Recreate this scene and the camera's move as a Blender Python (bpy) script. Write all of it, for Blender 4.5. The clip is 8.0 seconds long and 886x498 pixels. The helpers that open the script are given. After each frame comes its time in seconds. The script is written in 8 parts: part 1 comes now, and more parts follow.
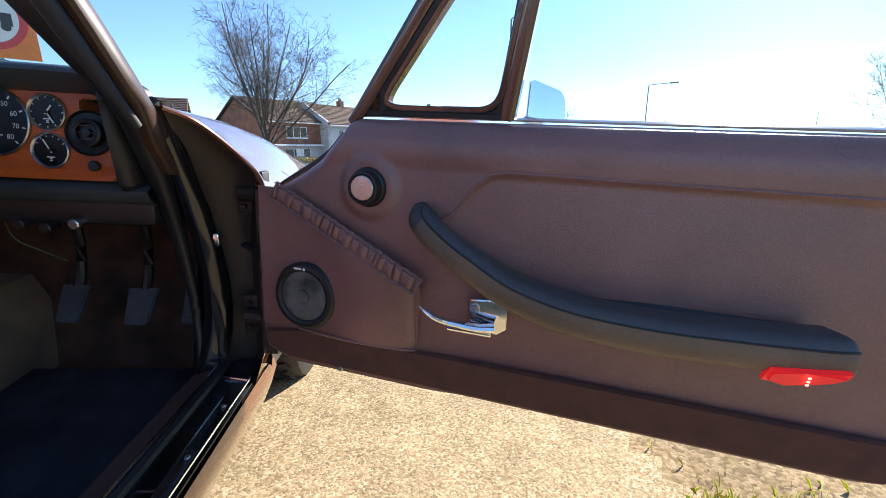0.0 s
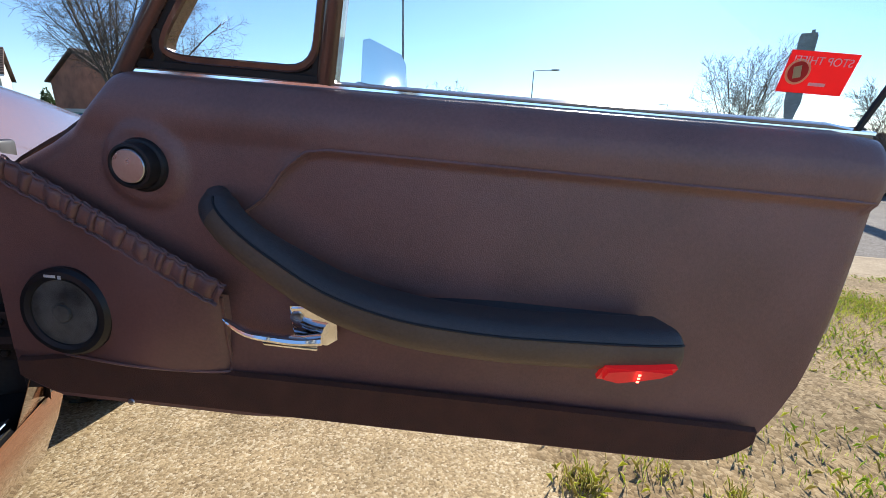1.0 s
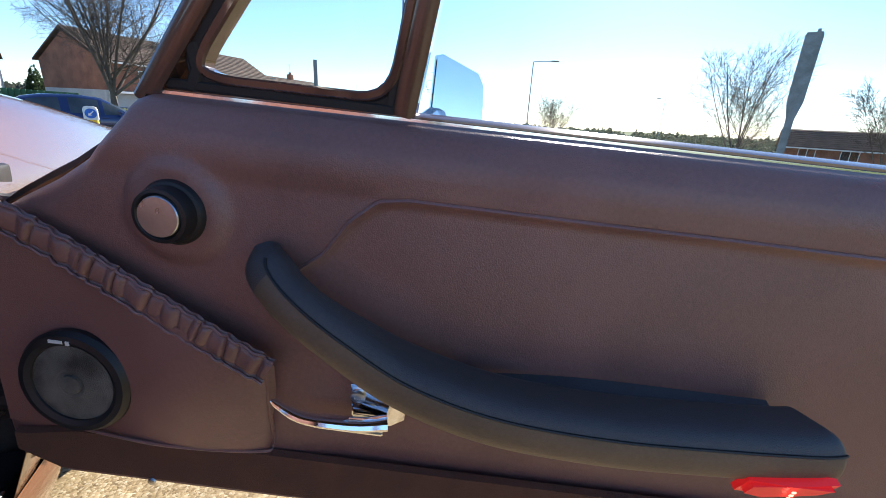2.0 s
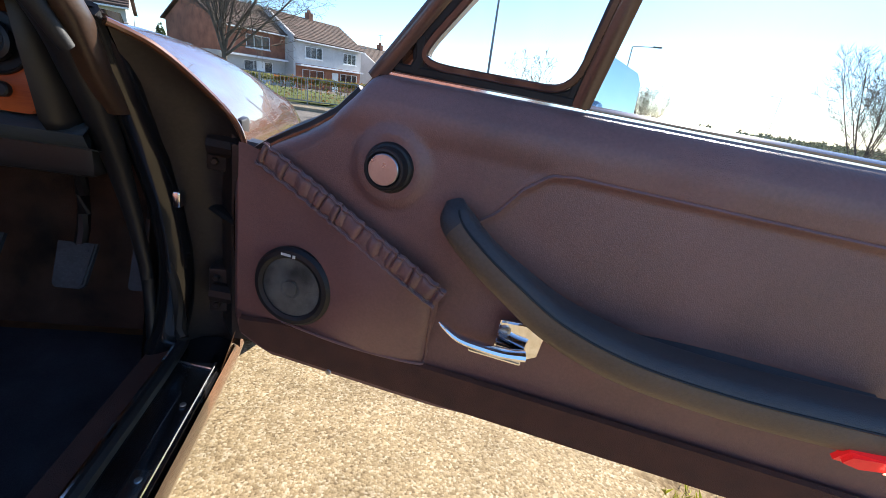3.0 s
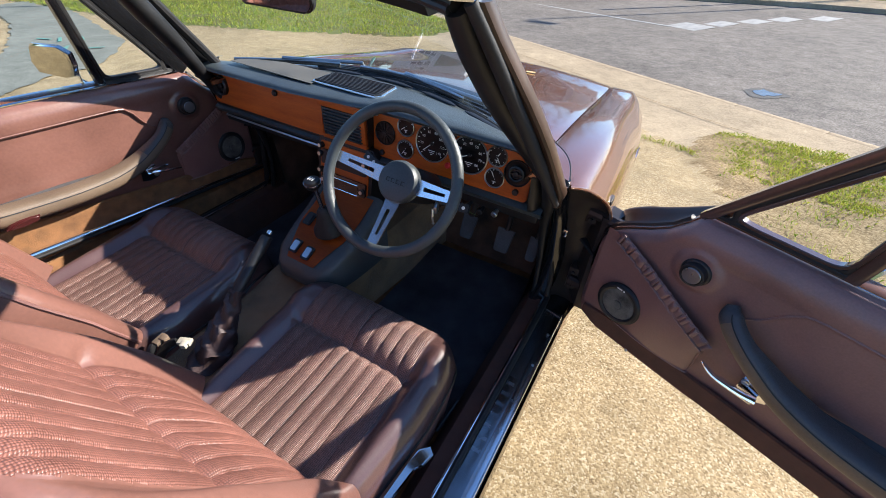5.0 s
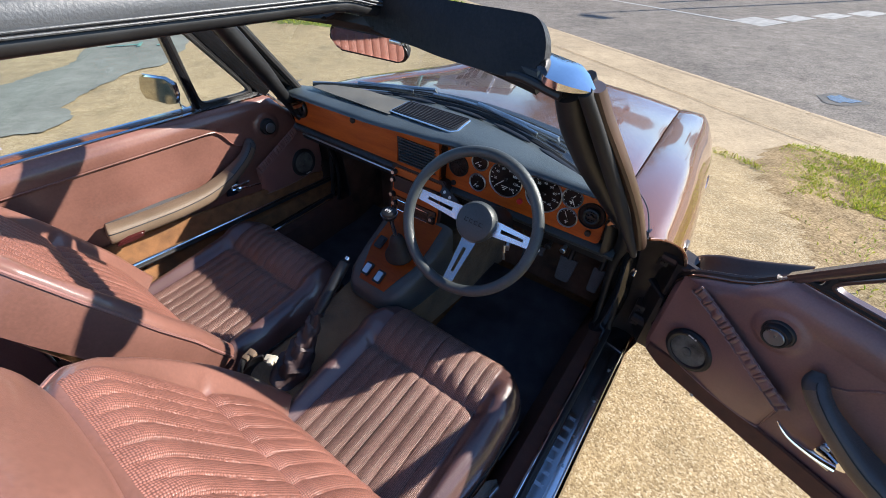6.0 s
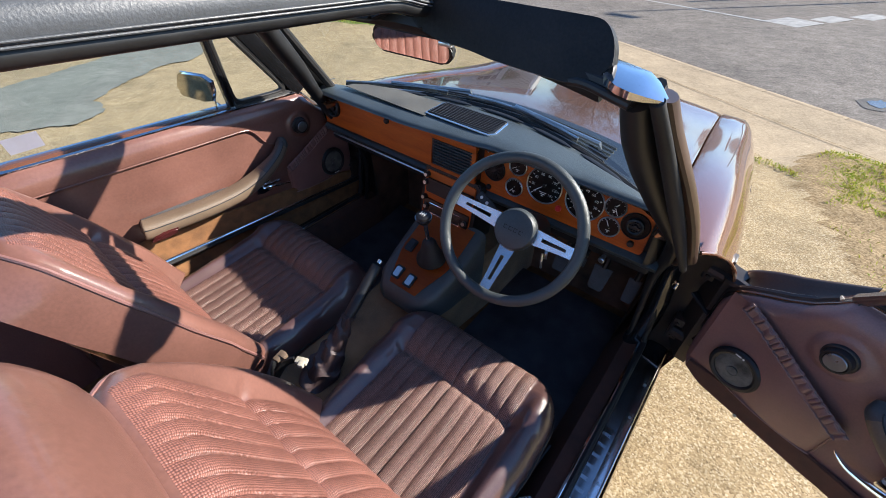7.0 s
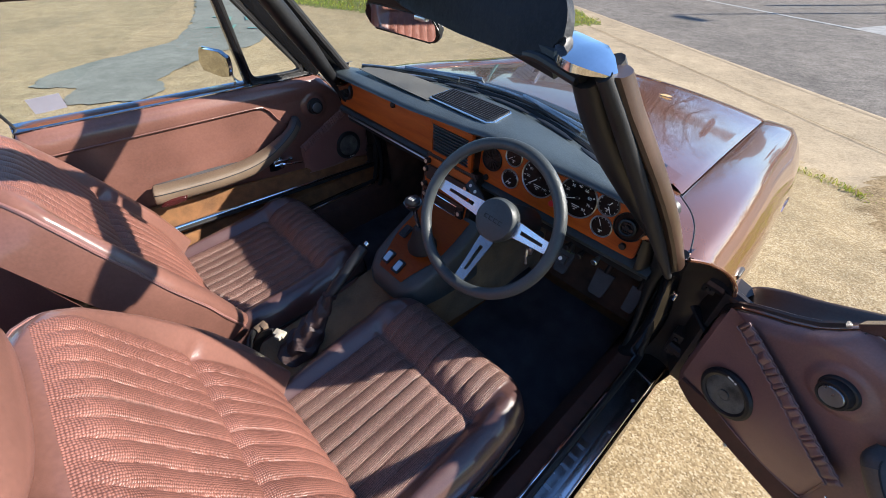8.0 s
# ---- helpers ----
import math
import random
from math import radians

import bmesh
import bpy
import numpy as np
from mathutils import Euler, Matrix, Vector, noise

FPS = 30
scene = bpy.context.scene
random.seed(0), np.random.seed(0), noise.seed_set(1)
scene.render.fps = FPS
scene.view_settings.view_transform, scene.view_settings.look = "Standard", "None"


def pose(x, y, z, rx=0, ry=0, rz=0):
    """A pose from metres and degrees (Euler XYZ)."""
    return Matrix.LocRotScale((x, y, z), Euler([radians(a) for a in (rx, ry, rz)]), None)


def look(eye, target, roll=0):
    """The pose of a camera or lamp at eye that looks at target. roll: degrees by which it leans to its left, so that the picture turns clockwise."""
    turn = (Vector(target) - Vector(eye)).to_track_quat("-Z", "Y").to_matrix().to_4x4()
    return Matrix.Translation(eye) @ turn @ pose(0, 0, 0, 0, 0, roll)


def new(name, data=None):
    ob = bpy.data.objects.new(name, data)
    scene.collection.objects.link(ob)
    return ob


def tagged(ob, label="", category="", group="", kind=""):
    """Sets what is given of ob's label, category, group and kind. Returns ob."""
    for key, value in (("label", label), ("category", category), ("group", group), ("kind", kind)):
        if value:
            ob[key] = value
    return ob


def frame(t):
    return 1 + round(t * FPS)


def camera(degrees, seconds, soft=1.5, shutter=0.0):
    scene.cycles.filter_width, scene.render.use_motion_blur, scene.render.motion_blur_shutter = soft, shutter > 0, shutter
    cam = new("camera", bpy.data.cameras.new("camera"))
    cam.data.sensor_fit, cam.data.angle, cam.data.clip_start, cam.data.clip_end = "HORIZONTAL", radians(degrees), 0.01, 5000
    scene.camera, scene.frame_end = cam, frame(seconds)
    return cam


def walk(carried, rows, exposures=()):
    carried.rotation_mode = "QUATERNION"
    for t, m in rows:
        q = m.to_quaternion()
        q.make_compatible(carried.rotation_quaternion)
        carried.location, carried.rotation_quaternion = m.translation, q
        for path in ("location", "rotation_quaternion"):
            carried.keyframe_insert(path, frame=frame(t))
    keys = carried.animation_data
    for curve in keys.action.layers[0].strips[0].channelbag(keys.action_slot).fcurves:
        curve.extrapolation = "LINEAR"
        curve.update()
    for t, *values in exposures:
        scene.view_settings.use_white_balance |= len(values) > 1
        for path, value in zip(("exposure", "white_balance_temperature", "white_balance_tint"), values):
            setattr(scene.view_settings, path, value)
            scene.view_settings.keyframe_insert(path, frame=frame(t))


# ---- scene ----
cam = camera(94.5, 8.0, soft=0.8)
PATH = [
    (0, (1.041, -0.832, 0.775), (1.206, 1.103, 0.302), -0.5),
    (0.5, (1.046, -0.852, 0.773), (1.539, 1.013, 0.245), 0.2),
    (0.8, (1.093, -0.811, 0.767), (1.686, 1.019, 0.219), 1.1),
    (1, (1.153, -0.750, 0.770), (1.787, 1.059, 0.202), 1.7),
    (1.2, (1.198, -0.702, 0.774), (1.863, 1.096, 0.204), 1.8),
    (2.3, (1.032, -0.609, 0.824), (1.660, 1.180, 0.184), 4.3),
    (2.5, (1.002, -0.611, 0.814), (1.568, 1.192, 0.157), 5.4),
    (3, (0.959, -0.683, 0.817), (1.325, 1.144, 0.088), 7.6),
    (3.5, (0.956, -0.773, 0.892), (0.998, 1.033, 0.035), 7.8),
    (4, (0.957, -0.847, 0.994), (0.625, 0.847, -0.018), 5.1),
    (4.5, (0.903, -0.921, 1.151), (0.273, 0.589, 0.002), 1.2),
    (5, (0.863, -1.004, 1.298), (0.039, 0.338, 0.066), -1.4),
    (5.2, (0.858, -1.022, 1.327), (-0.014, 0.286, 0.091), -1.9),
    (6.3, (0.717, -1.021, 1.426), (-0.244, 0.191, 0.158), -2.5),
    (6.5, (0.700, -1.024, 1.424), (-0.271, 0.182, 0.157), -2.5),
    (7, (0.695, -1.029, 1.418), (-0.306, 0.150, 0.150), -2.5),
    (7.5, (0.744, -0.990, 1.396), (-0.316, 0.136, 0.128), -2.5),
    (8, (0.809, -0.924, 1.373), (-0.342, 0.112, 0.108), -2.3),
]
walk(cam, [(t, look(eye, target, roll)) for t, eye, target, roll in PATH], [(0.0, 1.50, 6250, 10), (0.5, 1.24, 6200, 10), (1.0, 1.04, 6250, 10), (1.3, 1.06, 6250, 10), (2.5, 1.45, 6250, 10), (3.0, 1.44, 6200, 10), (3.5, 1.32, 6150, 10), (4.0, 1.38, 6180, 10), (4.5, 1.44, 6150, 10), (5.0, 1.41, 6180, 10), (8.0, 1.28, 6200, 10)])

# ---- light ----
SUN_AZ, SUN_EL = 44.0, 28.0      # degrees to the right of the car's nose, above the horizon
world = bpy.data.worlds.new("sky")
scene.world = world
world.use_nodes = True
wn = world.node_tree.nodes
sky = wn.new("ShaderNodeTexSky")
sky.sky_type, sky.sun_disc = "NISHITA", False
sky.sun_elevation, sky.sun_rotation = radians(SUN_EL), radians(SUN_AZ)
sky.air_density, sky.dust_density, sky.ozone_density = 0.9, 0.1, 5.0
wn["Background"].inputs["Strength"].default_value = 0.10
world.node_tree.links.new(sky.outputs[0], wn["Background"].inputs["Color"])
sun_data = bpy.data.lights.new("sun", "SUN")
sun_data.energy, sun_data.angle, sun_data.color = 5.0, radians(0.6), (1.0, 0.92, 0.80)
sun = new("sun", sun_data)
sun_way = Vector((math.sin(radians(SUN_AZ)) * math.cos(radians(SUN_EL)), math.cos(radians(SUN_AZ)) * math.cos(radians(SUN_EL)), math.sin(radians(SUN_EL))))
sun.matrix_world = look(sun_way * 30, (0, 0, 0))


# ---- materials ----
def material(name, base, rough=0.5, metal=0.0, vary=0.12, scale=8.0, fine=120.0, bump=0.0, bump_scale=None, coat=0.0, tint=None, sheen=0.0, spec=0.5, piece=0.0):
    """A surface with large stains, fine grain, relief and an optional second colour."""
    m = bpy.data.materials.new(name)
    m.use_nodes = True
    t, n = m.node_tree, m.node_tree.nodes
    p = n["Principled BSDF"]
    p.inputs["Roughness"].default_value, p.inputs["Metallic"].default_value = rough, metal
    p.inputs["Coat Weight"].default_value, p.inputs["Coat Roughness"].default_value = coat, 0.04
    p.inputs["Sheen Weight"].default_value, p.inputs["Specular IOR Level"].default_value = sheen, spec
    co = n.new("ShaderNodeTexCoord")
    big, small = n.new("ShaderNodeTexNoise"), n.new("ShaderNodeTexNoise")
    for node, s, d in ((big, scale, 4.0), (small, fine, 3.0)):
        node.inputs["Scale"].default_value, node.inputs["Detail"].default_value = s, d
        t.links.new(co.outputs["Object"], node.inputs["Vector"])
    mix = n.new("ShaderNodeMix")
    mix.data_type = "RGBA"
    second = tint or tuple(c * (1 - 3 * vary) for c in base)
    first = base if tint else tuple(min(1, c * (1 + 2 * vary)) for c in base)
    mix.inputs["A"].default_value, mix.inputs["B"].default_value = (*second, 1), (*first, 1)
    add = n.new("ShaderNodeMath")
    add.operation = "MULTIPLY_ADD"
    t.links.new(small.outputs["Fac"], add.inputs[0])
    add.inputs[1].default_value = 0.45
    t.links.new(big.outputs["Fac"], add.inputs[2])
    ramp = n.new("ShaderNodeMapRange")
    ramp.inputs["From Min"].default_value, ramp.inputs["From Max"].default_value = 0.45, 1.0
    t.links.new(add.outputs[0], ramp.inputs["Value"])
    t.links.new(ramp.outputs[0], mix.inputs["Factor"])
    colour = mix.outputs["Result"]
    if piece:
        info, hue = n.new("ShaderNodeObjectInfo"), n.new("ShaderNodeHueSaturation")
        rng = n.new("ShaderNodeMapRange")
        rng.inputs["To Min"].default_value, rng.inputs["To Max"].default_value = 1 - piece, 1 + piece
        t.links.new(info.outputs["Random"], rng.inputs["Value"])
        t.links.new(rng.outputs[0], hue.inputs["Value"])
        t.links.new(colour, hue.inputs["Color"])
        colour = hue.outputs["Color"]
    t.links.new(colour, p.inputs["Base Color"])
    wear = n.new("ShaderNodeMapRange")
    wear.inputs["To Min"].default_value, wear.inputs["To Max"].default_value = max(0.02, rough * 0.8), min(1, rough * 1.2)
    t.links.new(big.outputs["Fac"], wear.inputs["Value"])
    t.links.new(wear.outputs[0], p.inputs["Roughness"])
    if bump:
        b, tex = n.new("ShaderNodeBump"), n.new("ShaderNodeTexNoise")
        tex.inputs["Scale"].default_value, tex.inputs["Detail"].default_value = bump_scale or fine * 2, 4
        t.links.new(co.outputs["Object"], tex.inputs["Vector"])
        b.inputs["Strength"].default_value, b.inputs["Distance"].default_value = bump, 0.002
        t.links.new(tex.outputs["Fac"], b.inputs["Height"])
        t.links.new(b.outputs["Normal"], p.inputs["Normal"])
    return m


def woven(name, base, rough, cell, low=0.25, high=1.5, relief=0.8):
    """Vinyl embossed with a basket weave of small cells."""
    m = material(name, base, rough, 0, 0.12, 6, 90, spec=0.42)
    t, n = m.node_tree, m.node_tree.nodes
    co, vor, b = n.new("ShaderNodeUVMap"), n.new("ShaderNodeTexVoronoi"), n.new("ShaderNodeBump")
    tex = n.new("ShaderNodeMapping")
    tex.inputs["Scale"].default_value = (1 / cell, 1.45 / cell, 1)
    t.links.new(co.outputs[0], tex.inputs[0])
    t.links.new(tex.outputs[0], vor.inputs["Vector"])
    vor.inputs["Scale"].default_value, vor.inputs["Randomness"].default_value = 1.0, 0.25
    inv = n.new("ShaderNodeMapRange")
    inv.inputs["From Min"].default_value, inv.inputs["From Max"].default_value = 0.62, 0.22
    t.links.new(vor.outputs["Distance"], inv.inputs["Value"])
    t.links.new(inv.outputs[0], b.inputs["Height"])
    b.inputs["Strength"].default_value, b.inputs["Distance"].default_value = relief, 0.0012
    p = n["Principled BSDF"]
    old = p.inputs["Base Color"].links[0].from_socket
    # gaps darkened and cells lightened in colour, like shade and highlights on relief
    relief_tone = n.new("ShaderNodeMix")
    relief_tone.data_type, relief_tone.blend_type = "RGBA", "MULTIPLY"
    relief_tone.inputs["Factor"].default_value = 1.0
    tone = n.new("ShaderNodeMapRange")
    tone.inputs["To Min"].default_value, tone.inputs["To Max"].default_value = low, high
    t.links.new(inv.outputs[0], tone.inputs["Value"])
    t.links.new(old, relief_tone.inputs["A"])
    t.links.new(tone.outputs[0], relief_tone.inputs["B"])
    t.links.new(relief_tone.outputs["Result"], p.inputs["Base Color"])
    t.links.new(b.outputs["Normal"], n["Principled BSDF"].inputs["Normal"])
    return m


def glass(name, tint=(0.905, 0.945, 0.935), mirror=0.035):
    m = bpy.data.materials.new(name)
    m.use_nodes = True
    t, n = m.node_tree, m.node_tree.nodes
    n.remove(n["Principled BSDF"])
    clear, gloss, mix, fr = n.new("ShaderNodeBsdfTransparent"), n.new("ShaderNodeBsdfGlossy"), n.new("ShaderNodeMixShader"), n.new("ShaderNodeLayerWeight")
    bend, lift = n.new("ShaderNodeMath"), n.new("ShaderNodeMath")
    clear.inputs[0].default_value, gloss.inputs["Roughness"].default_value = (*tint, 1), 0.02
    bend.operation, lift.operation = "POWER", "MULTIPLY_ADD"
    bend.inputs[1].default_value, lift.inputs[1].default_value, lift.inputs[2].default_value = 4.0, 0.6, mirror
    fr.inputs["Blend"].default_value = 0.5
    t.links.new(fr.outputs["Facing"], bend.inputs[0])
    t.links.new(bend.outputs[0], lift.inputs[0])
    t.links.new(lift.outputs[0], mix.inputs[0])
    t.links.new(clear.outputs[0], mix.inputs[1])
    t.links.new(gloss.outputs[0], mix.inputs[2])
    t.links.new(mix.outputs[0], n["Material Output"].inputs[0])
    return m


def glow(name, colour, strength, base=(0.3, 0.02, 0.02)):
    m = material(name, base, 0.2)
    p = m.node_tree.nodes["Principled BSDF"]
    p.inputs["Emission Color"].default_value, p.inputs["Emission Strength"].default_value = (*colour, 1), strength
    return m


PAINT = material("russet_paint", (0.17, 0.066, 0.030), 0.22, 0.25, 0.05, 3, 400, coat=1.0)
# body paint for jambs and hinges, their shade put into the base colour
PAINT_IN = material("shaded_russet_paint", (0.034, 0.025, 0.021), 0.40, 0.0, 0.2, 9, 200, spec=0.45)
TRIMBROWN = material("dark_brown_frame_paint", (0.092, 0.046, 0.034), 0.22, 0.1, 0.08, 6, 300, coat=1.0)
VINYL = material("chestnut_vinyl", (0.180, 0.084, 0.064), 0.30, 0, 0.10, 5, 160, 0.10, 900, coat=0.35)
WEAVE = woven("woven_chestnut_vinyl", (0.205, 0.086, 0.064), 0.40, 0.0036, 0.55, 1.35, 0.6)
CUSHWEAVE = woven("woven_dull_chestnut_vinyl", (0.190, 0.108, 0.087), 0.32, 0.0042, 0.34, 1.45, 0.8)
# cushion bolsters: chestnut darkened in colour, as they lie mostly in shade
CUSHVINYL = material("shaded_glossy_chestnut_vinyl", (0.084, 0.043, 0.039), 0.36, 0, 0.12, 7, 300, 0.25, 700, coat=0.7)
DOORVINYL = material("dark_chestnut_vinyl", (0.222, 0.108, 0.092), 0.38, 0, 0.10, 6, 260, 0.3, 700, spec=0.75)
BLACKVINYL = material("black_grained_vinyl", (0.056, 0.063, 0.064), 0.36, 0, 0.12, 7, 260, 0.35, 800)
BLACK = material("black_plastic", (0.012, 0.012, 0.013), 0.45, 0, 0.15, 20, 300)
GLOSSBLACK = material("black_sill_paint", (0.010, 0.010, 0.011), 0.18, 0, 0.15, 10, 200, coat=0.4)
RUBBER = material("black_rubber", (0.014, 0.013, 0.013), 0.6, 0, 0.2, 14, 200, 0.2)
PILLARPAINT = material("dull_brown_pillar_paint", (0.058, 0.032, 0.020), 0.35, 0, 0.15, 9, 260, spec=0.4)
OLDMIRROR = material("old_mirror_glass", (0.62, 0.57, 0.47), 0.06, 1.0, 0.08, 30, 200)
PEDALRUBBER = material("grey_pedal_rubber", (0.060, 0.066, 0.072), 0.6, 0, 0.2, 14, 200, 0.2)
ROOFVINYL = material("weathered_black_vinyl", (0.075, 0.079, 0.086), 0.44, 0, 0.12, 6, 260, 0.30, 330)
DASHVINYL = material("blue_black_dash_vinyl", (0.054, 0.068, 0.076), 0.36, 0, 0.12, 7, 260, 0.35, 700)
VISOR = material("black_visor_vinyl", (0.016, 0.015, 0.015), 0.46, 0, 0.2, 9, 260, 0.8, 90, spec=0.22)
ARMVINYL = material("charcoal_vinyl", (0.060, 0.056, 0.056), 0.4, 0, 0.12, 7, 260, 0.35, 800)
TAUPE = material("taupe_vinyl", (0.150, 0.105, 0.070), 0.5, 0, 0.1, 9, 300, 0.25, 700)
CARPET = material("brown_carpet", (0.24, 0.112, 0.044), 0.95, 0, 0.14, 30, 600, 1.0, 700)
# footwell, sill and open-door carpet: the same brown with shade in the colour
CARPET_SHADED = material("shaded_brown_carpet", (0.110, 0.060, 0.038), 0.95, 0, 0.3, 12, 600, 1.0, 700)
CARPET_DOOR = material("shaded_russet_carpet", (0.098, 0.042, 0.028), 0.95, 0, 0.10, 30, 600, 0.8, 700)
CARPET_TAN = material("tan_carpet", (0.29, 0.175, 0.085), 0.95, 0, 0.2, 10, 500, 0.9, 900, sheen=0.2)
MAT = material("dark_floor_mat", (0.112, 0.104, 0.118), 0.95, 0, 0.2, 10, 400, 0.8, 700)
CHROME = material("chrome", (0.85, 0.85, 0.86), 0.08, 1.0, 0.02, 12, 200)
ALLOY = material("polished_alloy", (0.72, 0.74, 0.78), 0.25, 1.0, 0.03, 20, 300)
WORNPLATE = material("etched_sill_steel", (0.36, 0.38, 0.41), 0.27, 1.0, 0.08, 30, 300)
TREAD = material("polished_sill_steel", (0.30, 0.32, 0.35), 0.22, 1.0, 0.05, 20, 300)
STEEL = material("brushed_steel", (0.55, 0.58, 0.62), 0.3, 1.0, 0.05, 20, 300)
WHITE = material("white_print", (0.75, 0.75, 0.72), 0.5, 0, 0.03)
ORANGE = material("orange_print", (0.80, 0.20, 0.02), 0.5, 0, 0.05)
RED = material("red_print", (0.62, 0.03, 0.035), 0.45, 0, 0.05)
YELLOW = material("yellow_print", (0.85, 0.62, 0.25), 0.5, 0, 0.05)
DIAL = material("black_dial", (0.008, 0.008, 0.009), 0.3, 0, 0.1)
GLASS = glass("clear_glass")


def film_print(name, colour):
    """Thin printed film that light also shines through."""
    m = material(name, colour, 0.45, 0, 0.05)
    t, n = m.node_tree, m.node_tree.nodes
    tr, mix = n.new("ShaderNodeBsdfTranslucent"), n.new("ShaderNodeMixShader")
    tr.inputs[0].default_value, mix.inputs[0].default_value = (*colour, 1), 0.55
    t.links.new(n["Principled BSDF"].outputs[0], mix.inputs[1])
    t.links.new(tr.outputs[0], mix.inputs[2])
    t.links.new(mix.outputs[0], n["Material Output"].inputs[0])
    return m


REDFILM = film_print("red_film", (0.75, 0.05, 0.05))
YELLOWFILM = film_print("cream_film", (0.85, 0.70, 0.40))
BACKFILM = film_print("pale_film", (0.50, 0.48, 0.54))
WHITEFILM = film_print("white_film", (0.85, 0.85, 0.85))
MIRROR = material("mirror", (0.9, 0.9, 0.9), 0.01, 1.0, 0.0)
MESH = material("speaker_mesh", (0.125, 0.120, 0.105), 0.6, 0, 0.3, 30, 900, 0.8, 1400)


def wood(name, dark, light):
    m = material(name, light, 0.40, 0, 0.1, 4, 60, coat=0.08, tint=dark, spec=0.35)
    t, n = m.node_tree, m.node_tree.nodes
    co, mp = n.new("ShaderNodeTexCoord"), n.new("ShaderNodeMapping")
    mp.inputs["Scale"].default_value = (3.0, 10, 26)
    t.links.new(co.outputs["Object"], mp.inputs[0])
    for node in n:
        if node.type == "TEX_NOISE":
            t.links.new(mp.outputs[0], node.inputs["Vector"])
            node.inputs["Scale"].default_value *= 0.35
    return m


WOOD = wood("walnut_veneer", (0.30, 0.048, 0.006), (0.55, 0.120, 0.012))


# ---- mesh helpers ----
def link(name, bm, mats, parent=None, label="", smooth=35, where=None):
    """One mesh object from bm, under parent if given."""
    me = bpy.data.meshes.new(name)
    bmesh.ops.recalc_face_normals(bm, faces=bm.faces) if smooth >= 0 else None
    bm.to_mesh(me)
    bm.free()
    for m in mats if isinstance(mats, (list, tuple)) else [mats]:
        me.materials.append(m)
    if smooth:
        me.shade_smooth()
        me.set_sharp_from_angle(angle=radians(abs(smooth)))
    ob = new(name, me)
    if parent:
        ob.parent = parent
    if where is not None:
        ob.matrix_basis = where
    return tagged(ob, label) if label else ob


def part(name, bm, mats, parent, label="", smooth=35, where=None):
    return link(name, bm, mats, parent, label, smooth, where)


def thing(name, label, category, where=None, group="", kind=""):
    ob = new(name)
    if where is not None:
        ob.matrix_basis = where
    return tagged(ob, label, category, group, kind)


def box(bm, lo, hi, bevel=0.0, mat=0, seg=2, where=None):
    lo, hi = Vector(lo), Vector(hi)
    made = bmesh.ops.create_cube(bm, size=1, matrix=Matrix.Translation((lo + hi) / 2) @ Matrix.Diagonal((*(hi - lo), 1)))
    vs = made["verts"]
    if bevel:
        es = list({e for v in vs for e in v.link_edges})
        out = bmesh.ops.bevel(bm, geom=es, offset=bevel, segments=seg, affect="EDGES", profile=0.5)
        vs = list({v for f in out["faces"] for v in f.verts} | {v for v in vs if v.is_valid})
    fs = {f for v in vs for f in v.link_faces}
    for f in fs:
        f.material_index = mat
    if where is not None:
        bmesh.ops.transform(bm, matrix=where, verts=vs)
    return vs


def loft(bm, rings, caps=True, closed=True, mat=0, matf=None):
    """Skin between rings of equally many points."""
    vv = [[bm.verts.new(p) for p in ring] for ring in rings]
    k = len(vv[0])
    for i in range(len(vv) - 1):
        for j in range(k if closed else k - 1):
            f = bm.faces.new((vv[i][j], vv[i][(j + 1) % k], vv[i + 1][(j + 1) % k], vv[i + 1][j]))
            f.material_index = matf(i, j) if matf else mat
    if caps and closed:
        for ring in (vv[0], vv[-1]):
            bm.faces.new(ring).material_index = mat
    return vv


def tube(bm, pts, r, seg=10, mat=0, closed=False, flat=1.0, up=(0, 0, 1)):
    """A round bar along pts; r one radius or one per point."""
    pts = [Vector(p) for p in pts]
    rr = r if isinstance(r, (list, tuple)) else [r] * len(pts)
    rings = []
    n = len(pts)
    for i, p in enumerate(pts):
        a, b = (pts[(i - 1) % n], pts[(i + 1) % n]) if closed else (pts[max(0, i - 1)], pts[min(n - 1, i + 1)])
        d = (b - a).normalized()
        s = d.cross(Vector(up))
        s = s.normalized() if s.length > 1e-4 else d.cross(Vector((0, 1, 0.01))).normalized()
        u = s.cross(d)
        rings.append([p + s * rr[i] * math.cos(k * math.tau / seg) + u * rr[i] * flat * math.sin(k * math.tau / seg) for k in range(seg)])
    if closed:
        rings.append(rings[0])
        vv = [[bm.verts.new(q) for q in ring] for ring in rings[:-1]]
        vv.append(vv[0])
        for i in range(len(vv) - 1):
            for j in range(seg):
                bm.faces.new((vv[i][j], vv[i][(j + 1) % seg], vv[i + 1][(j + 1) % seg], vv[i + 1][j])).material_index = mat
    else:
        loft(bm, rings, mat=mat)


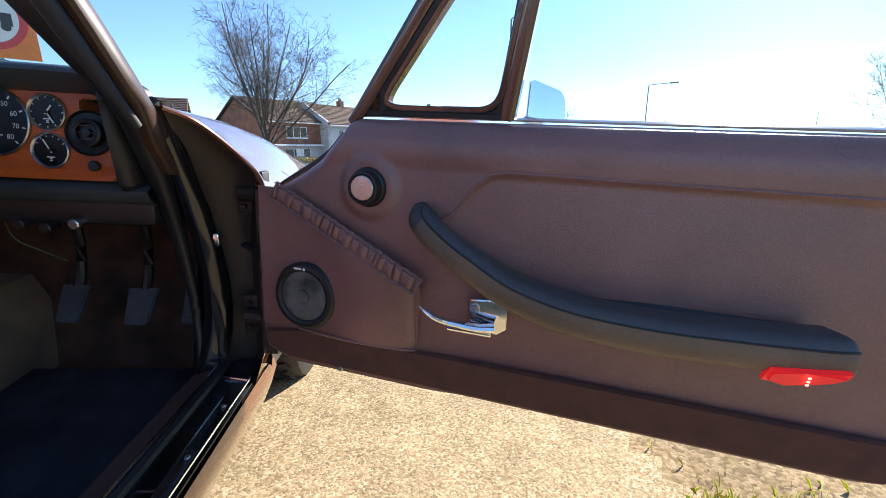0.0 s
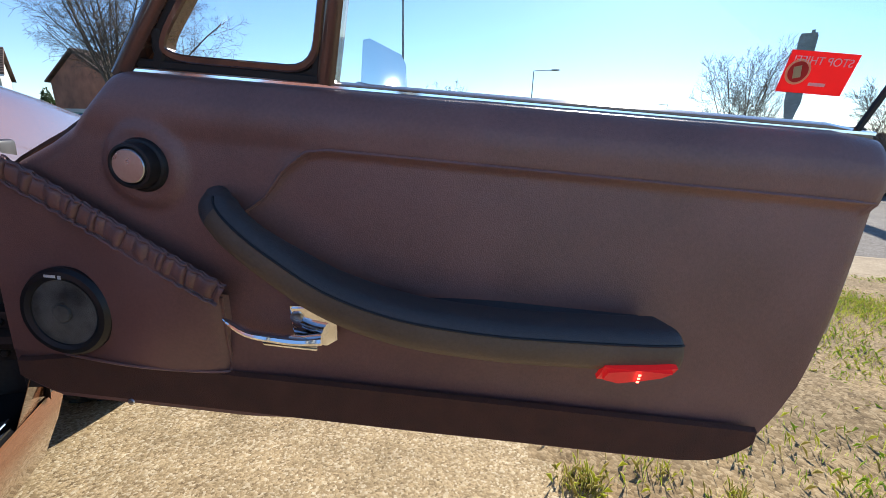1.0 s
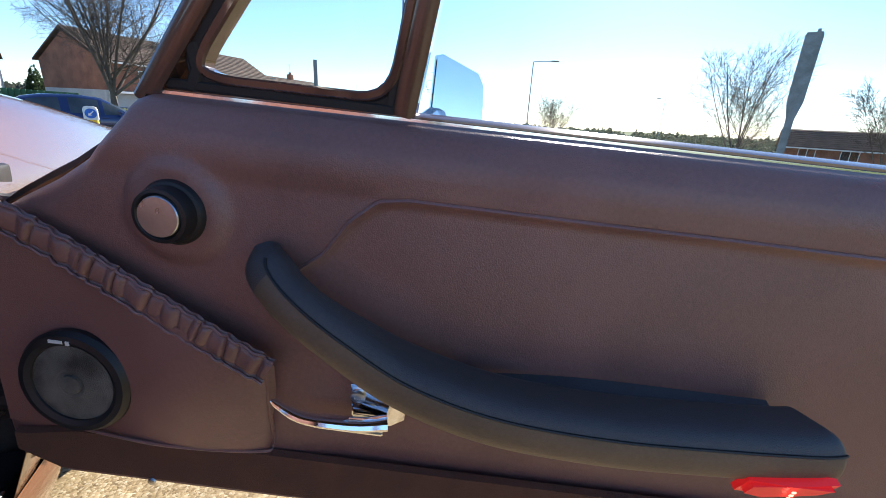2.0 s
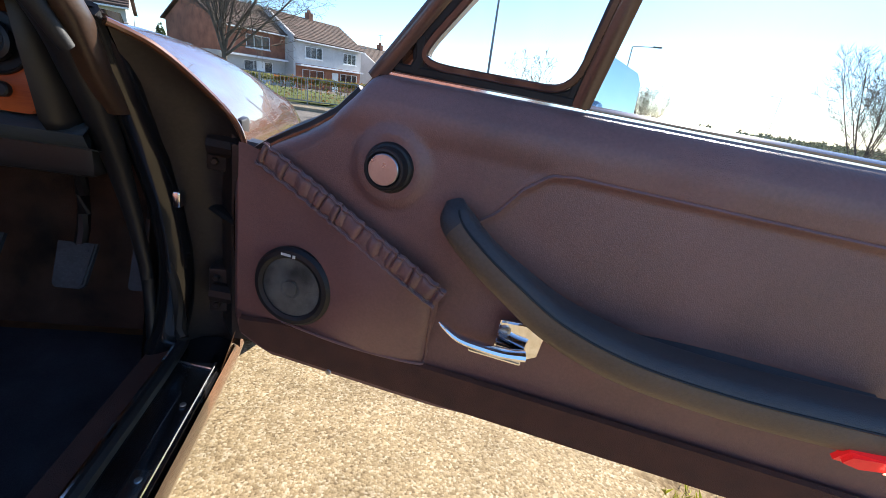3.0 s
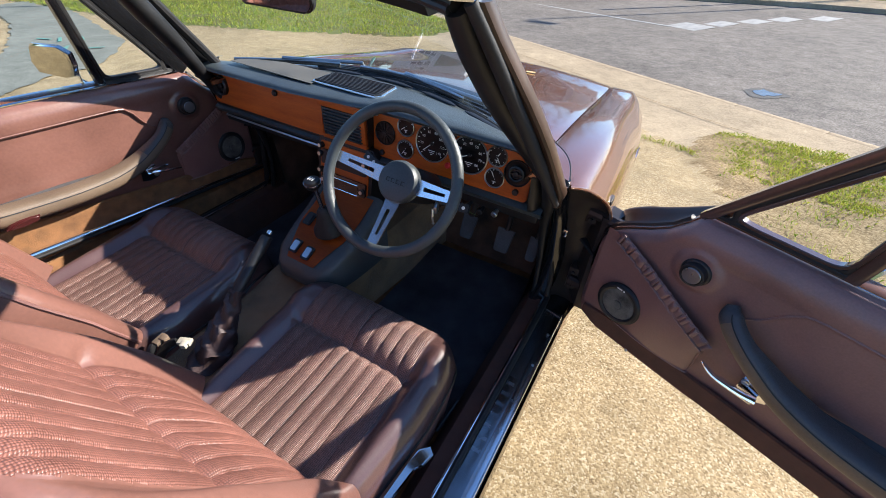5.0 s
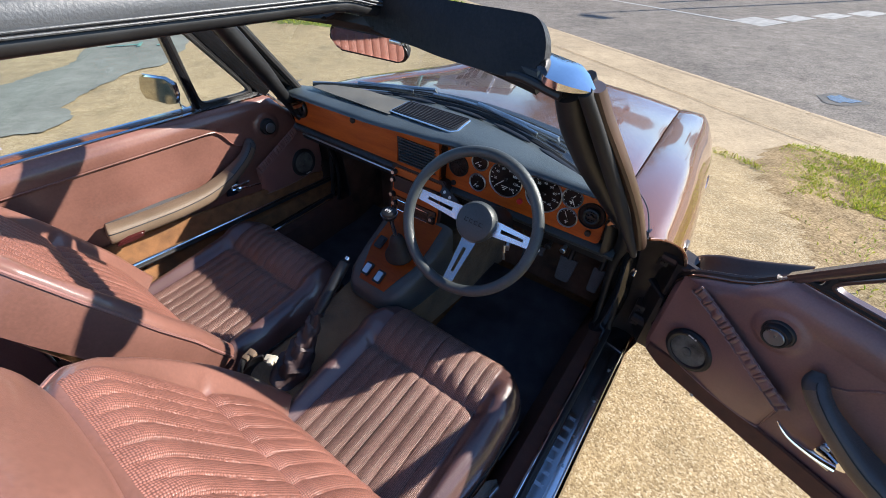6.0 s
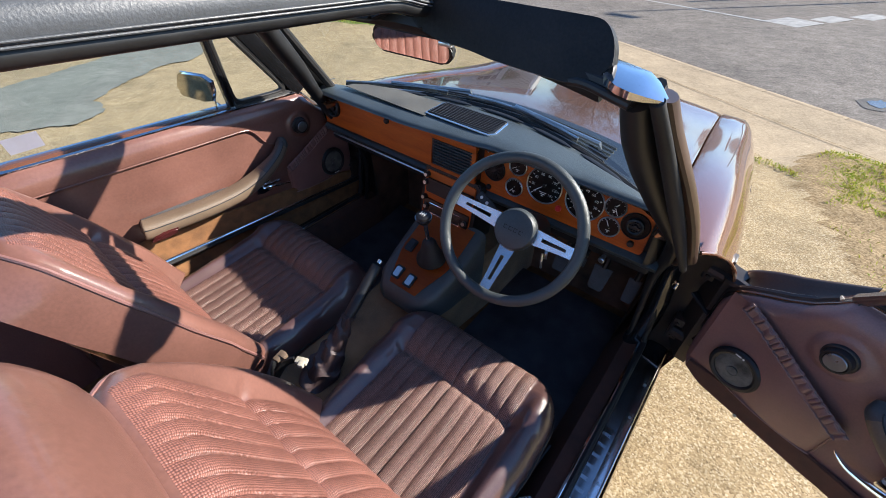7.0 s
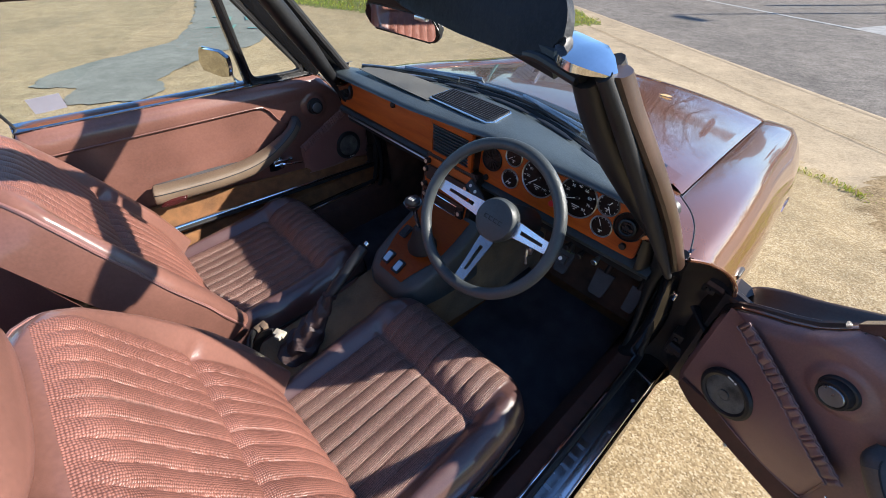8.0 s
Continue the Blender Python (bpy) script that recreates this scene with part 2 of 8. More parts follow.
def lathe(bm, profile, where, seg=32, mat=0, matf=None, start=0.0, turn=math.tau):
    """Rings of (radius, height) about the z axis of where."""
    rings = [[where @ Vector((r * math.cos(k * turn / seg + start), r * math.sin(k * turn / seg + start), h)) for k in range(seg)] for r, h in profile]
    vv = [[bm.verts.new(p) for p in ring] for ring in rings]
    for i in range(len(vv) - 1):
        for j in range(seg):
            bm.faces.new((vv[i][j], vv[i][(j + 1) % seg], vv[i + 1][(j + 1) % seg], vv[i + 1][j])).material_index = matf(i) if matf else mat
    if profile[-1][0] > 1e-5:
        bm.faces.new(vv[-1]).material_index = matf(len(profile) - 2) if matf else mat
    if profile[0][0] > 1e-5:
        bm.faces.new(vv[0][::-1]).material_index = matf(0) if matf else mat


def grid(bm, nu, nv, fn, mat=0, matf=None, uv=None):
    """A sheet fn(a, b) for a, b from 0 to 1."""
    vv = [[bm.verts.new(fn(i / nu, j / nv)) for j in range(nv + 1)] for i in range(nu + 1)]
    lay = bm.loops.layers.uv.verify() if uv else None
    for i in range(nu):
        for j in range(nv):
            f = bm.faces.new((vv[i][j], vv[i + 1][j], vv[i + 1][j + 1], vv[i][j + 1]))
            f.material_index = matf(i / nu, j / nv) if matf else mat
            if uv:
                for l, (a, b) in zip(f.loops, ((i, j), (i + 1, j), (i + 1, j + 1), (i, j + 1))):
                    l[lay].uv = uv(a / nu, b / nv)
    return vv


def prism(bm, outline, where, depth, mat=0, bevel=0.0):
    """A plate of the outline (x, y), from z = 0 to depth in where."""
    n = len(outline)
    lo = [bm.verts.new(where @ Vector((x, y, 0))) for x, y in outline]
    hi = [bm.verts.new(where @ Vector((x, y, depth))) for x, y in outline]
    fs = [bm.faces.new(lo[::-1]), bm.faces.new(hi)] + [bm.faces.new((lo[i], lo[(i + 1) % n], hi[(i + 1) % n], hi[i])) for i in range(n)]
    for f in fs:
        f.material_index = mat
    if bevel:
        es = list({e for f in fs[:2] for e in f.edges})
        for f in bmesh.ops.bevel(bm, geom=es, offset=bevel, segments=2, affect="EDGES")["faces"]:
            f.material_index = mat


def rounded(w, h, r, k=5, cx=0.0, cy=0.0):
    """Outline of a rectangle w by h with round corners."""
    pts = []
    for sx, sy, a0 in ((1, 1, 0), (-1, 1, 90), (-1, -1, 180), (1, -1, 270)):
        for i in range(k + 1):
            a = radians(a0 + 90 * i / k)
            pts.append((cx + sx * (w / 2 - r) + r * math.cos(a), cy + sy * (h / 2 - r) + r * math.sin(a)))
    return pts


def frame_of(origin, x, z):
    """A pose with the local x and z axes given."""
    z = Vector(z).normalized()
    x = (Vector(x) - z * Vector(x).dot(z)).normalized()
    y = z.cross(x)
    m = Matrix((x, y, z)).transposed().to_4x4()
    m.translation = origin
    return m


def lerp(table, v):
    return float(np.interp(v, [a for a, _ in table], [b for _, b in table]))


def smooth_path(pts, n):
    """n points on a smooth curve through pts."""
    pts = [Vector(p) for p in pts]
    out = []
    for i in range(n):
        s = i / (n - 1) * (len(pts) - 1)
        k = min(int(s), len(pts) - 2)
        f = s - k
        p0, p1, p2, p3 = pts[max(0, k - 1)], pts[k], pts[k + 1], pts[min(len(pts) - 1, k + 2)]
        out.append(0.5 * ((2 * p1) + (p2 - p0) * f + (2 * p0 - 5 * p1 + 4 * p2 - p3) * f * f + (3 * p1 - p0 - 3 * p2 + p3) * f ** 3))
    return out

# ---- ground ----
NX, NY = 0.529, 0.848                # across the road
HEIGHTS = [(-80, 0.9), (-8, 0.3), (-2, 0.16), (0.4, 0.03), (3.4, -0.29), (4.66, -0.34), (4.75, -0.44), (12, -0.62), (40, -1.2), (120, -2.6), (900, -8)]


def land(x, y, up=0.0):
    """A place on the ground, which falls away down the hill."""
    fall = 3.5 * (1 - math.exp(-max(0.0, x - 11) / 21))
    return Vector((x, y, lerp(HEIGHTS, x * NX + y * NY) - fall + up))


def sd(s, d, up=0.0):
    """A place from metres along the road and across it, on the ground."""
    return land(-NY * s + NX * d, NX * s + NY * d, up)


def wobble(x, y, f=1.0):
    return noise.noise((x * f, y * f, 3.7))


def inside(p, poly):
    x, y = p
    hit = False
    for (x0, y0), (x1, y1) in zip(poly, poly[1:] + poly[:1]):
        if (y0 > y) != (y1 > y) and x < x0 + (y - y0) / (y1 - y0) * (x1 - x0):
            hit = not hit
    return hit


def gravelly(name, stones, mortar, cell, rough=0.9, show=0.62, stain=0.25):
    """Concrete with exposed stones of many tones."""
    m = material(name, mortar, rough, 0, 0.22, 0.9, 160, spec=0.08)
    t, n = m.node_tree, m.node_tree.nodes
    co, vor, mix, ramp = n.new("ShaderNodeTexCoord"), n.new("ShaderNodeTexVoronoi"), n.new("ShaderNodeMix"), n.new("ShaderNodeValToRGB")
    vor.inputs["Scale"].default_value = 1 / cell
    t.links.new(co.outputs["Object"], vor.inputs["Vector"])
    sep = n.new("ShaderNodeSeparateColor")
    t.links.new(vor.outputs["Color"], sep.inputs[0])
    els = ramp.color_ramp.elements
    for i, c in enumerate(stones):
        e = els[i] if i < 2 else els.new(i / (len(stones) - 1))
        e.position, e.color = i / (len(stones) - 1), (*c, 1)
    t.links.new(sep.outputs[0], ramp.inputs[0])
    p = n["Principled BSDF"]
    old = p.inputs["Base Color"].links[0].from_socket
    mix.data_type = "RGBA"
    mix.inputs["Factor"].default_value = show
    t.links.new(old, mix.inputs["A"])
    t.links.new(ramp.outputs[0], mix.inputs["B"])
    # weathering in patches a hand to a metre wide
    wn_, wr, ws = n.new("ShaderNodeTexNoise"), n.new("ShaderNodeMapRange"), n.new("ShaderNodeMix")
    wn_.inputs["Scale"].default_value, wn_.inputs["Detail"].default_value, wn_.inputs["Roughness"].default_value = 5.0, 9.0, 0.82
    t.links.new(co.outputs["Object"], wn_.inputs["Vector"])
    wr.inputs["From Min"].default_value, wr.inputs["From Max"].default_value = 0.3, 0.7
    wr.inputs["To Min"].default_value, wr.inputs["To Max"].default_value = 1 - stain, 1 + stain
    t.links.new(wn_.outputs["Fac"], wr.inputs["Value"])
    ws.data_type, ws.blend_type = "RGBA", "MULTIPLY"
    ws.inputs["Factor"].default_value = 1.0
    t.links.new(mix.outputs["Result"], ws.inputs["A"])
    t.links.new(wr.outputs[0], ws.inputs["B"])
    t.links.new(ws.outputs["Result"], p.inputs["Base Color"])
    b = n.new("ShaderNodeBump")
    b.inputs["Strength"].default_value, b.inputs["Distance"].default_value = 0.45, cell * 0.3
    inv = n.new("ShaderNodeMath")
    inv.operation = "SUBTRACT"
    inv.inputs[0].default_value = 1
    t.links.new(vor.outputs["Distance"], inv.inputs[1])
    t.links.new(inv.outputs[0], b.inputs["Height"])
    t.links.new(b.outputs["Normal"], p.inputs["Normal"])
    return m


CONCRETE = gravelly("aggregate_concrete", [(0.105, 0.070, 0.039), (0.25, 0.182, 0.100), (0.42, 0.325, 0.190), (0.18, 0.128, 0.070), (0.34, 0.255, 0.138), (0.55, 0.475, 0.335), (0.30, 0.222, 0.117)], (0.32, 0.240, 0.135), 0.0054, show=0.68, stain=0.32)
PAVING = gravelly("pavement_concrete", [(0.26, 0.20, 0.13), (0.34, 0.27, 0.18), (0.42, 0.34, 0.24)], (0.38, 0.30, 0.20), 0.012)
ASPHALT = gravelly("worn_asphalt", [(0.092, 0.080, 0.069), (0.168, 0.150, 0.131), (0.26, 0.232, 0.204)], (0.176, 0.157, 0.137), 0.014, 0.8, stain=0.4)
PATCH = gravelly("grey_asphalt_patch", [(0.16, 0.165, 0.145), (0.235, 0.238, 0.205)], (0.20, 0.203, 0.175), 0.008)
DIRT = gravelly("sandy_dirt", [(0.12, 0.082, 0.042), (0.24, 0.170, 0.088), (0.36, 0.275, 0.160)], (0.225, 0.158, 0.088), 0.010, show=0.8, stain=0.4)
TURF = material("turf_soil", (0.15, 0.20, 0.05), 0.95, 0, 0.2, 0.8, 20, 0.8, 60, tint=(0.11, 0.09, 0.045), spec=0.08)
FARGRASS = material("far_grass", (0.10, 0.13, 0.035), 0.95, 0, 0.2, 0.15, 2, tint=(0.07, 0.09, 0.03), spec=0.05)
PAINTLINE = material("worn_road_paint", (0.40, 0.39, 0.36), 0.7, 0, 0.2, 6, 60, tint=(0.17, 0.165, 0.155))
TEALMARK = material("faded_turquoise_paint", (0.10, 0.34, 0.28), 0.8, 0, 0.2, 6, 60, tint=(0.12, 0.17, 0.15))
DAMP = material("damp_asphalt", (0.06, 0.055, 0.05), 0.75, 0, 0.25, 9, 60, 1.0, 60)
WET = material("wet_asphalt", (0.10, 0.095, 0.09), 0.2, 0, 0.2, 6, 40, 0.8, 40)

VERGE = [(1.66, -6), (1.62, -0.3), (1.62, 0.15), (1.5, 1.2), (1.28, 1.75), (1.12, 2.5), (0.93, 2.95), (1.2, 3.5), (1.62, 3.45), (9, -1.2), (9, -6)]
LEFTGRASS = [(-5.4, 4.1), (-7.8, 3.1), (-22, 3.4), (-22, 18), (-9.6, 11.2), (-4.8, 8.2), (-3.5, 7.2), (-3.9, 5.6)]
PATCHES = [(-3.75, -0.38), (-4.0, -0.12), (-4.3, -0.05), (-4.6, 0.25), (-4.95, 0.75), (-5.1, 1.25), (-6.2, 2.1), (-7.6, 2.5), (-12, 3.6), (-12, 2.6), (-9.3, 1.9), (-7.6, 1.3), (-6.6, 0.9), (-5.95, 0.48), (-5.7, -0.1), (-5.5, -0.55), (-5.25, -0.9), (-4.85, -1.05), (-4.6, -0.75), (-4.1, -0.88)]
FARKERB = [(-90, 92), (-30, 36), (-9, 20.6), (-5, 18.2), (-2.2, 16.3), (2.9, 15.8), (7.6, 14.7), (12, 16.7), (20, 25.5), (40, 52), (150, 170)]


def ground_kind(x, y):
    q = (x + 0.10 * wobble(x, y, 3.1) + 0.04 * wobble(x, y, 11), y + 0.10 * wobble(y, x, 2.7))
    if inside(q, VERGE):
        return 1
    if inside(q, LEFTGRASS):
        return 2
    return 0


def yard():
    """Driveway, verge and pavement up to the kerb, as one sheet with grooves at the joints."""
    bm = bmesh.new()
    s0, s1, d0, d1, st = -7.5, 19.0, -10.0, 4.62, 0.08
    ns, nd = int((s1 - s0) / st), int((d1 - d0) / st)

    def at(a, b):
        p = sd(s0 + a * (s1 - s0), d0 + b * (d1 - d0))
        k = ground_kind(p.x, p.y)
        p.z += 0.006 * wobble(p.x, p.y, 1.3) + 0.003 * wobble(p.x, p.y, 7) + (0.03 * wobble(p.x, p.y, 2.2) + 0.012 if k in (1, 2) else 0)
        return p

    def kind(a, b):
        s, d = s0 + a * (s1 - s0), d0 + b * (d1 - d0)
        p = sd(s + st / 2, d + st / 2)
        k = ground_kind(p.x, p.y)
        return 4 if k == 0 and d > 2.95 + 0.05 * wobble(s, d, 3) else k
    grid(bm, ns, nd, at, matf=kind)
    tagged(link("driveway", bm, [CONCRETE, DIRT, TURF, PATCH, PAVING], smooth=60), "sunlit exposed-aggregate concrete driveway with a dirt verge", "driveway", kind="structure")
    bm = bmesh.new()
    for k in range(60):
        a, b = -7.5 + 24.5 * k / 60, -7.5 + 24.5 * (k + 1) / 60
        vs = [sd(a, 3.90 + 0.03 * wobble(a, 0, 2), 0.010), sd(b, 3.90 + 0.03 * wobble(b, 0, 2), 0.010), sd(b, 3.912 + 0.03 * wobble(b, 0, 2), 0.010), sd(a, 3.912 + 0.03 * wobble(a, 0, 2), 0.010)]
        bm.faces.new([bm.verts.new(v) for v in vs])
    edge = smooth_path([(x, y, 0) for x, y in PATCHES + PATCHES[:1]], 640)[:-1]
    patch = bmesh.new()
    patch.faces.new([patch.verts.new(land(p.x + 0.07 * wobble(p.x, p.y, 4) + 0.03 * wobble(p.x, p.y, 15), p.y + 0.06 * wobble(p.y, p.x, 5) + 0.03 * wobble(p.y, p.x, 17), 0.009)) for p in edge])
    bmesh.ops.triangulate(patch, faces=patch.faces[:])
    tagged(link("tarmac_patch", patch, PATCH, smooth=0), "worn grey asphalt repair across the concrete", "asphalt patch", kind="structure")
    for x0, y0, x1, y1 in ((-7.35, 1.55, -7.1, 1.62), (-7.15, 1.75, -6.85, 1.62), (-7.0, 1.95, -6.7, 1.85), (-6.55, 1.15, -6.3, 1.45), (-6.45, 1.55, -6.2, 1.40), (-6.1, 1.6, -5.95, 1.75)):
        stroke = bmesh.new()
        a, b = land(x0, y0, 0.011), land(x1, y1, 0.011)
        box(stroke, (0, -0.022, 0), ((b - a).length, 0.022, 0.003), where=frame_of(a, b - a, (0, 0, 1)))
        tagged(link("spray_mark", stroke, TEALMARK, smooth=0), "faded turquoise spray-paint stroke on the asphalt", "paint mark", "utility marks", "structure")
    tagged(link("pavement_joint", bm, DIRT, smooth=0), "dirt-filled joint along the pavement", "joint", kind="structure")


def kerbs_and_road():
    kerb = bmesh.new()
    box(kerb, (-0.462, -0.06, -0.16), (0.462, 0.06, 0), 0.008)
    me_owner = None
    for i in range(26):
        s = -7 + 0.93 * i
        p, q = sd(s, 4.68), sd(s + 0.93, 4.68)
        m = frame_of((p + q) / 2 + Vector((0, 0, 0.012)), q - p, (0, 0, 1))
        if me_owner is None:
            root = thing("kerb", "worn concrete kerb stones along the road edge", "kerb", kind="structure")
            me_owner = part("kerb_stone", kerb, PAVING, root, where=m)
        else:
            o = new("kerb_stone", me_owner.data)
            o.parent, o.matrix_basis = root, m
    bm = bmesh.new()

    def road(a, b):
        s = -70 + 160 * a
        d = 4.7 + 240 * b ** 2
        return sd(s, d, 0.0)
    grid(bm, 75, 110, road)
    tagged(link("road", bm, ASPHALT, smooth=60), "wide worn grey asphalt road junction", "road", kind="structure")
    bm = bmesh.new()

    def earth(a, b):
        u, v = 2 * a - 1, 2 * b - 1
        x, y = 900 * u * abs(u) ** 2.2, 900 * v * abs(v) ** 2.2
        return land(x, y, -0.06 - 0.4 * max(0.0, 1 - math.hypot(x, y) / 50))
    grid(bm, 120, 120, earth)
    tagged(link("ground", bm, FARGRASS, smooth=60), "distant grassy ground", "ground", kind="structure")
    # far verge and pavement, a raised strip with its own kerb face
    bm = bmesh.new()
    pts = [Vector((x, y, 0)) for x, y in FARKERB]
    line = smooth_path(pts, 80)
    rows = []
    for i, p in enumerate(line):
        d = (line[min(i + 1, 79)] - line[max(i - 1, 0)]).normalized()
        n = Vector((-d.y, d.x, 0)) if i < 55 else Vector((-0.6, 0.8, 0))
        rows.append([land(p.x, p.y, 0.0), land(p.x, p.y, 0.11), land(p.x + n.x * 0.12, p.y + n.y * 0.12, 0.115), land(p.x + n.x * 1.9, p.y + n.y * 1.9, 0.13), land(p.x + n.x * 1.95, p.y + n.y * 1.95, 0.15), land(p.x + n.x * 14, p.y + n.y * 14, 0.25)])
    loft(bm, rows, caps=False, closed=False, matf=lambda i, j: 0 if j < 3 else 1)
    tagged(link("far_pavement", bm, [PAVING, TURF], smooth=30), "pavement and grass verge across the road", "pavement", kind="structure")
    for i, (s, d, w, l, turn) in enumerate([(5.4, 9.2, 0.75, 0.9, 0), (5.3, 10.2, 0.45, 0.8, 0), (5.15, 11.2, 0.45, 0.8, 0), (5.0, 12.2, 0.45, 0.8, 0), (4.6, 13.2, 0.45, 0.8, 0)]):
        bm = bmesh.new()
        box(bm, (-l / 2, -w / 2, 0), (l / 2, w / 2, 0.004))
        a, b = sd(s, d - 0.5), sd(s, d + 0.5)
        tagged(link("road_marking", bm, PAINTLINE, where=frame_of(sd(s, d, 0.003), b - a, (0, 0, 1))), "worn white painted dash on the road", "road marking", "give way dashes", "structure")
    bm = bmesh.new()
    a, b = sd(5.6, 8.9), sd(22, 7.6)
    box(bm, (0, -0.05, 0), ((b - a).length, 0.05, 0.004))
    tagged(link("centre_line", bm, PAINTLINE, where=frame_of(a + Vector((0, 0, 0.004)), b - a, (0, 0, 1))), "thin worn white line on the road", "road marking", kind="structure")
    bm = bmesh.new()
    rim = smooth_path([(1.40, 5.80, 0), (1.50, 5.93, 0), (1.64, 6.03, 0), (1.78, 5.92, 0), (1.92, 5.78, 0), (1.84, 5.64, 0), (1.74, 5.55, 0), (1.60, 5.49, 0), (1.52, 5.50, 0), (1.46, 5.64, 0), (1.40, 5.80, 0)], 60)[:-1]
    bm.faces.new([bm.verts.new(land(p.x + 0.05 * wobble(p.x, p.y, 7) + 0.03 * wobble(p.x, p.y, 23), p.y + 0.04 * wobble(p.y, p.x, 8), 0.005)) for p in rim])
    tagged(link("pothole", bm, DAMP, smooth=0), "damp broken asphalt hollow in the road", "pothole", kind="structure")
    bm = bmesh.new()
    bm.faces.new([bm.verts.new(land(1.66 + 0.66 * (p.x - 1.66) + 0.07 * wobble(p.x, p.y, 6), 5.76 + 0.55 * (p.y - 5.76) + 0.05 * wobble(p.y, p.x, 9), 0.009)) for p in rim])
    tagged(link("puddle", bm, WET, smooth=0), "shallow puddle reflecting blue sky by the kerb", "puddle", kind="structure")


yard()
kerbs_and_road()

# ---- the car ----
CAR = pose(0, 0, 0.02, 0, 3.5, 0)
car = thing("sports_car", "russet brown open sports car with its driver's door open", "car", CAR)
MIDX = -0.02


def smoothstep(a, b, v):
    v = min(1, max(0, (v - a) / (b - a)))
    return v * v * (3 - 2 * v)


def crest(y):
    """Height of the wing tops along the car."""
    f = smoothstep(-0.2, 1.15, y)
    return 0.862 - 0.135 * f ** 1.2 - 0.02 * smoothstep(0.98, 1.15, y) - 0.10 * smoothstep(1.08, 1.155, y)


def screen_base(x):
    """How far forward the screen stands at x."""
    return 0.10 - 0.56 * (x + 0.06) ** 2


def hem(x):
    """The wing's rear edge, sweeping from the screen pillar back to the door gap."""
    return lerp([(0.60, -0.188), (0.658, -0.172), (0.68, -0.14), (0.698, -0.108), (0.72, -0.066), (0.74, -0.046), (0.758, -0.038), (0.78, -0.03)], x)


def body():
    # wings: section from the bonnet gap over the shoulder down to the sill, along y
    ys = [-0.19, -0.1, 0.05, 0.2] + [0.32 + 0.72 * k / 18 for k in range(19)] + [1.07, 1.10, 1.13, 1.15]
    for side in (1, -1):
        bm = bmesh.new()
        rows = []
        for y in ys:
            f = smoothstep(-0.2, 1.15, y)
            gap, out = 0.558 - 0.05 * f, 0.755 - 0.048 * f - 0.022 * smoothstep(0.8, 1.15, y)
            top = crest(y)
            sec = [(gap - 0.001, top - 0.014), (gap, top - 0.0025), (gap + 0.005, top), (gap + 0.3 * (out - gap), top - 0.001), (gap + 0.5 * (out - gap), top - 0.003), (out - 0.075, top - 0.013), (out - 0.057, top - 0.032), (out - 0.045, top - 0.050), (out - 0.032, top - 0.071), (out - 0.018, top - 0.096), (out - 0.006, top - 0.125), (out + 0.004, top - 0.17), (out + 0.008, top - 0.24), (out + 0.008, 0.52), (out - 0.01, 0.42), (out - 0.03, 0.34)]
            arch = []
            for x, z in sec:
                lim = 0.27 + math.sqrt(max(0, 0.335 ** 2 - (y - 0.68) ** 2)) if abs(y - 0.68) < 0.335 else 0
                arch.append((side * x + MIDX, max(y, hem(x)), max(z, min(lim, top - 0.12))))
            rows.append(arch)
        loft(bm, rows, caps=False, closed=False)
        fw = part("front_wing", bm, PAINT, car)
        bm = bmesh.new()
        tube(bm, smooth_path([(side * x + MIDX, hem(x) - 0.002, 0.862 - z) for x, z in ((0.658, 0.004), (0.68, 0.016), (0.698, 0.036), (0.72, 0.069), (0.740, 0.097), (0.752, 0.125), (0.763, 0.19), (0.764, 0.30))], 26), 0.0045, 8)
        part("wing_lip", bm, PAINT, fw)
        bm = bmesh.new()
        tube(bm, smooth_path([(side * 0.648 + MIDX, 0.99, 0.56), (side * 0.645 + MIDX, 1.05, 0.56), (side * 0.62 + MIDX, 1.11, 0.56)], 6), 0.022, 10)
        part("side_lamp", bm, glow("orange_lens" + ("", "_left")[side < 0], (1, 0.2, 0.02), 0.0, (0.6, 0.08, 0.02)), car, "orange side lamp lens")
    bm = bmesh.new()

    def bonnet(a, b):
        x = -0.53 + 1.06 * a
        y = 0.19 - 0.6 * (abs(x) ** 2.4) * (1 - b) + (1.12 - 0.19) * b
        f = smoothstep(-0.2, 1.15, y)
        gap = 0.5535 - 0.05 * f
        xx = x / 0.53 * gap
        crown = 0.035 * (1 - (x / 0.53) ** 2)
        lip = 0.0035 * smoothstep(0.985, 1.0, abs(x) / 0.53)
        return Vector((xx + MIDX, y, crest(y) + crown - 0.001 - lip))
    grid(bm, 80, 40, bonnet)
    part("bonnet", bm, PAINT, car, "glossy brown bonnet reflecting the sky")
    bm = bmesh.new()

    def nose(a, b):
        x = -0.60 + 1.2 * a
        prof = [(0.0, 1.10, 0.70), (0.25, 1.15, 0.66), (0.6, 1.17, 0.52), (1.0, 1.12, 0.34)]
        y = np.interp(b, [p[0] for p in prof], [p[1] for p in prof]) - 0.08 * abs(x / 0.6) ** 4
        z = np.interp(b, [p[0] for p in prof], [p[2] for p in prof])
        return Vector((x + MIDX, y, z))
    grid(bm, 16, 10, nose)
    part("front_panel", bm, PAINT, car)
    bm = bmesh.new()
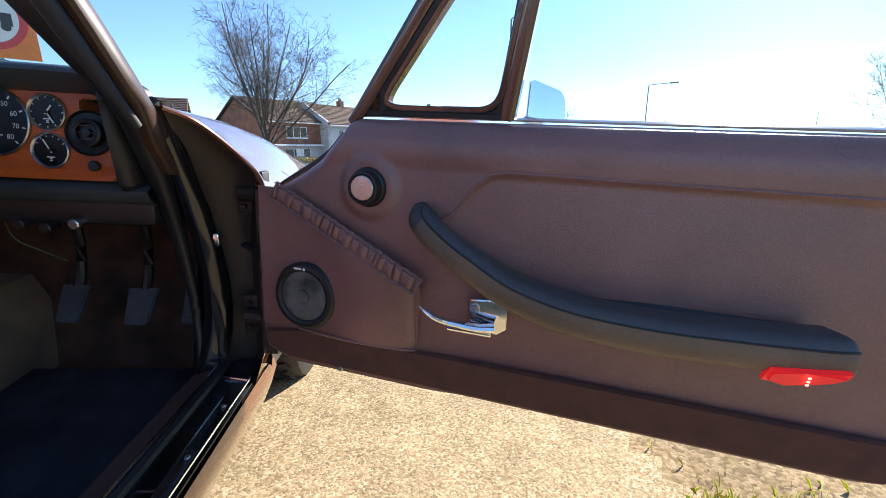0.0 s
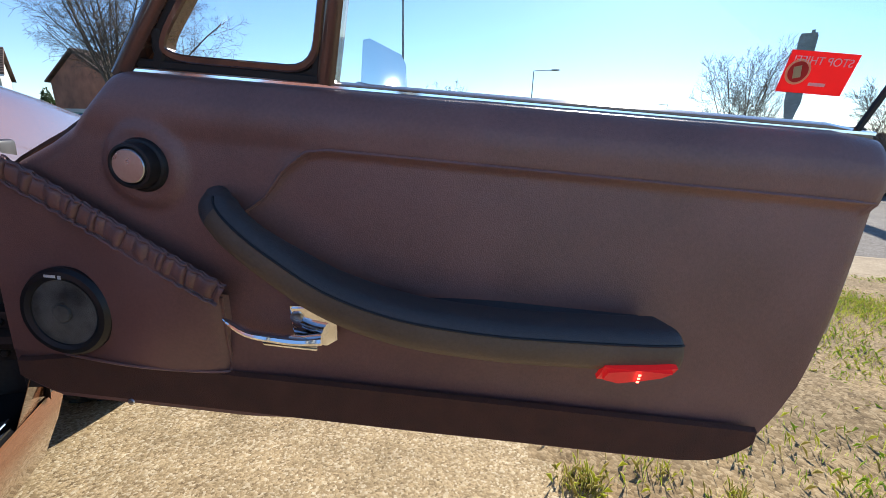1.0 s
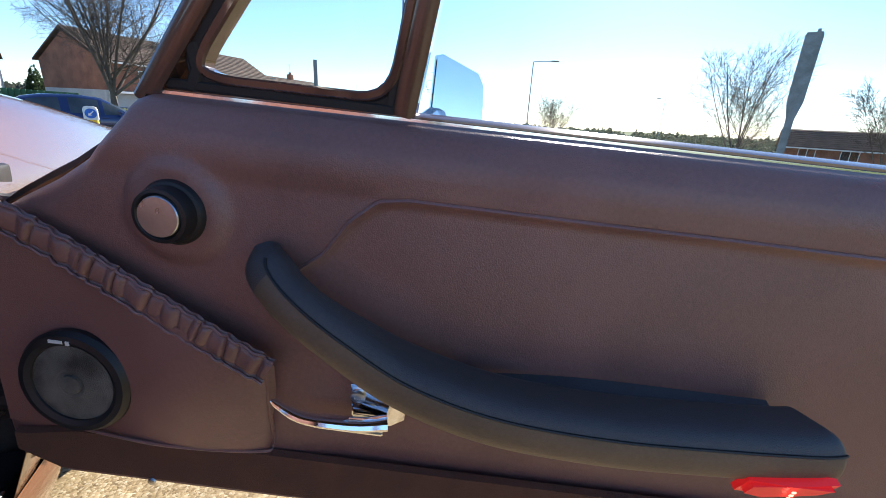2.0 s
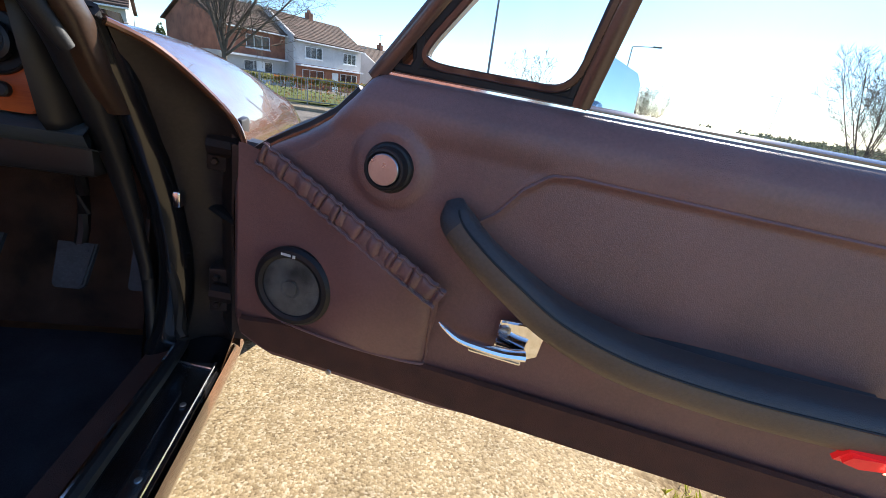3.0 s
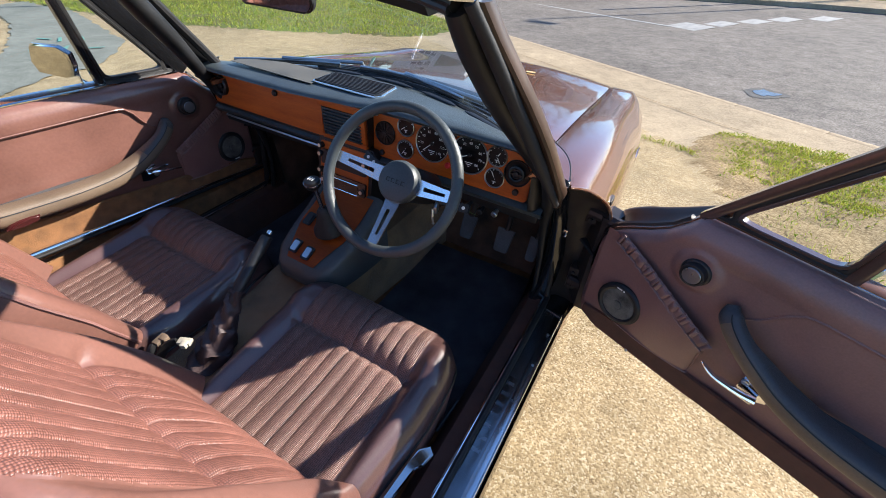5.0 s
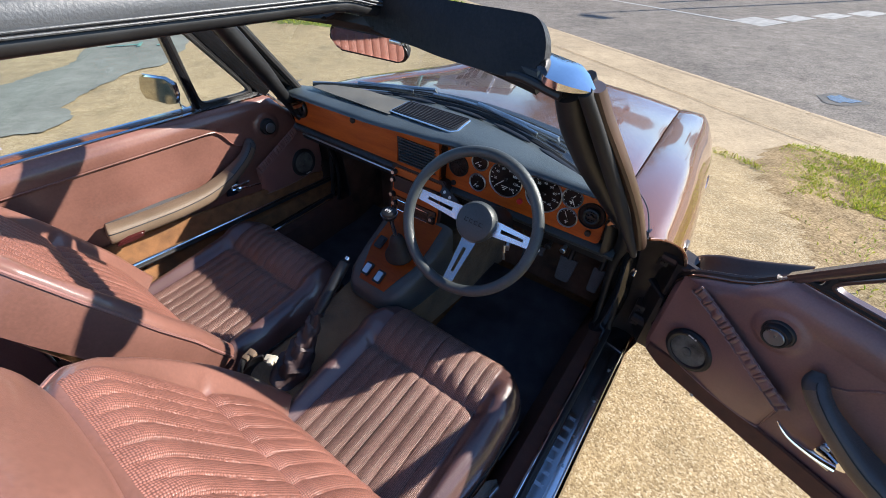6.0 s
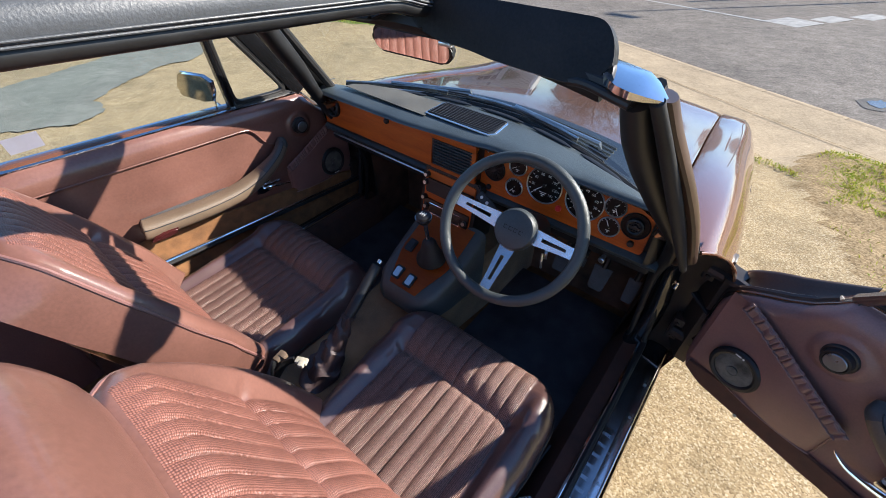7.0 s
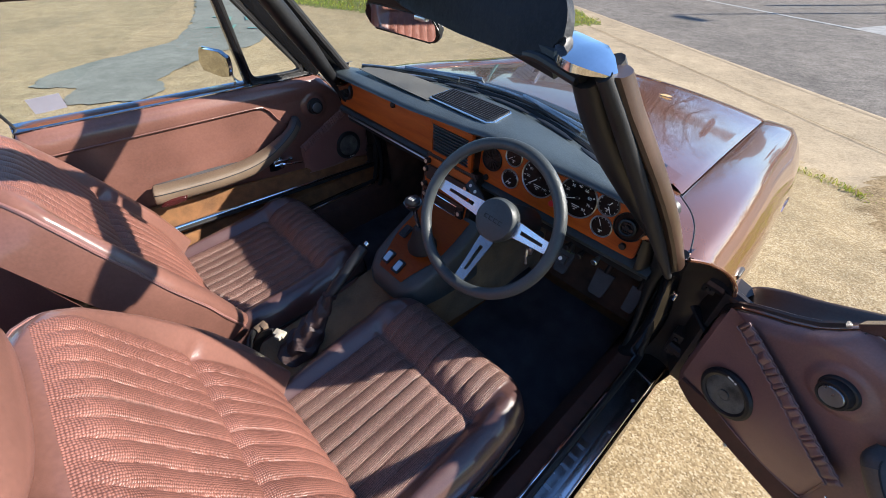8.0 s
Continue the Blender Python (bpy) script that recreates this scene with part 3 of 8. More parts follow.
    tube(bm, smooth_path([(-0.60 + MIDX, 1.08, 0.44), (-0.54 + MIDX, 1.19, 0.44), (0 + MIDX, 1.24, 0.44), (0.54 + MIDX, 1.19, 0.44), (0.60 + MIDX, 1.08, 0.44)], 24), 0.045, 10)
    part("bumper", bm, CHROME, car, "chrome front bumper")
    # scuttle with its louvres, under the screen
    bm = bmesh.new()

    def scuttle(a, b):
        x = -0.52 + 1.04 * a
        y0 = screen_base(x) - 0.02
        y1 = 0.195 - 0.6 * abs(x * 0.53 / 0.6) ** 2.4 + 0.01
        y1 = max(y1, y0 + 0.02)
        return Vector((x + MIDX, y0 + (y1 - y0) * b, 0.886 - 0.012 * b + 0.012 * (1 - (x / 0.6) ** 2) * b - 0.02 * abs(x)))
    grid(bm, 24, 4, scuttle, matf=lambda a, b: 1 if a < 0.06 or a > 0.92 else 0)
    sc_ = part("scuttle", bm, [GLOSSBLACK, PAINT], car, "black scuttle panel with air louvres")
    for k in range(5):
        bm = bmesh.new()
        tube(bm, [scuttle(a, 0.25 + 0.13 * k) + Vector((0, 0, 0.002)) for a in np.linspace(0.16, 0.84, 14)], 0.0035, 6, flat=0.6)
        part("louvre", bm, BLACK, sc_)
    # painted corners that close the gap between the screen pillar, the bonnet and the wing
    for side in (1, -1):
        bow = smooth_path([(0.540, 0.085, -0.006), (0.547, 0.058, -0.004), (0.556, 0.034, 0.0010), (0.592, -0.008, 0.0015), (0.620, -0.055, 0.0015), (0.637, -0.102, 0.0015), (0.650, -0.150, 0.0015), (0.656, -0.178, 0.001)], 30)
        bow = [Vector((side * p.x + MIDX, p.y, crest(p.y) + p.z - 0.004 * smoothstep(0.60, 0.66, p.x))) for p in bow]
        bm = bmesh.new()

        def corner(a, b):
            q = bow[min(29, int(round(a * 29)))]
            x = 0.36 + (0.635 - 0.36) * a
            r = Vector((side * x + MIDX, screen_base(x) - 0.03, crest(0) + 0.012))
            return r.lerp(q, b)
        grid(bm, 29, 6, corner)
        cn = part("scuttle_corner", bm, PAINT, car, "brown painted panel at the foot of the screen pillar", 60)
        bm = bmesh.new()
        tube(bm, [p for p in bow[6:]], 0.0014, 6)
        part("panel_gap", bm, RUBBER, cn)
    # rear of the car: quarters, boot lid and tail
    bm = bmesh.new()
    for side in (1, -1):
        rows = []
        for y in (-1.13, -1.3, -1.6, -1.9, -2.2, -2.5, -2.75, -2.8):
            f = (-1.13 - y) / 1.67
            out, top = 0.76 - 0.09 * f ** 2, 0.87 - 0.05 * f ** 2
            lim = 0.33 + math.sqrt(max(0, 0.34 ** 2 - (y + 1.94) ** 2)) if abs(y + 1.94) < 0.34 else 0
            rows.append([(side * x + MIDX, y, max(z, lim)) for x, z in ((0.50, top), (0.62, top), (out - 0.04, top - 0.02), (out, top - 0.08), (out + 0.01, 0.6), (out, 0.45), (out - 0.03, 0.33))])
        loft(bm, rows, caps=False, closed=False)
    grid(bm, 8, 8, lambda a, b: Vector((-0.50 + a + MIDX, -1.75 - 1.05 * b, 0.87 - 0.05 * b * b)))
    grid(bm, 8, 4, lambda a, b: Vector((-0.67 + 1.34 * a + MIDX, -2.8 - 0.03 * math.sin(b * 3.14), 0.82 - 0.5 * b)))
    part("rear_body", bm, PAINT, car)


def wheel_at(x, y, z, side):
    m = frame_of((x, y, z), (0, 1, 0), (side, 0, 0))
    bm = bmesh.new()
    lathe(bm, [(0.19, -0.09), (0.26, -0.095), (0.295, -0.085), (0.305, -0.06), (0.305, 0.06), (0.295, 0.085), (0.26, 0.095), (0.19, 0.085)], m, 48)
    w = part("wheel", bm, RUBBER, car, "black tyre on a grey alloy wheel")
    bm = bmesh.new()
    for k in range(36):
        for lane in (-0.045, 0.0, 0.045):
            a = (k + (0.5 if lane == 0 else 0)) * math.tau / 36
            box(bm, (-0.011, -0.017, 0.300), (0.011, 0.017, 0.311), where=m @ Matrix.Rotation(a, 4, "Z") @ Matrix.Rotation(radians(90), 4, "Y") @ pose(lane, 0, 0, 0, 0, 25 if lane else -25) @ Matrix.Rotation(0, 4, "Z"))
    part("tread", bm, RUBBER, w, smooth=0)
    bm = bmesh.new()
    lathe(bm, [(0.19, -0.08), (0.185, 0.07), (0.165, 0.08), (0.15, 0.03), (0.07, 0.03), (0.05, 0.065), (0.0, 0.07)], m, 40)
    for k in range(5):
        box(bm, (-0.022, 0.05, 0.03), (0.022, 0.165, 0.06), 0.006, where=m @ Matrix.Rotation(k * math.tau / 5, 4, "Z"))
    part("rim", bm, STEEL, w)


def crown_bar(f):
    """Height of the roof bar's middle, from the header (0) to the hoop (1)."""
    return 1.284 + 0.018 * smoothstep(0, 0.12, f) + 0.055 * f


def screen():
    """Windscreen, pillars, header rail, T-bar, visor and mirror."""
    def base(x):
        return Vector((x + MIDX, screen_base(x), 0.895 - 0.03 * abs(x)))

    def top(x):
        return Vector((x + MIDX, -0.315 - 0.42 * x * x, 1.245 - 0.02 * abs(x)))
    bm = bmesh.new()
    grid(bm, 20, 8, lambda a, b: base(-0.615 + 1.23 * a).lerp(top(-0.50 + 1.0 * a), b))
    g = part("windscreen", bm, GLASS, car, "curved clear windscreen glass")
    g.visible_shadow = False
    for side in (1, -1):
        b0, t0 = base(0.63 * side), top(0.51 * side)
        b0 += Vector((0.0, -0.02, -0.04))
        out = Vector((side, -0.25, 0)).normalized()
        # painted outer pillar
        bm = bmesh.new()
        rings = []
        for f in (-0.20, -0.08, 0.05, 0.15, 0.25, 0.38, 0.5, 0.62, 0.75, 0.88, 1.0):
            p = b0.lerp(t0, f) + Vector((side, 0, 0)) * (0.016 * math.sin(math.pi * min(1, max(0, f + 0.08))) ** 1.2 - 0.20 * max(0, 0.05 - f)) + Vector((0, 0.22, 0)) * max(0, 0.02 - f)
            rings.append([p + out * o_ + Vector((0, y_, 0)) for o_, y_ in ((0.000, 0.034), (0.014, 0.033), (0.023, 0.027), (0.029, 0.016), (0.031, 0.004), (0.0305, -0.006), (0.028, -0.013), (0.022, -0.018), (0.012, -0.018), (0.008, -0.010))])
        loft(bm, rings)
        pil = part("windscreen_pillar", bm, PILLARPAINT if side > 0 else BLACK, car, "brown painted windscreen pillar" if side > 0 else "dark windscreen pillar")
        # padded black inner side and the door seal
        bm = bmesh.new()
        inn = -out
        way = ((0.492, -0.432, 1.225, 0.022), (0.500, -0.385, 1.16, 0.027), (0.520, -0.335, 1.09, 0.029), (0.548, -0.275, 1.01, 0.027), (0.580, -0.218, 0.93, 0.023), (0.606, -0.172, 0.865, 0.020), (0.609, -0.134, 0.80, 0.019), (0.600, -0.088, 0.735, 0.017), (0.592, -0.045, 0.66, 0.014), (0.592, -0.018, 0.57, 0.011), (0.598, -0.010, 0.47, 0.009), (0.606, -0.026, 0.365, 0.009))
        line = smooth_path([(side * x + MIDX, y, z) for x, y, z, _ in way], 60)
        tube(bm, line, [lerp([(k * 59 / 11, w[3]) for k, w in enumerate(way)], k) for k in range(60)], 14)
        part("pillar_trim", bm, BLACK, pil, "black padded pillar trim")
        if side > 0:
            # pressed steel post that carries the opening down to the sill
            bm = bmesh.new()
            rows = []
            for p in smooth_path([(0.624, -0.172, 0.868), (0.614, -0.120, 0.80), (0.606, -0.076, 0.745), (0.603, -0.042, 0.69), (0.607, -0.014, 0.61), (0.613, -0.008, 0.52), (0.606, -0.012, 0.43), (0.590, -0.030, 0.352)], 44):
                wd = lerp([(0.352, 0.056), (0.52, 0.048), (0.69, 0.046), (0.80, 0.038), (0.87, 0.030)], p.z)
                rows.append([(p.x + MIDX + wd * o_, p.y + y_, p.z) for o_, y_ in ((0.0, 0.035), (0.0, 0.004), (0.10, -0.008), (0.28, -0.014), (0.50, -0.013), (0.72, -0.006), (0.90, 0.000), (1.0, 0.010), (1.0, 0.035))])
            loft(bm, rows, caps=False, closed=False)
            part("door_post", bm, GLOSSBLACK, pil, "smooth black door post", 60)
        bm = bmesh.new()
        tube(bm, [b0.lerp(t0, f) + out * (0.012 + 0.004 * math.sin(math.pi * f)) + Vector((0, -0.026, 0)) for f in (-0.02, 0.12, 0.25, 0.5, 0.75, 1.0)], [0.007, 0.010, 0.012, 0.013, 0.012, 0.010], 12)
        part("pillar_seal", bm, RUBBER, pil)
        bm = bmesh.new()
        tube(bm, [b0.lerp(t0, f) + Vector((0, 0.028, 0)) + inn * 0.010 for f in (0, 0.25, 0.5, 0.75, 1)], 0.015, 10)
        part("glass_seal", bm, RUBBER, pil)
    bm = bmesh.new()
    tube(bm, [base(x) + Vector((0, 0, -0.004)) for x in np.linspace(-0.62, 0.62, 24)], 0.010, 8)
    part("lower_seal", bm, RUBBER, car)
    # header: chrome outside, black padded inside
    bm = bmesh.new()
    xs = np.linspace(-0.53, 0.53, 54)
    loft(bm, [[top(x) + Vector((0, -0.01 + (o + 0.01) * tp, z * tp)) for o, z in ((0.035, -0.008), (0.020, 0.016), (-0.012 - 0.018 * kk, 0.021), (-0.030 - 0.032 * kk, 0.012), (-0.030 - 0.032 * kk, 0.002), (-0.02, -0.006))] for x in xs for tp, kk in [(smoothstep(0.545, 0.49, abs(x)), smoothstep(0.42, 0.47, abs(x)))]], mat=0)
    hd = part("header_rail", bm, CHROME, car, "bright chrome header rail reflecting blue sky")
    bm = bmesh.new()
    loft(bm, [[top(x) + Vector((0, o, z)) for o, z in ((0.025, -0.012), (-0.02, -0.008), (-0.034, -0.004), (-0.040, -0.018), (-0.03, -0.032), (0.01, -0.030))] for x in np.linspace(-0.49, 0.44, 30)])
    part("header_trim", bm, BLACK, hd, "black padded header trim")
    # T-bar
    bm = bmesh.new()
    rings = []
    for f in np.linspace(0, 1, 14):
        y = -0.36 - 0.92 * f
        z = crown_bar(f)
        w, h = 0.062 + 0.014 * f, 0.030 + 0.004 * f
        rings.append([Vector((MIDX + 0.02 + w * math.copysign(abs(math.cos(a)) ** 0.6, math.cos(a)), y, z + h * (1 if math.sin(a) > 0 else 0.72) * math.copysign(abs(math.sin(a)) ** 0.7, math.sin(a)))) for a in np.linspace(0, math.tau, 20, endpoint=False)])
    loft(bm, rings)
    tb = part("roof_bar", bm, ROOFVINYL, car, "black padded roof bar with a stitched seam")
    for o in (-0.007, -0.012):
        bm = bmesh.new()
        tube(bm, [(MIDX + 0.02 + 0.062 + 0.014 * f + 0.001, -0.36 - 0.92 * f, crown_bar(f) + o) for f in np.linspace(0, 1, 40)], 0.0015, 8)
        part("seam", bm, ROOFVINYL, tb, "stitched ridge along the bar")
    for sx in (1, -1):
        bm = bmesh.new()
        tube(bm, [(MIDX + 0.02 + sx * (0.047 + 0.014 * f), -0.37 - 0.91 * f, crown_bar(f) - 0.019 - 0.002 * f) for f in np.linspace(0, 1, 24)], 0.0125, 14)
        part("edge_roll", bm, BLACK, tb, "black roll along the bar's edge")
    # roll hoop behind the seats
    bm = bmesh.new()
    tube(bm, smooth_path([(-0.66 + MIDX, -1.30, 0.85), (-0.60 + MIDX, -1.30, 1.20), (-0.48 + MIDX, -1.29, 1.33), (0 + MIDX, -1.28, 1.355), (0.48 + MIDX, -1.29, 1.33), (0.60 + MIDX, -1.30, 1.20), (0.66 + MIDX, -1.30, 0.85)], 40), 0.042, 12)
    part("roll_hoop", bm, BLACKVINYL, car, "black padded roll-over hoop")
    # sun visor and its hinge
    bm = bmesh.new()
    outline = [(-0.335, 0.002), (-0.370, 0.020), (-0.395, 0.058), (-0.310, 0.070), (-0.19, 0.077), (-0.11, 0.080), (-0.03, 0.083), (0.006, 0.082), (0.027, 0.068), (0.040, 0.047), (0.045, 0.022), (0.030, 0.010), (0.0, -0.003), (-0.03, -0.006), (-0.10, -0.007), (-0.165, -0.007), (-0.22, -0.004), (-0.28, -0.003)]
    m = frame_of((0.382, -0.423, 1.223), (0.991, -0.135, -0.007), (-0.12, -0.9, 0.42))
    prism(bm, [(p.x, p.y) for p in smooth_path([(x, y, 0) for x, y in outline + outline[:1]], 80)[:-1]], m, 0.018, bevel=0.006)
    vs = part("sun_visor", bm, VISOR, car, "black padded sun visor folded up at the header")
    for pts, r in (([(0.37, -0.432, 1.226), (0.40, -0.440, 1.230), (0.445, -0.452, 1.226), (0.47, -0.455, 1.222)], 0.007), ([(0.36, -0.418, 1.238), (0.42, -0.432, 1.236), (0.475, -0.445, 1.228)], 0.011)):
        bm = bmesh.new()
        tube(bm, smooth_path(pts, 10), r, 10)
        part("visor_pivot", bm, BLACK, vs, "black visor pivot rod")
    bm = bmesh.new()
    prism(bm, [(-p.x, p.y) for p in smooth_path([(x, y, 0) for x, y in outline + outline[:1]], 80)[:-1]][::-1], frame_of((2 * MIDX - 0.382, -0.423, 1.223), (0.991, 0.135, 0.007), (0.12, -0.9, 0.42)), 0.018, bevel=0.006)
    part("sun_visor", bm, VISOR, car, "passenger's black padded sun visor folded up at the header")
    bm = bmesh.new()
    box(bm, (0.085, -0.388, 1.214), (0.115, -0.376, 1.222), 0.002)
    part("visor_clip", bm, STEEL, vs)
    # rear-view mirror
    m = frame_of((-0.0575, -0.3065, 1.173), (0.98, 0.19, -0.05), (0.18, -0.95, -0.2))
    bm = bmesh.new()
    prism(bm, rounded(0.205, 0.060, 0.026), m @ pose(0, 0, -0.018), 0.018, bevel=0.004)
    rv = part("rear_view_mirror", bm, BLACK, car, "black rear-view mirror showing the fluted seat")
    bm = bmesh.new()
    prism(bm, rounded(0.193, 0.050, 0.022), m @ pose(0, 0, 0.0005), 0.0015)
    part("mirror_glass", bm, MIRROR, rv)
    bm = bmesh.new()
    tube(bm, [(-0.055, -0.295, 1.18), (-0.045, -0.30, 1.22), (-0.04, -0.33, 1.235)], 0.007, 8)
    part("mirror_stem", bm, BLACK, rv)
    # wipers
    for x0, x1 in ((0.32, -0.16), (-0.18, -0.60)):
        w = None
        bm = bmesh.new()
        pts = [base(x) + Vector((0, 0.012, 0.012)) for x in np.linspace(x0 - 0.06, x1, 8)]
        tube(bm, [p + Vector((0, 0.0, 0.008)) for p in pts], 0.004, 6)
        tube(bm, [base(x0) + Vector((0, 0.06, 0.0)), base(x0) + Vector((0, 0.05, 0.02)), pts[4] + Vector((0, 0.0, 0.014))], 0.006, 6)
        w = part("wiper", bm, STEEL, car, "steel wiper with a black blade")
        bm = bmesh.new()
        tube(bm, [p + Vector((0, -0.002, 0.0)) for p in pts], 0.005, 6)
        part("blade", bm, RUBBER, w)


def sills_and_floor():
    for side in (1, -1):
        X = lambda v: side * v + MIDX  # noqa: E731
        bm = bmesh.new()
        loft(bm, [[(X(x), y, z) for x, z in ((0.63, 0.22), (0.63, 0.352), (0.70, 0.354), (0.720, 0.347), (0.726, 0.325), (0.714, 0.28), (0.68, 0.20), (0.65, 0.18))] for y in (0.02, -0.3, -0.7, -1.13)])
        sl = part("sill", bm, GLOSSBLACK, car, "black painted door sill")
        bm = bmesh.new()
        loft(bm, [[(X(x), y, z) for x, z in ((0.7265, 0.342), (0.732, 0.322), (0.720, 0.28), (0.69, 0.20), (0.66, 0.17))] for y in (0.05, -0.3, -0.7, -1.13)], closed=False, caps=False)
        part("sill_outer", bm, PAINT, sl, "brown painted outer sill")
        # tread plate with fine ribs, a polished strip and lettering-sized bars
        bm = bmesh.new()
        box(bm, (min(X(0.655), X(0.715)), -1.05, 0.353), (max(X(0.655), X(0.715)), -0.06, 0.3565), 0.001)
        for y0, y1 in ((-0.345, -0.13), (-1.04, -0.63)):
            for k in range(11):
                x = 0.661 + 0.0030 * k
                box(bm, (X(x) - 0.0009, y0, 0.3565), (X(x) + 0.0009, y1, 0.3582))
        tp = part("tread_plate", bm, TREAD, sl, "polished steel ribbed tread plate")
        bm = bmesh.new()
        box(bm, (min(X(0.694), X(0.714)), -1.05, 0.3562), (max(X(0.694), X(0.714)), -0.27, 0.3585), 0.001)
        part("polished_strip", bm, ALLOY, sl, "polished steel strip")
        for y in (-0.16, -0.285, -0.50, -0.75, -1.0):
            bm = bmesh.new()
            lathe(bm, [(0.0045, 0), (0.004, 0.0015), (0, 0.002)], pose(X(0.705), y, 0.358), 10)
            part("screw", bm, STEEL, sl)
        for k in range(7):
            y = -0.37 - 0.034 * k
            bm = bmesh.new()
            box(bm, (X(0.675) - 0.011, y - 0.005, 0.3562), (X(0.675) + 0.011, y + 0.005, 0.3570))
            part("plate_bar", bm, WORNPLATE, sl)
        bm = bmesh.new()
        tube(bm, [(X(0.6545), -0.06, 0.357), (X(0.7165), -0.075, 0.357)], 0.0022, 6)
        part("plate_end", bm, CHROME, sl)
        for x in (0.7165, 0.6545):
            bm = bmesh.new()
            tube(bm, [(X(x), y, 0.357) for y in (-0.06, -0.5, -1.05)], 0.0022, 6)
            part("plate_edge", bm, CHROME, sl)
        bm = bmesh.new()
        tube(bm, [(X(0.643), y, 0.362) for y in np.linspace(0.0, -1.12, 12)], 0.006, 8)
        part("seal_strip", bm, CHROME, sl, "bright metal strip along the carpet edge")
        bm = bmesh.new()
        tube(bm, smooth_path([(X(0.652), -1.12, 0.360), (X(0.652), -0.5, 0.360), (X(0.652), -0.07, 0.362), (X(0.648), -0.02, 0.39), (X(0.636), -0.012, 0.50), (X(0.622), -0.012, 0.64), (X(0.624), -0.046, 0.715), (X(0.632), -0.11, 0.795), (X(0.645), -0.176, 0.866)], 40), 0.010, 8)
        part("door_seal", bm, RUBBER, sl, "black rubber door seal")
        bm = bmesh.new()
        loft(bm, [[(X(x), y, z) for x, z in ((0.555, 0.24), (0.585, 0.32), (0.60, 0.352), (0.638, 0.358), (0.638, 0.24))] for y in (0.25, -0.3, -0.7, -1.13)])
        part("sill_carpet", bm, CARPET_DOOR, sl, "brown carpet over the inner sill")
        # hinge pillar and footwell side
        bm = bmesh.new()
        loft(bm, [[(X(0.60), 0.0 + o, z), (X(0.715 - 0.03 * t), 0.02 + o, z), (X(0.715 - 0.03 * t), 0.16 + o, z), (X(0.60), 0.16 + o, z)] for z, o, t in ((0.30, 0.03, 0), (0.5, 0.03, 0.4), (0.70, 0.03, 0.6), (0.74, 0.03, 1))])
        hp = part("hinge_pillar", bm, PAINT_IN, car, "hinge pillar with bolts and check strap, its brown darkened for shade")
        for z in (0.47, 0.72):
            bm = bmesh.new()
            box(bm, (min(X(0.69), X(0.742)), -0.012, z - 0.042), (max(X(0.69), X(0.742)), 0.03, z + 0.042), 0.005)
            tube(bm, [(X(0.735), -0.02, z - 0.03), (X(0.735), -0.02, z + 0.03)], 0.009, 10)
            part("hinge", bm, PAINT_IN, hp)
            for bx, bz in ((0.704, 0.026), (0.704, -0.026), (0.725, 0.0)):
                bm = bmesh.new()
                lathe(bm, [(0.006, 0), (0.006, 0.004), (0.004, 0.006), (0, 0.006)], frame_of((X(bx), -0.012, z + bz), (1, 0, 0), (0, -1, 0)), 6)
                part("bolt", bm, PAINT_IN, hp, smooth=0)
        bm = bmesh.new()
        box(bm, (min(X(0.66), X(0.728)), 0.034, 0.36), (max(X(0.66), X(0.728)), 0.046, 0.70), 0.003)
        part("wing_flange", bm, PAINT_IN, hp)
        if side > 0:
            for z in (0.47, 0.72):
                bm = bmesh.new()
                tube(bm, [(X(0.70), -0.015, z), (X(0.735), -0.022, z), (X(0.79), -0.045, z)], 0.017, 10)
                part("hinge_arm", bm, PAINT_IN, hp)
        bm = bmesh.new()
        tube(bm, [(X(0.70), 0.0, 0.615), (X(0.76), -0.06, 0.612)], 0.012, 8, flat=0.5)
        part("check_strap", bm, BLACK, hp)
        bm = bmesh.new()
        box(bm, (X(0.651) - 0.006, -0.022, 0.614), (X(0.651) + 0.006, 0.0, 0.640), 0.003)
        part("striker", bm, CHROME, hp, "small chrome door switch")
        bm = bmesh.new()
        
        def jamb(a, b):
            zl, zr = 0.34 + 0.524 * b, 0.34 + 0.524 * b
            le = Vector((lerp([(0.34, 0.640), (0.52, 0.655), (0.69, 0.646), (0.80, 0.646), (0.864, 0.656)], zl), lerp([(0.34, -0.008), (0.52, 0.0), (0.61, -0.006), (0.69, -0.032), (0.745, -0.064), (0.80, -0.110), (0.864, -0.174)], zl), zl))
            ri = Vector((lerp([(0.34, 0.735), (0.60, 0.755), (0.68, 0.762), (0.73, 0.756), (0.765, 0.740), (0.793, 0.720), (0.826, 0.697), (0.845, 0.680), (0.864, 0.658)], zr), lerp([(0.34, 0.01), (0.60, 0.0), (0.68, -0.022), (0.73, -0.038), (0.765, -0.044), (0.793, -0.063), (0.826, -0.108), (0.845, -0.138), (0.864, -0.172)], zr), zr))
            p = le.lerp(ri, a)
            return Vector((X(p.x), p.y + 0.026 * math.sin(math.pi * a) ** 0.7 * smoothstep(1.0, 0.72, b), p.z))
        grid(bm, 16, 40, jamb)
        part("jamb_panel", bm, PAINT_IN, hp, "painted door jamb, its brown darkened for shade")
        bm = bmesh.new()
        grid(bm, 6, 6, lambda a, b: Vector((X(0.555 + 0.06 * b), 0.02 + 0.55 * a, 0.24 + 0.52 * b)))
        part("footwell_side", bm, CARPET_SHADED, car, "brown carpeted footwell side, darkened in colour for shade")
    # carpeted upstand behind the closed passenger door's foot
    bm = bmesh.new()
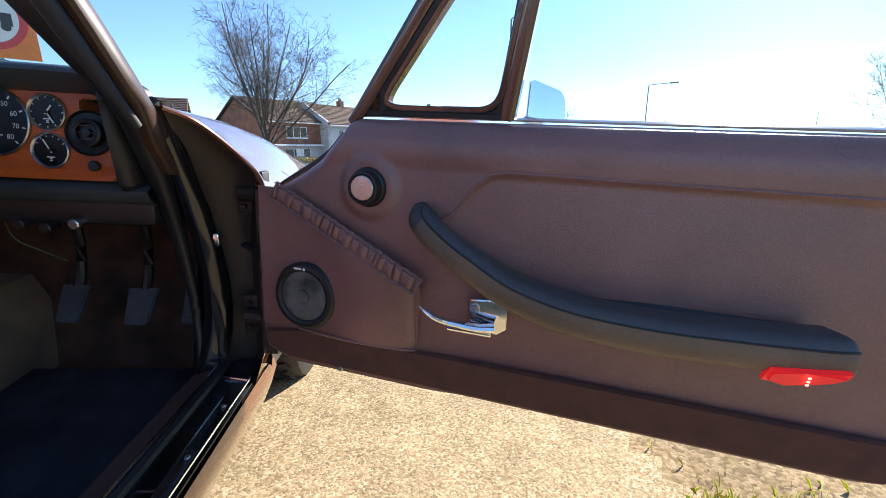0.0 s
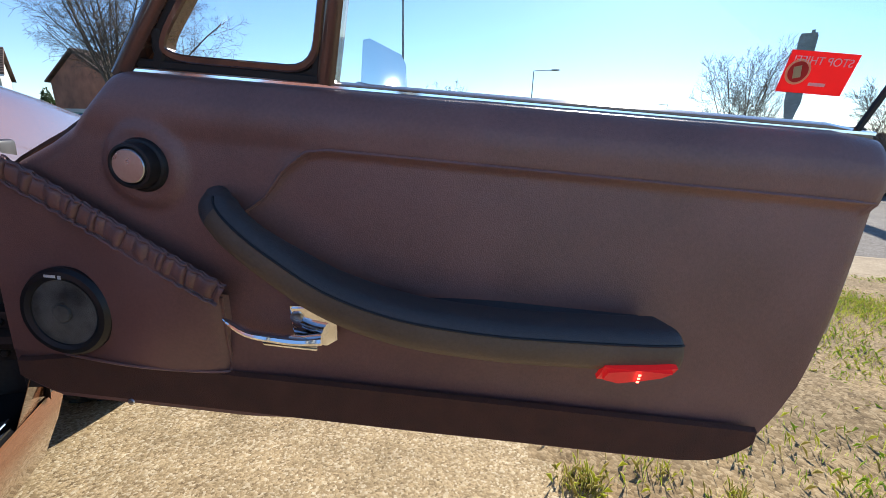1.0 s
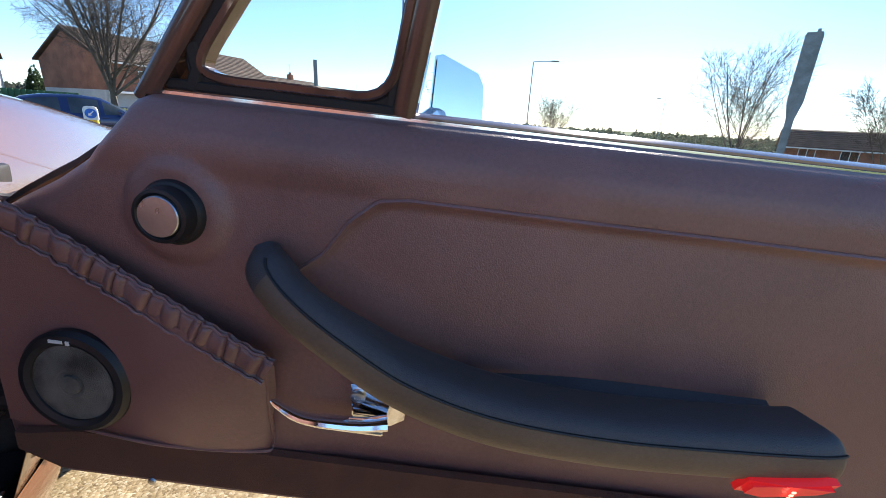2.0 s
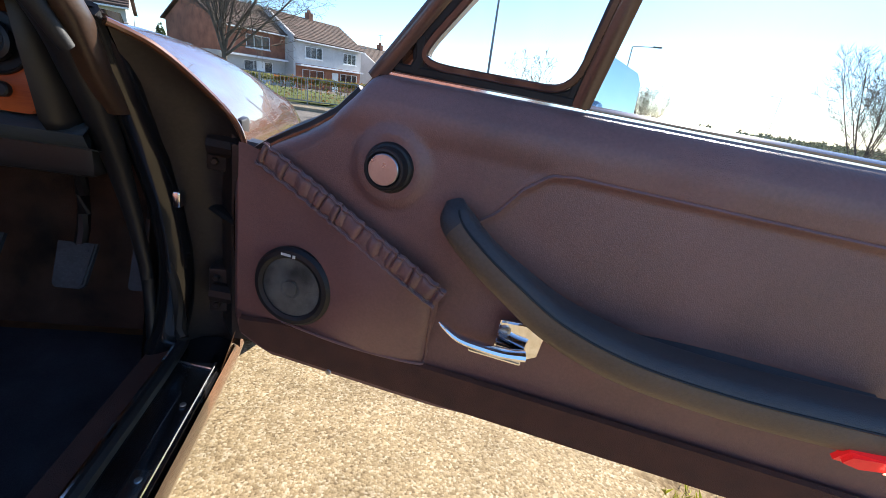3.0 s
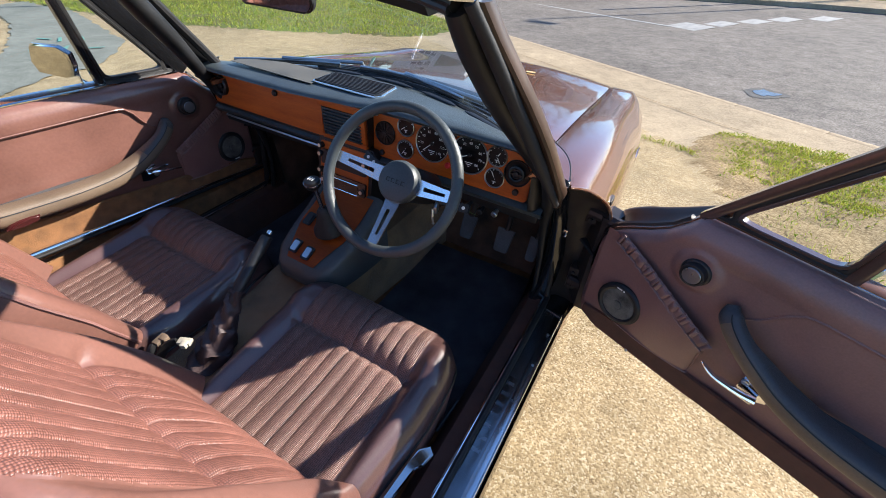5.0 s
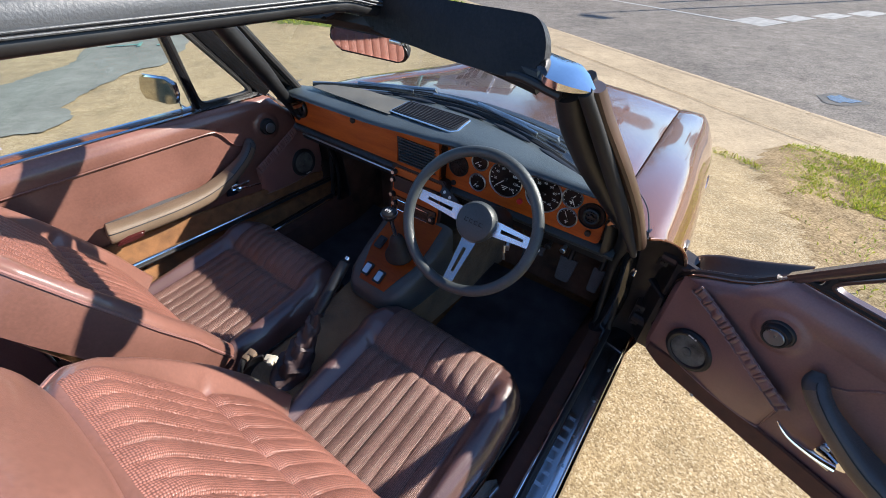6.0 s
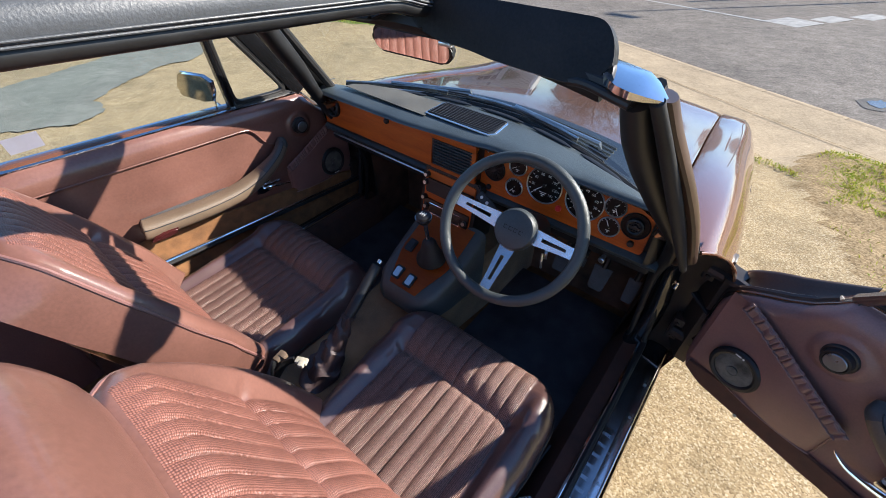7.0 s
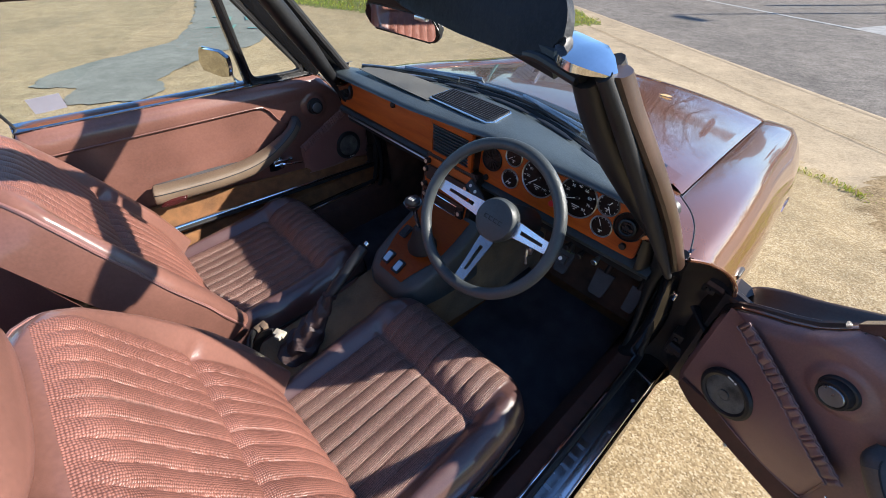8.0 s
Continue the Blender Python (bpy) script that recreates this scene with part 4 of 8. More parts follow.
    loft(bm, [[(x, y, z) for x, z in ((-0.775, 0.30), (-0.775, 0.43), (-0.745, 0.43), (-0.718, 0.41), (-0.70, 0.345), (-0.70, 0.30))] for y in (0.05, -0.5, -1.13)])
    part("sill_upstand", bm, CARPET, car, "brown carpeted upstand along the door sill")
    bm = bmesh.new()
    run = [(-0.712, y, 0.4335 - 0.078 * y) for y in np.linspace(0.02, -1.10, 10)]
    tube(bm, run, [0.007 + 0.0004 * k for k in range(10)], 12, flat=0.8)
    sf = part("sill_finisher", bm, CHROME, car, "bright rounded strip along the closed door's sill")
    bm = bmesh.new()
    tube(bm, [(x + 0.006, y, z - 0.012) for x, y, z in run], 0.006, 8)
    part("finisher_seal", bm, RUBBER, sf)
    # floor, mats, tunnel, bulkhead
    bm = bmesh.new()
    box(bm, (-0.62 + MIDX, -1.15, 0.19), (0.62 + MIDX, 0.36, 0.232))
    box(bm, (-0.62 + MIDX, -1.75, 0.19), (0.62 + MIDX, -1.12, 0.30), 0.02)
    part("floor_pan", bm, CARPET, car, "brown carpeted floor")
    bm = bmesh.new()
    grid(bm, 8, 8, lambda a, b: Vector((-0.62 + 1.24 * a + MIDX, 0.20 + 0.08 * b, 0.23 + 0.55 * b)))
    part("bulkhead", bm, CARPET_SHADED, car, "brown carpeted bulkhead behind the pedals, darkened in colour for shade")
    bm = bmesh.new()
    rows = []
    for y, h, w in ((0.30, 0.47, 0.17), (0.0, 0.45, 0.15), (-0.3, 0.43, 0.125), (-0.6, 0.40, 0.115), (-0.9, 0.38, 0.11), (-1.2, 0.38, 0.11), (-1.7, 0.38, 0.11)):
        rows.append([(-0.06 + w * sx, y, z) for sx, z in ((-1.15, 0.2), (-1.05, h - 0.06), (-0.8, h), (0.8, h), (1.05, h - 0.06), (1.15, 0.2))])
    loft(bm, rows)
    part("transmission_tunnel", bm, CARPET_TAN, car, "tan carpeted transmission tunnel")
    for x0, x1 in ((0.11, 0.545), (-0.66, -0.22)):
        bm = bmesh.new()
        grid(bm, 10, 16, lambda a, b: Vector((x0 + (x1 - x0) * a, -0.52 + 0.66 * b, 0.240 + 0.004 * wobble(a * 5, b * 9, 2) + 0.10 * max(0, b - 0.8))))
        bmesh.ops.solidify(bm, geom=bm.faces[:], thickness=0.006)
        tagged(link("floor_mat", bm, MAT, where=CAR), "dark ribbed floor mat in the footwell", "floor mat", "car mats")
    # rear compartment: bench and bulkhead in the dark
    bm = bmesh.new()
    box(bm, (-0.56 + MIDX, -1.70, 0.28), (0.56 + MIDX, -1.36, 0.42), 0.04)
    box(bm, (-0.58 + MIDX, -1.80, 0.30), (0.58 + MIDX, -1.66, 0.86), 0.04)
    part("rear_bench", bm, DOORVINYL, car, "dark brown rear bench in shadow")
    for side in (1, -1):
        bm = bmesh.new()
        box(bm, (min(side * 0.60, side * 0.66) + MIDX, -1.78, 0.24), (max(side * 0.60, side * 0.66) + MIDX, -1.13, 0.88), 0.015)
        part("rear_trim", bm, DOORVINYL, car, "brown vinyl rear side trim")


def fallen_leaf():
    bm = bmesh.new()
    prism(bm, [(-0.022, 0), (-0.008, -0.012), (0.012, -0.013), (0.026, -0.002), (0.020, 0.009), (-0.004, 0.014)], pose(0.165, 0.825, crest(0.825) + 0.0335, -4, 3, 20), 0.0012)
    tagged(link("fallen_leaf", bm, YELLOWFILM, where=CAR), "small yellow leaf lying on the bonnet", "leaf")


fallen_leaf()
body()
for wx, wy in ((0.575, 0.68), (-0.615, 0.68), (0.61, -1.94), (-0.65, -1.94)):
    wheel_at(wx, wy, 0.265, 1 if wx > 0 else -1)
screen()
sills_and_floor()

# ---- doors ----
DOOR_TURN = 22.0


def door(side):
    """A door in its own frame: u from the hinge backwards, n into the cabin, z up. side 1: the open driver's door, -1: the closed one."""
    a = radians(DOOR_TURN)
    du, dn, o = (Vector((math.cos(a), -math.sin(a), 0)), Vector((-math.sin(a), -math.cos(a), 0)), Vector((0.66, 0, 0))) if side > 0 else (Vector((0, -1, 0)), Vector((1, 0, 0)), Vector((-0.785, 0.102, 0)))
    up = Vector((0, 0, 1))

    def P(u, n, z):
        return o + du * u + dn * n + up * (z if side > 0 else z + 0.05 * (u - 0.32))

    def PG(u, n, z):
        """On the side glass, which leans in towards the roof."""
        return P(u, n + 0.2 * max(0.0, z - 0.868), z)
    root = new("car_door")
    root.parent = car
    tagged(root, "open driver's door trimmed in dark chestnut vinyl" if side > 0 else "closed passenger door trimmed in chestnut vinyl, half in sun")

    def add(name, bm, mats, label="", smooth=35):
        return part(name, bm, mats, root, label, smooth)
    ZB = [(0.092, 0.53), (0.10, 0.475), (0.115, 0.445), (0.165, 0.424), (1.02, 0.424), (1.05, 0.428), (1.075, 0.438), (1.097, 0.456), (1.115, 0.482), (1.129, 0.515), (1.143, 0.56), (1.166, 0.72)]
    ZT = ([(0.092, 0.70), (0.11, 0.724), (0.145, 0.747), (0.193, 0.774), (0.230, 0.80), (0.257, 0.83), (0.278, 0.857), (0.29, 0.862)] if side > 0 else [(0.092, 0.70), (0.118, 0.735), (0.17, 0.765), (0.22, 0.80), (0.262, 0.845), (0.29, 0.862)]) + [ (1.10, 0.864), (1.15, 0.858), (1.166, 0.82)]
    US = sorted(set([0.092, 0.096, 0.1, 0.107, 0.115, 0.13, 0.15, 0.17] + list(np.linspace(0.19, 1.04, 190)) + [1.05, 1.06, 1.07, 1.08, 1.09, 1.10, 1.11, 1.12, 1.128, 1.135, 1.141, 1.147, 1.157, 1.166]))
    CREASE = [(0.40, 0.70), (0.44, 0.712), (0.463, 0.73), (0.487, 0.765), (0.513, 0.787), (0.54, 0.791), (1.17, 0.787)] if side > 0 else [(0.40, 0.705), (0.455, 0.720), (0.475, 0.742), (0.495, 0.775), (0.515, 0.793), (0.54, 0.796), (1.17, 0.794)]

    def skin(u, z):
        """How far the vinyl stands into the cabin."""
        zt = lerp(ZT, u)
        n = 0.056
        if z > 0.79:
            n += 0.004 * math.sin(math.pi * min(1, (z - 0.79) / 0.05))
        q = (zt - z) / 0.035
        if q < 1:
            n -= 0.032 * (1 - math.sqrt(max(0, 1 - (1 - q) ** 2)))
        for edge, w in ((u - 0.092, 0.03), (1.166 - u, 0.03)):
            if edge < w:
                n -= 0.02 * (1 - math.sqrt(max(0, 1 - (1 - edge / w) ** 2)))
        if u > 0.42:
            zc = lerp(CREASE, u)
            n -= 0.0055 * smoothstep(0, 0.007, zc - z) * smoothstep(0.42, 0.50, u)
            n += 0.0012 * math.exp(-((z - zc - 0.004) / 0.006) ** 2) * smoothstep(0.42, 0.50, u)
        dx, dz = u - 0.322, z - 0.756
        r = math.hypot(dx, dz)
        n += 0.008 * smoothstep(0.056, 0.038, r)
        return n + 0.0007 * wobble(u * 9, z * 9, 1) + 0.0003 * wobble(u * 40, z * 40, 1)

    bm = bmesh.new()
    nv = 110
    vv = [[bm.verts.new(P(u, skin(u, z), z)) for z in (max(lerp(ZB, u), 0.0) + (lerp(ZT, u) - lerp(ZB, u)) * j / nv for j in range(nv + 1))] for u in US]
    for i in range(len(US) - 1):
        for j in range(nv):
            bm.faces.new((vv[i][j], vv[i + 1][j], vv[i + 1][j + 1], vv[i][j + 1]))
    add("trim_panel", bm, CRACKED if side > 0 else VINYL, "padded chestnut vinyl trim panel with a moulded crease", smooth=60)
    bm = bmesh.new()
    tube(bm, [P(u, skin(u, lerp(CREASE, u) + 0.001) + 0.0005, lerp(CREASE, u) + 0.001) for u in list(np.linspace(0.425, 0.56, 28)) + list(np.linspace(0.58, 1.15, 24))], [0.0008] + [0.0024] * 50 + [0.0012], 6)
    add("trim_piping", bm, DOORVINYL if side > 0 else VINYL)
    # carpet strip along the foot
    bm = bmesh.new()
    rows = []
    for u in [0.118, 0.125, 0.14, 0.165] + list(np.linspace(0.19, 1.045, 24)) + [1.06, 1.07, 1.08, 1.09, 1.10]:
        zb, zs = lerp(ZB, u) - 0.002, (0.494 if side > 0 else lerp([(0.12, 0.492), (0.9, 0.556), (1.11, 0.566)], u)) - 0.012 * smoothstep(0.2, 0.12, u)
        rows.append([P(u, n, z) for n, z in ((0.02, zb), (0.05, zb + 0.003), (0.064, zb + 0.014), (0.064, zs - 0.004), (0.058, zs))])
    loft(bm, rows, caps=False, closed=False)
    # the driver's strip takes the copy with shade in its colour
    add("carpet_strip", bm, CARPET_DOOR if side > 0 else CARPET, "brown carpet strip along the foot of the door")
    # outer shell and edge flange
    bm = bmesh.new()
    rows = []
    for u in US[2:-1]:
        zb, zt = lerp(ZB, u) - 0.012, lerp(ZT, u) + 0.004
        zs = 0.5 * (zb + zt)
        b = 0.07 if u < 1.1 else 0.06
        rows.append([P(u, 0.026, zt), P(u, 0.018, zt + 0.004), P(u, -0.006, zt + 0.003), P(u, -0.03, zt - 0.02), P(u, -b + 0.01, zt - 0.09), P(u, -b, zs), P(u, -b + 0.012, zb + 0.05), P(u, -0.035, zb), P(u, 0.03, zb)])
    loft(bm, rows, caps=True, closed=True)
    add("door_shell", bm, PAINT, "brown painted door shell")
    bm = bmesh.new()
    edge = [P(u, 0.012, lerp(ZT, u) + 0.006) for u in US[1:24:2]]
    tube(bm, [P(0.085, 0.01, 0.50), P(0.083, 0.01, 0.60), P(0.086, 0.01, 0.70)] + edge, 0.009, 8)
    add("edge_seal", bm, PAINT_IN)
    if side > 0:
        # painted flange that swells from the trim's edge to the rounded outer skin
        near = smooth_path([(0.088, 0.575, 0), (0.087, 0.640, 0), (0.093, 0.692, 0), (0.111, 0.717, 0), (0.145, 0.740, 0), (0.193, 0.767, 0), (0.230, 0.793, 0), (0.257, 0.823, 0), (0.284, 0.856, 0)], 44)
        rim_ = smooth_path([(0.070, 0.585, 0), (0.066, 0.640, 0), (0.066, 0.698, 0), (0.080, 0.728, 0), (0.104, 0.750, 0), (0.138, 0.772, 0), (0.178, 0.792, 0), (0.216, 0.814, 0), (0.284, 0.856, 0)], 44)
        bm = bmesh.new()
        rows = []
        for a_, b_ in zip(near, rim_):
            rows.append([P(a_.x + (b_.x - a_.x) * f, 0.036 - 0.092 * f - e, a_.y + (b_.y - a_.y) * f ** 1.25 + h) for f, e, h in ((0, -0.002, -0.004), (0.03, 0, 0.0035), (0.10, 0, 0.004), (0.2, 0, -0.006), (0.4, 0, -0.012), (0.6, 0, -0.010), (0.78, 0, -0.004), (0.9, 0, 0.003), (1, 0, 0.003), (1, 0.006, -0.002), (1, 0.010, -0.012), (1, 0.012, -0.05), (1, 0.012, -0.10))])
        loft(bm, rows, caps=False, closed=False)
        add("door_flange", bm, PILLARPAINT, "glossy brown painted flange round the door's front edge", 60)
    if side > 0:
        bm = bmesh.new()
        loft(bm, [[P(u, n, z) for u, n in ((0.0, -0.055), (0.095, -0.05), (0.098, 0.012), (0.07, 0.02), (0.02, -0.02))] for z in (0.40, 0.44, 0.70, 0.73)])
        add("door_end", bm, PAINT_IN, "painted front end of the door, its brown darkened for shade")
    # waist finisher and seal
    wf = 0.0 if side > 0 else 0.009
    bm = bmesh.new()
    loft(bm, [[P(u, n, 0.8655 + z) for n, z in ((0.0275 + wf, -0.004), (0.0275 + wf, -0.001), (0.0245 + wf, 0.0005), (0.016 - 4 * wf, 0.001 + 0.3 * wf), (0.016 - 4 * wf, -0.004))] for u in np.linspace(0.292, 1.15, 20)])
    add("waist_finisher", bm, CHROME, "bright chrome strip along the window line")
    bm = bmesh.new()
    tube(bm, [P(u, 0.012, 0.868) for u in np.linspace(0.55, 1.15, 12)], 0.0022, 6)
    add("window_seal", bm, RUBBER)
    # map pocket
    bm = bmesh.new()

    def lip(u):
        return lerp([(0.125, 0.745), (0.165, 0.735), (0.415, 0.604)], u)

    def pocket(x, b):
        u = 0.112 + 0.303 * x
        z = 0.492 + (lip(u) - 0.492) * b
        bulge = math.sin(math.pi * min(1, x * 1.05)) ** 0.6 * (0.25 + 0.75 * math.sin(math.pi * (0.15 + 0.6 * b)))
        n = 0.0605 + 0.022 * bulge * smoothstep(0.25, 0.75, x) + 0.016 * smoothstep(0.4, 1.0, x) * b
        if x > 0.965:
            n -= 0.016 * (x - 0.965) / 0.035
        return P(u, n + 0.0012 * wobble(u * 20, z * 20, 1), z)
    grid(bm, 30, 26, pocket)
    pk = add("map_pocket", bm, DOORVINYL, "chestnut vinyl map pocket", smooth=60)
    bm = bmesh.new()
    tube(bm, smooth_path([pocket(0.985, 0.97) + dn * 0.002, pocket(0.985, 0.5) + dn * 0.002, pocket(0.985, 0.06) + dn * 0.002, pocket(0.94, 0.012) + dn * 0.001, pocket(0.6, 0.008) + dn * 0.001, pocket(0.25, 0.008) + dn * 0.001], 40), 0.0022, 6)
    part("pocket_edge", bm, DOORVINYL, pk)
    # gathered band along its mouth: folds of cloth
    bm = bmesh.new()
    p0, p1 = Vector((0.150, 0.740)), Vector((0.420, 0.612))
    along = (p1 - p0).normalized()
    across = Vector((-along.y, along.x))

    def ruff(x, b):
        c = p0 + (p1 - p0) * x
        q = b - 0.5
        ph = x * 2 * math.pi * 20 + 2.2 * math.sin(x * 17) + 1.1 * math.sin(x * 43) + q * (1.6 + 1.5 * math.sin(x * 31))
        fold = 1 - 2 * (1 - abs(math.sin(ph / 2))) ** 2.2
        w = 0.033 * (1 + 0.06 * math.sin(x * 107))
        pt = c + across * (q * w)
        n = 0.0675 + 0.016 * smoothstep(0, 1, x) + 0.003 * (1 - (2 * q) ** 2) + 0.0034 * fold * (0.6 + 0.4 * math.sin(x * 61)) * (1 - (2 * q) ** 6)
        if 0.34 < abs(q) < 0.42:
            n -= 0.0025
        return P(pt.x, n, pt.y)
    grid(bm, 240, 14, ruff)
    part("gathered_band", bm, DOORVINYL, pk, "ruffled elastic band at the pocket's mouth", 60)
    for q in (0.43, -0.43):
        bm = bmesh.new()
        tube(bm, [ruff(x, 0.5 + q) + dn * 0.002 for x in np.linspace(0, 1, 90)], 0.0016, 5)
        part("band_edge", bm, DOORVINYL, pk)
    # loudspeaker
    m = frame_of(P(0.208, 0.066, 0.562), du, dn + up * 0.04)
    bm = bmesh.new()
    lathe(bm, [(0.059, 0.0), (0.059, 0.006), (0.055, 0.0115), (0.049, 0.0125), (0.044, 0.010), (0.043, 0.006)], m, 56)
    sp = add("loudspeaker", bm, BLACK, "round black door loudspeaker")
    bm = bmesh.new()
    lathe(bm, [(0.0435, 0.004), (0.0435, 0.008), (0.03, 0.0095), (0.0145, 0.0105), (0.014, 0.010), (0.011, 0.0095), (0.0105, 0.0125), (0.004, 0.0135), (0.0, 0.0135)], m, 48)
    part("grille", bm, MESH, sp, "grey perforated grille")
    bm = bmesh.new()
    box(bm, (-0.0165, 0.047, 0.0122), (-0.002, 0.0505, 0.0129), where=m)
    part("badge_bar", bm, WHITE, sp)
    bm = bmesh.new()
    box(bm, (0.001, 0.046, 0.0121), (0.005, 0.0505, 0.0129), where=m)
    part("badge_mark", bm, WHITE, sp)
    # tweeter
    m = frame_of(P(0.323, 0.060, 0.757), du, dn)
    bm = bmesh.new()
    lathe(bm, [(0.0315, 0.0), (0.0312, 0.005), (0.029, 0.0085), (0.0262, 0.0095), (0.0258, 0.020), (0.0245, 0.0235), (0.0215, 0.0240), (0.0195, 0.022)], m, 48)
    tw = add("door_pull_knob", bm, BLACK, "black round air vent with a metal centre")
    bm = bmesh.new()
    lathe(bm, [(0.0188, 0.014), (0.0188, 0.0245), (0.018, 0.0255), (0.0, 0.0258)], m, 40)
    part("centre_disc", bm, STEEL, tw, "brushed metal centre disc")
    # armrest: soft black roll over a taupe underside
    path = smooth_path([P(0.412, 0.066, 0.735), P(0.424, 0.082, 0.715), P(0.455, 0.098, 0.694), P(0.50, 0.106, 0.668), P(0.56, 0.108, 0.636), P(0.64, 0.110, 0.615), P(0.74, 0.110, 0.608), P(0.84, 0.108, 0.610), P(0.92, 0.106, 0.614), P(0.945, 0.102, 0.616)], 60)
    bm = bmesh.new()
    rings = []
    K = 28
    for i, p in enumerate(path):
        f = i / 59
        d = (path[min(59, i + 1)] - path[max(0, i - 1)]).normalized()
        nn = (dn - d * dn.dot(d)).normalized()
        vv2 = nn.cross(d) * (1 if nn.cross(d).z > 0 else -1)
        end = math.sqrt(max(0.0, 1 - max(0, (f - 0.955) / 0.045) ** 2)) * (0.55 + 0.45 * smoothstep(0, 0.10, f)) + 1e-3
        w, h = 0.019 + 0.004 * smoothstep(0.15, 0.5, f), 0.021 + 0.004 * smoothstep(0.25, 0.6, f)
        ring = []
        for k in range(K):
            t = k * math.tau / K
            c, s = math.cos(t), math.sin(t)
            cc, ss = math.copysign(abs(c) ** 0.75, c), math.copysign(abs(s) ** 0.85, s)
            x = cc * w * end - (0.020 * smoothstep(0.2, 0.5, f) if c < 0 else 0)
            y = ss * h * end
            ring.append(p + nn * x + vv2 * y)
        rings.append(ring)
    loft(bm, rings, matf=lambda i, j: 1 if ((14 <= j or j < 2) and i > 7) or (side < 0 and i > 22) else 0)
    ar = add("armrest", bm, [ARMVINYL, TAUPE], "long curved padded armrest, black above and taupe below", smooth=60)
    bm = bmesh.new()
    tube(bm, [r[2] + dn * 0.0006 for r in rings[5:-2]], 0.0014, 6)
    part("seam", bm, BLACK, ar)
    if side < 0:
        pass
    # pad between the armrest and the panel, over the handle
    bm = bmesh.new()
    grid(bm, 20, 6, lambda x, b: P(0.60 + 0.325 * x, 0.052 + 0.03 * math.sin(1.57 * b), 0.607 + 0.022 * (1 - b) * math.sin(math.pi * (0.10 + 0.9 * min(1, x * 1.6 + 0.02) * 0.5 + 0.0)) ** 0.8))
    part("armrest_fillet", bm, ARMVINYL, ar, smooth=60)
    # courtesy lamp in its end
    bm = bmesh.new()
    m = frame_of(P(0.900, 0.120, 0.596), du + up * 0.10, dn - up * 0.35)
    prism(bm, [(-0.040, -0.011), (-0.018, -0.0125), (0.006, -0.011), (0.026, -0.005), (0.038, 0.004), (0.040, 0.010), (0.0, 0.009), (-0.034, 0.008)], m, 0.014, bevel=0.004)
    lp = add("courtesy_lamp", bm, glow("red_lens_" + ("left", "right")[side > 0], (1.0, 0.02, 0.02), 0.16 if side > 0 else 0.0, (0.36, 0.02, 0.025) if side > 0 else (0.06, 0.012, 0.012)), "red courtesy lamp, lit" if side > 0 else "red courtesy lamp")
    if side > 0:
        bm = bmesh.new()
        for k in (-1, 0, 1):
            box(bm, (-0.0014, -0.0012 + 0.0052 * k, 0.0162), (0.0014, 0.0012 + 0.0052 * k, 0.0172), where=m)
        part("bulb_glint", bm, glow("red_bulb", (1, 0.08, 0.05), 6.0), lp)
    # door release: plate, hooked lever
    m = frame_of(P(0.528, 0.064, 0.578), du, dn - up * 0.25)
    bm = bmesh.new()
    prism(bm, [(-0.028, -0.020), (-0.018, -0.028), (0.014, -0.030), (0.028, -0.018), (0.029, 0.024), (0.004, 0.032), (-0.028, 0.028)], m, 0.007, bevel=0.002)
    dh = add("door_handle", bm, CHROME, "chrome interior door release")
    bm = bmesh.new()
    pts = smooth_path([(0.012, -0.010, 0.016), (-0.014, -0.010, 0.022), (-0.045, -0.004, 0.028), (-0.075, 0.002, 0.03), (-0.102, 0.016, 0.026)], 16)
    tube(bm, [m @ p for p in pts], [0.010, 0.010, 0.0095, 0.009, 0.009, 0.0088, 0.0085, 0.008, 0.008, 0.0075, 0.007, 0.0065, 0.006, 0.005, 0.004, 0.002], 10, flat=0.7)
    part("lever", bm, CHROME, dh)
    bm = bmesh.new()
    box(bm, (-0.060, -0.022, 0.010), (0.010, -0.014, 0.026), 0.003, where=m)
    part("lever_foot", bm, CHROME, dh)
    bm = bmesh.new()
    lathe(bm, [(0.008, 0), (0.0075, 0.003), (0.004, 0.0035), (0.0035, 0.002), (0, 0.002)], m @ pose(-0.020, 0.014, 0.007), 14)
    part("screw", bm, STEEL, dh)
    # screw at the foot
    bm = bmesh.new()
    lathe(bm, [(0.005, 0), (0.004, 0.002), (0, 0.0025)], frame_of(P(0.272, 0.064, 0.432), du, dn), 10)
    add("trim_screw", bm, STEEL)
    # quarter light: painted frame, rubber, glass
    A, B, C, D = Vector((0.280, 0.860)), Vector((0.525, 0.868)), Vector((0.548, 1.205)), Vector((0.579, 1.205))

    def bar(name, pts, w, t, mat, parent, n0=0.016):
        bm = bmesh.new()
        rings = []
        for i, p in enumerate(pts):
            d = (pts[min(len(pts) - 1, i + 1)] - pts[max(0, i - 1)]).normalized()
            s = Vector((-d.y, d.x))
            rings.append([PG((p + s * e * w).x, n0 + k * t, (p + s * e * w).y) for e, k in ((-0.5, -0.4), (-0.5, 0.4), (-0.3, 0.5), (0.3, 0.5), (0.5, 0.4), (0.5, -0.4), (0.3, -0.5), (-0.3, -0.5))])
        loft(bm, rings)
        return part(name, bm, mat, parent)

    def eased(poly, r):
        """The polygon with its corners rounded."""
        out_ = []
        for i, q in enumerate(poly):
            a_, b_ = (poly[i - 1] - q), (poly[(i + 1) % len(poly)] - q)
            ra, rb = min(r, a_.length * 0.45), min(r, b_.length * 0.45)
            p0_, p2_ = q + a_.normalized() * ra, q + b_.normalized() * rb
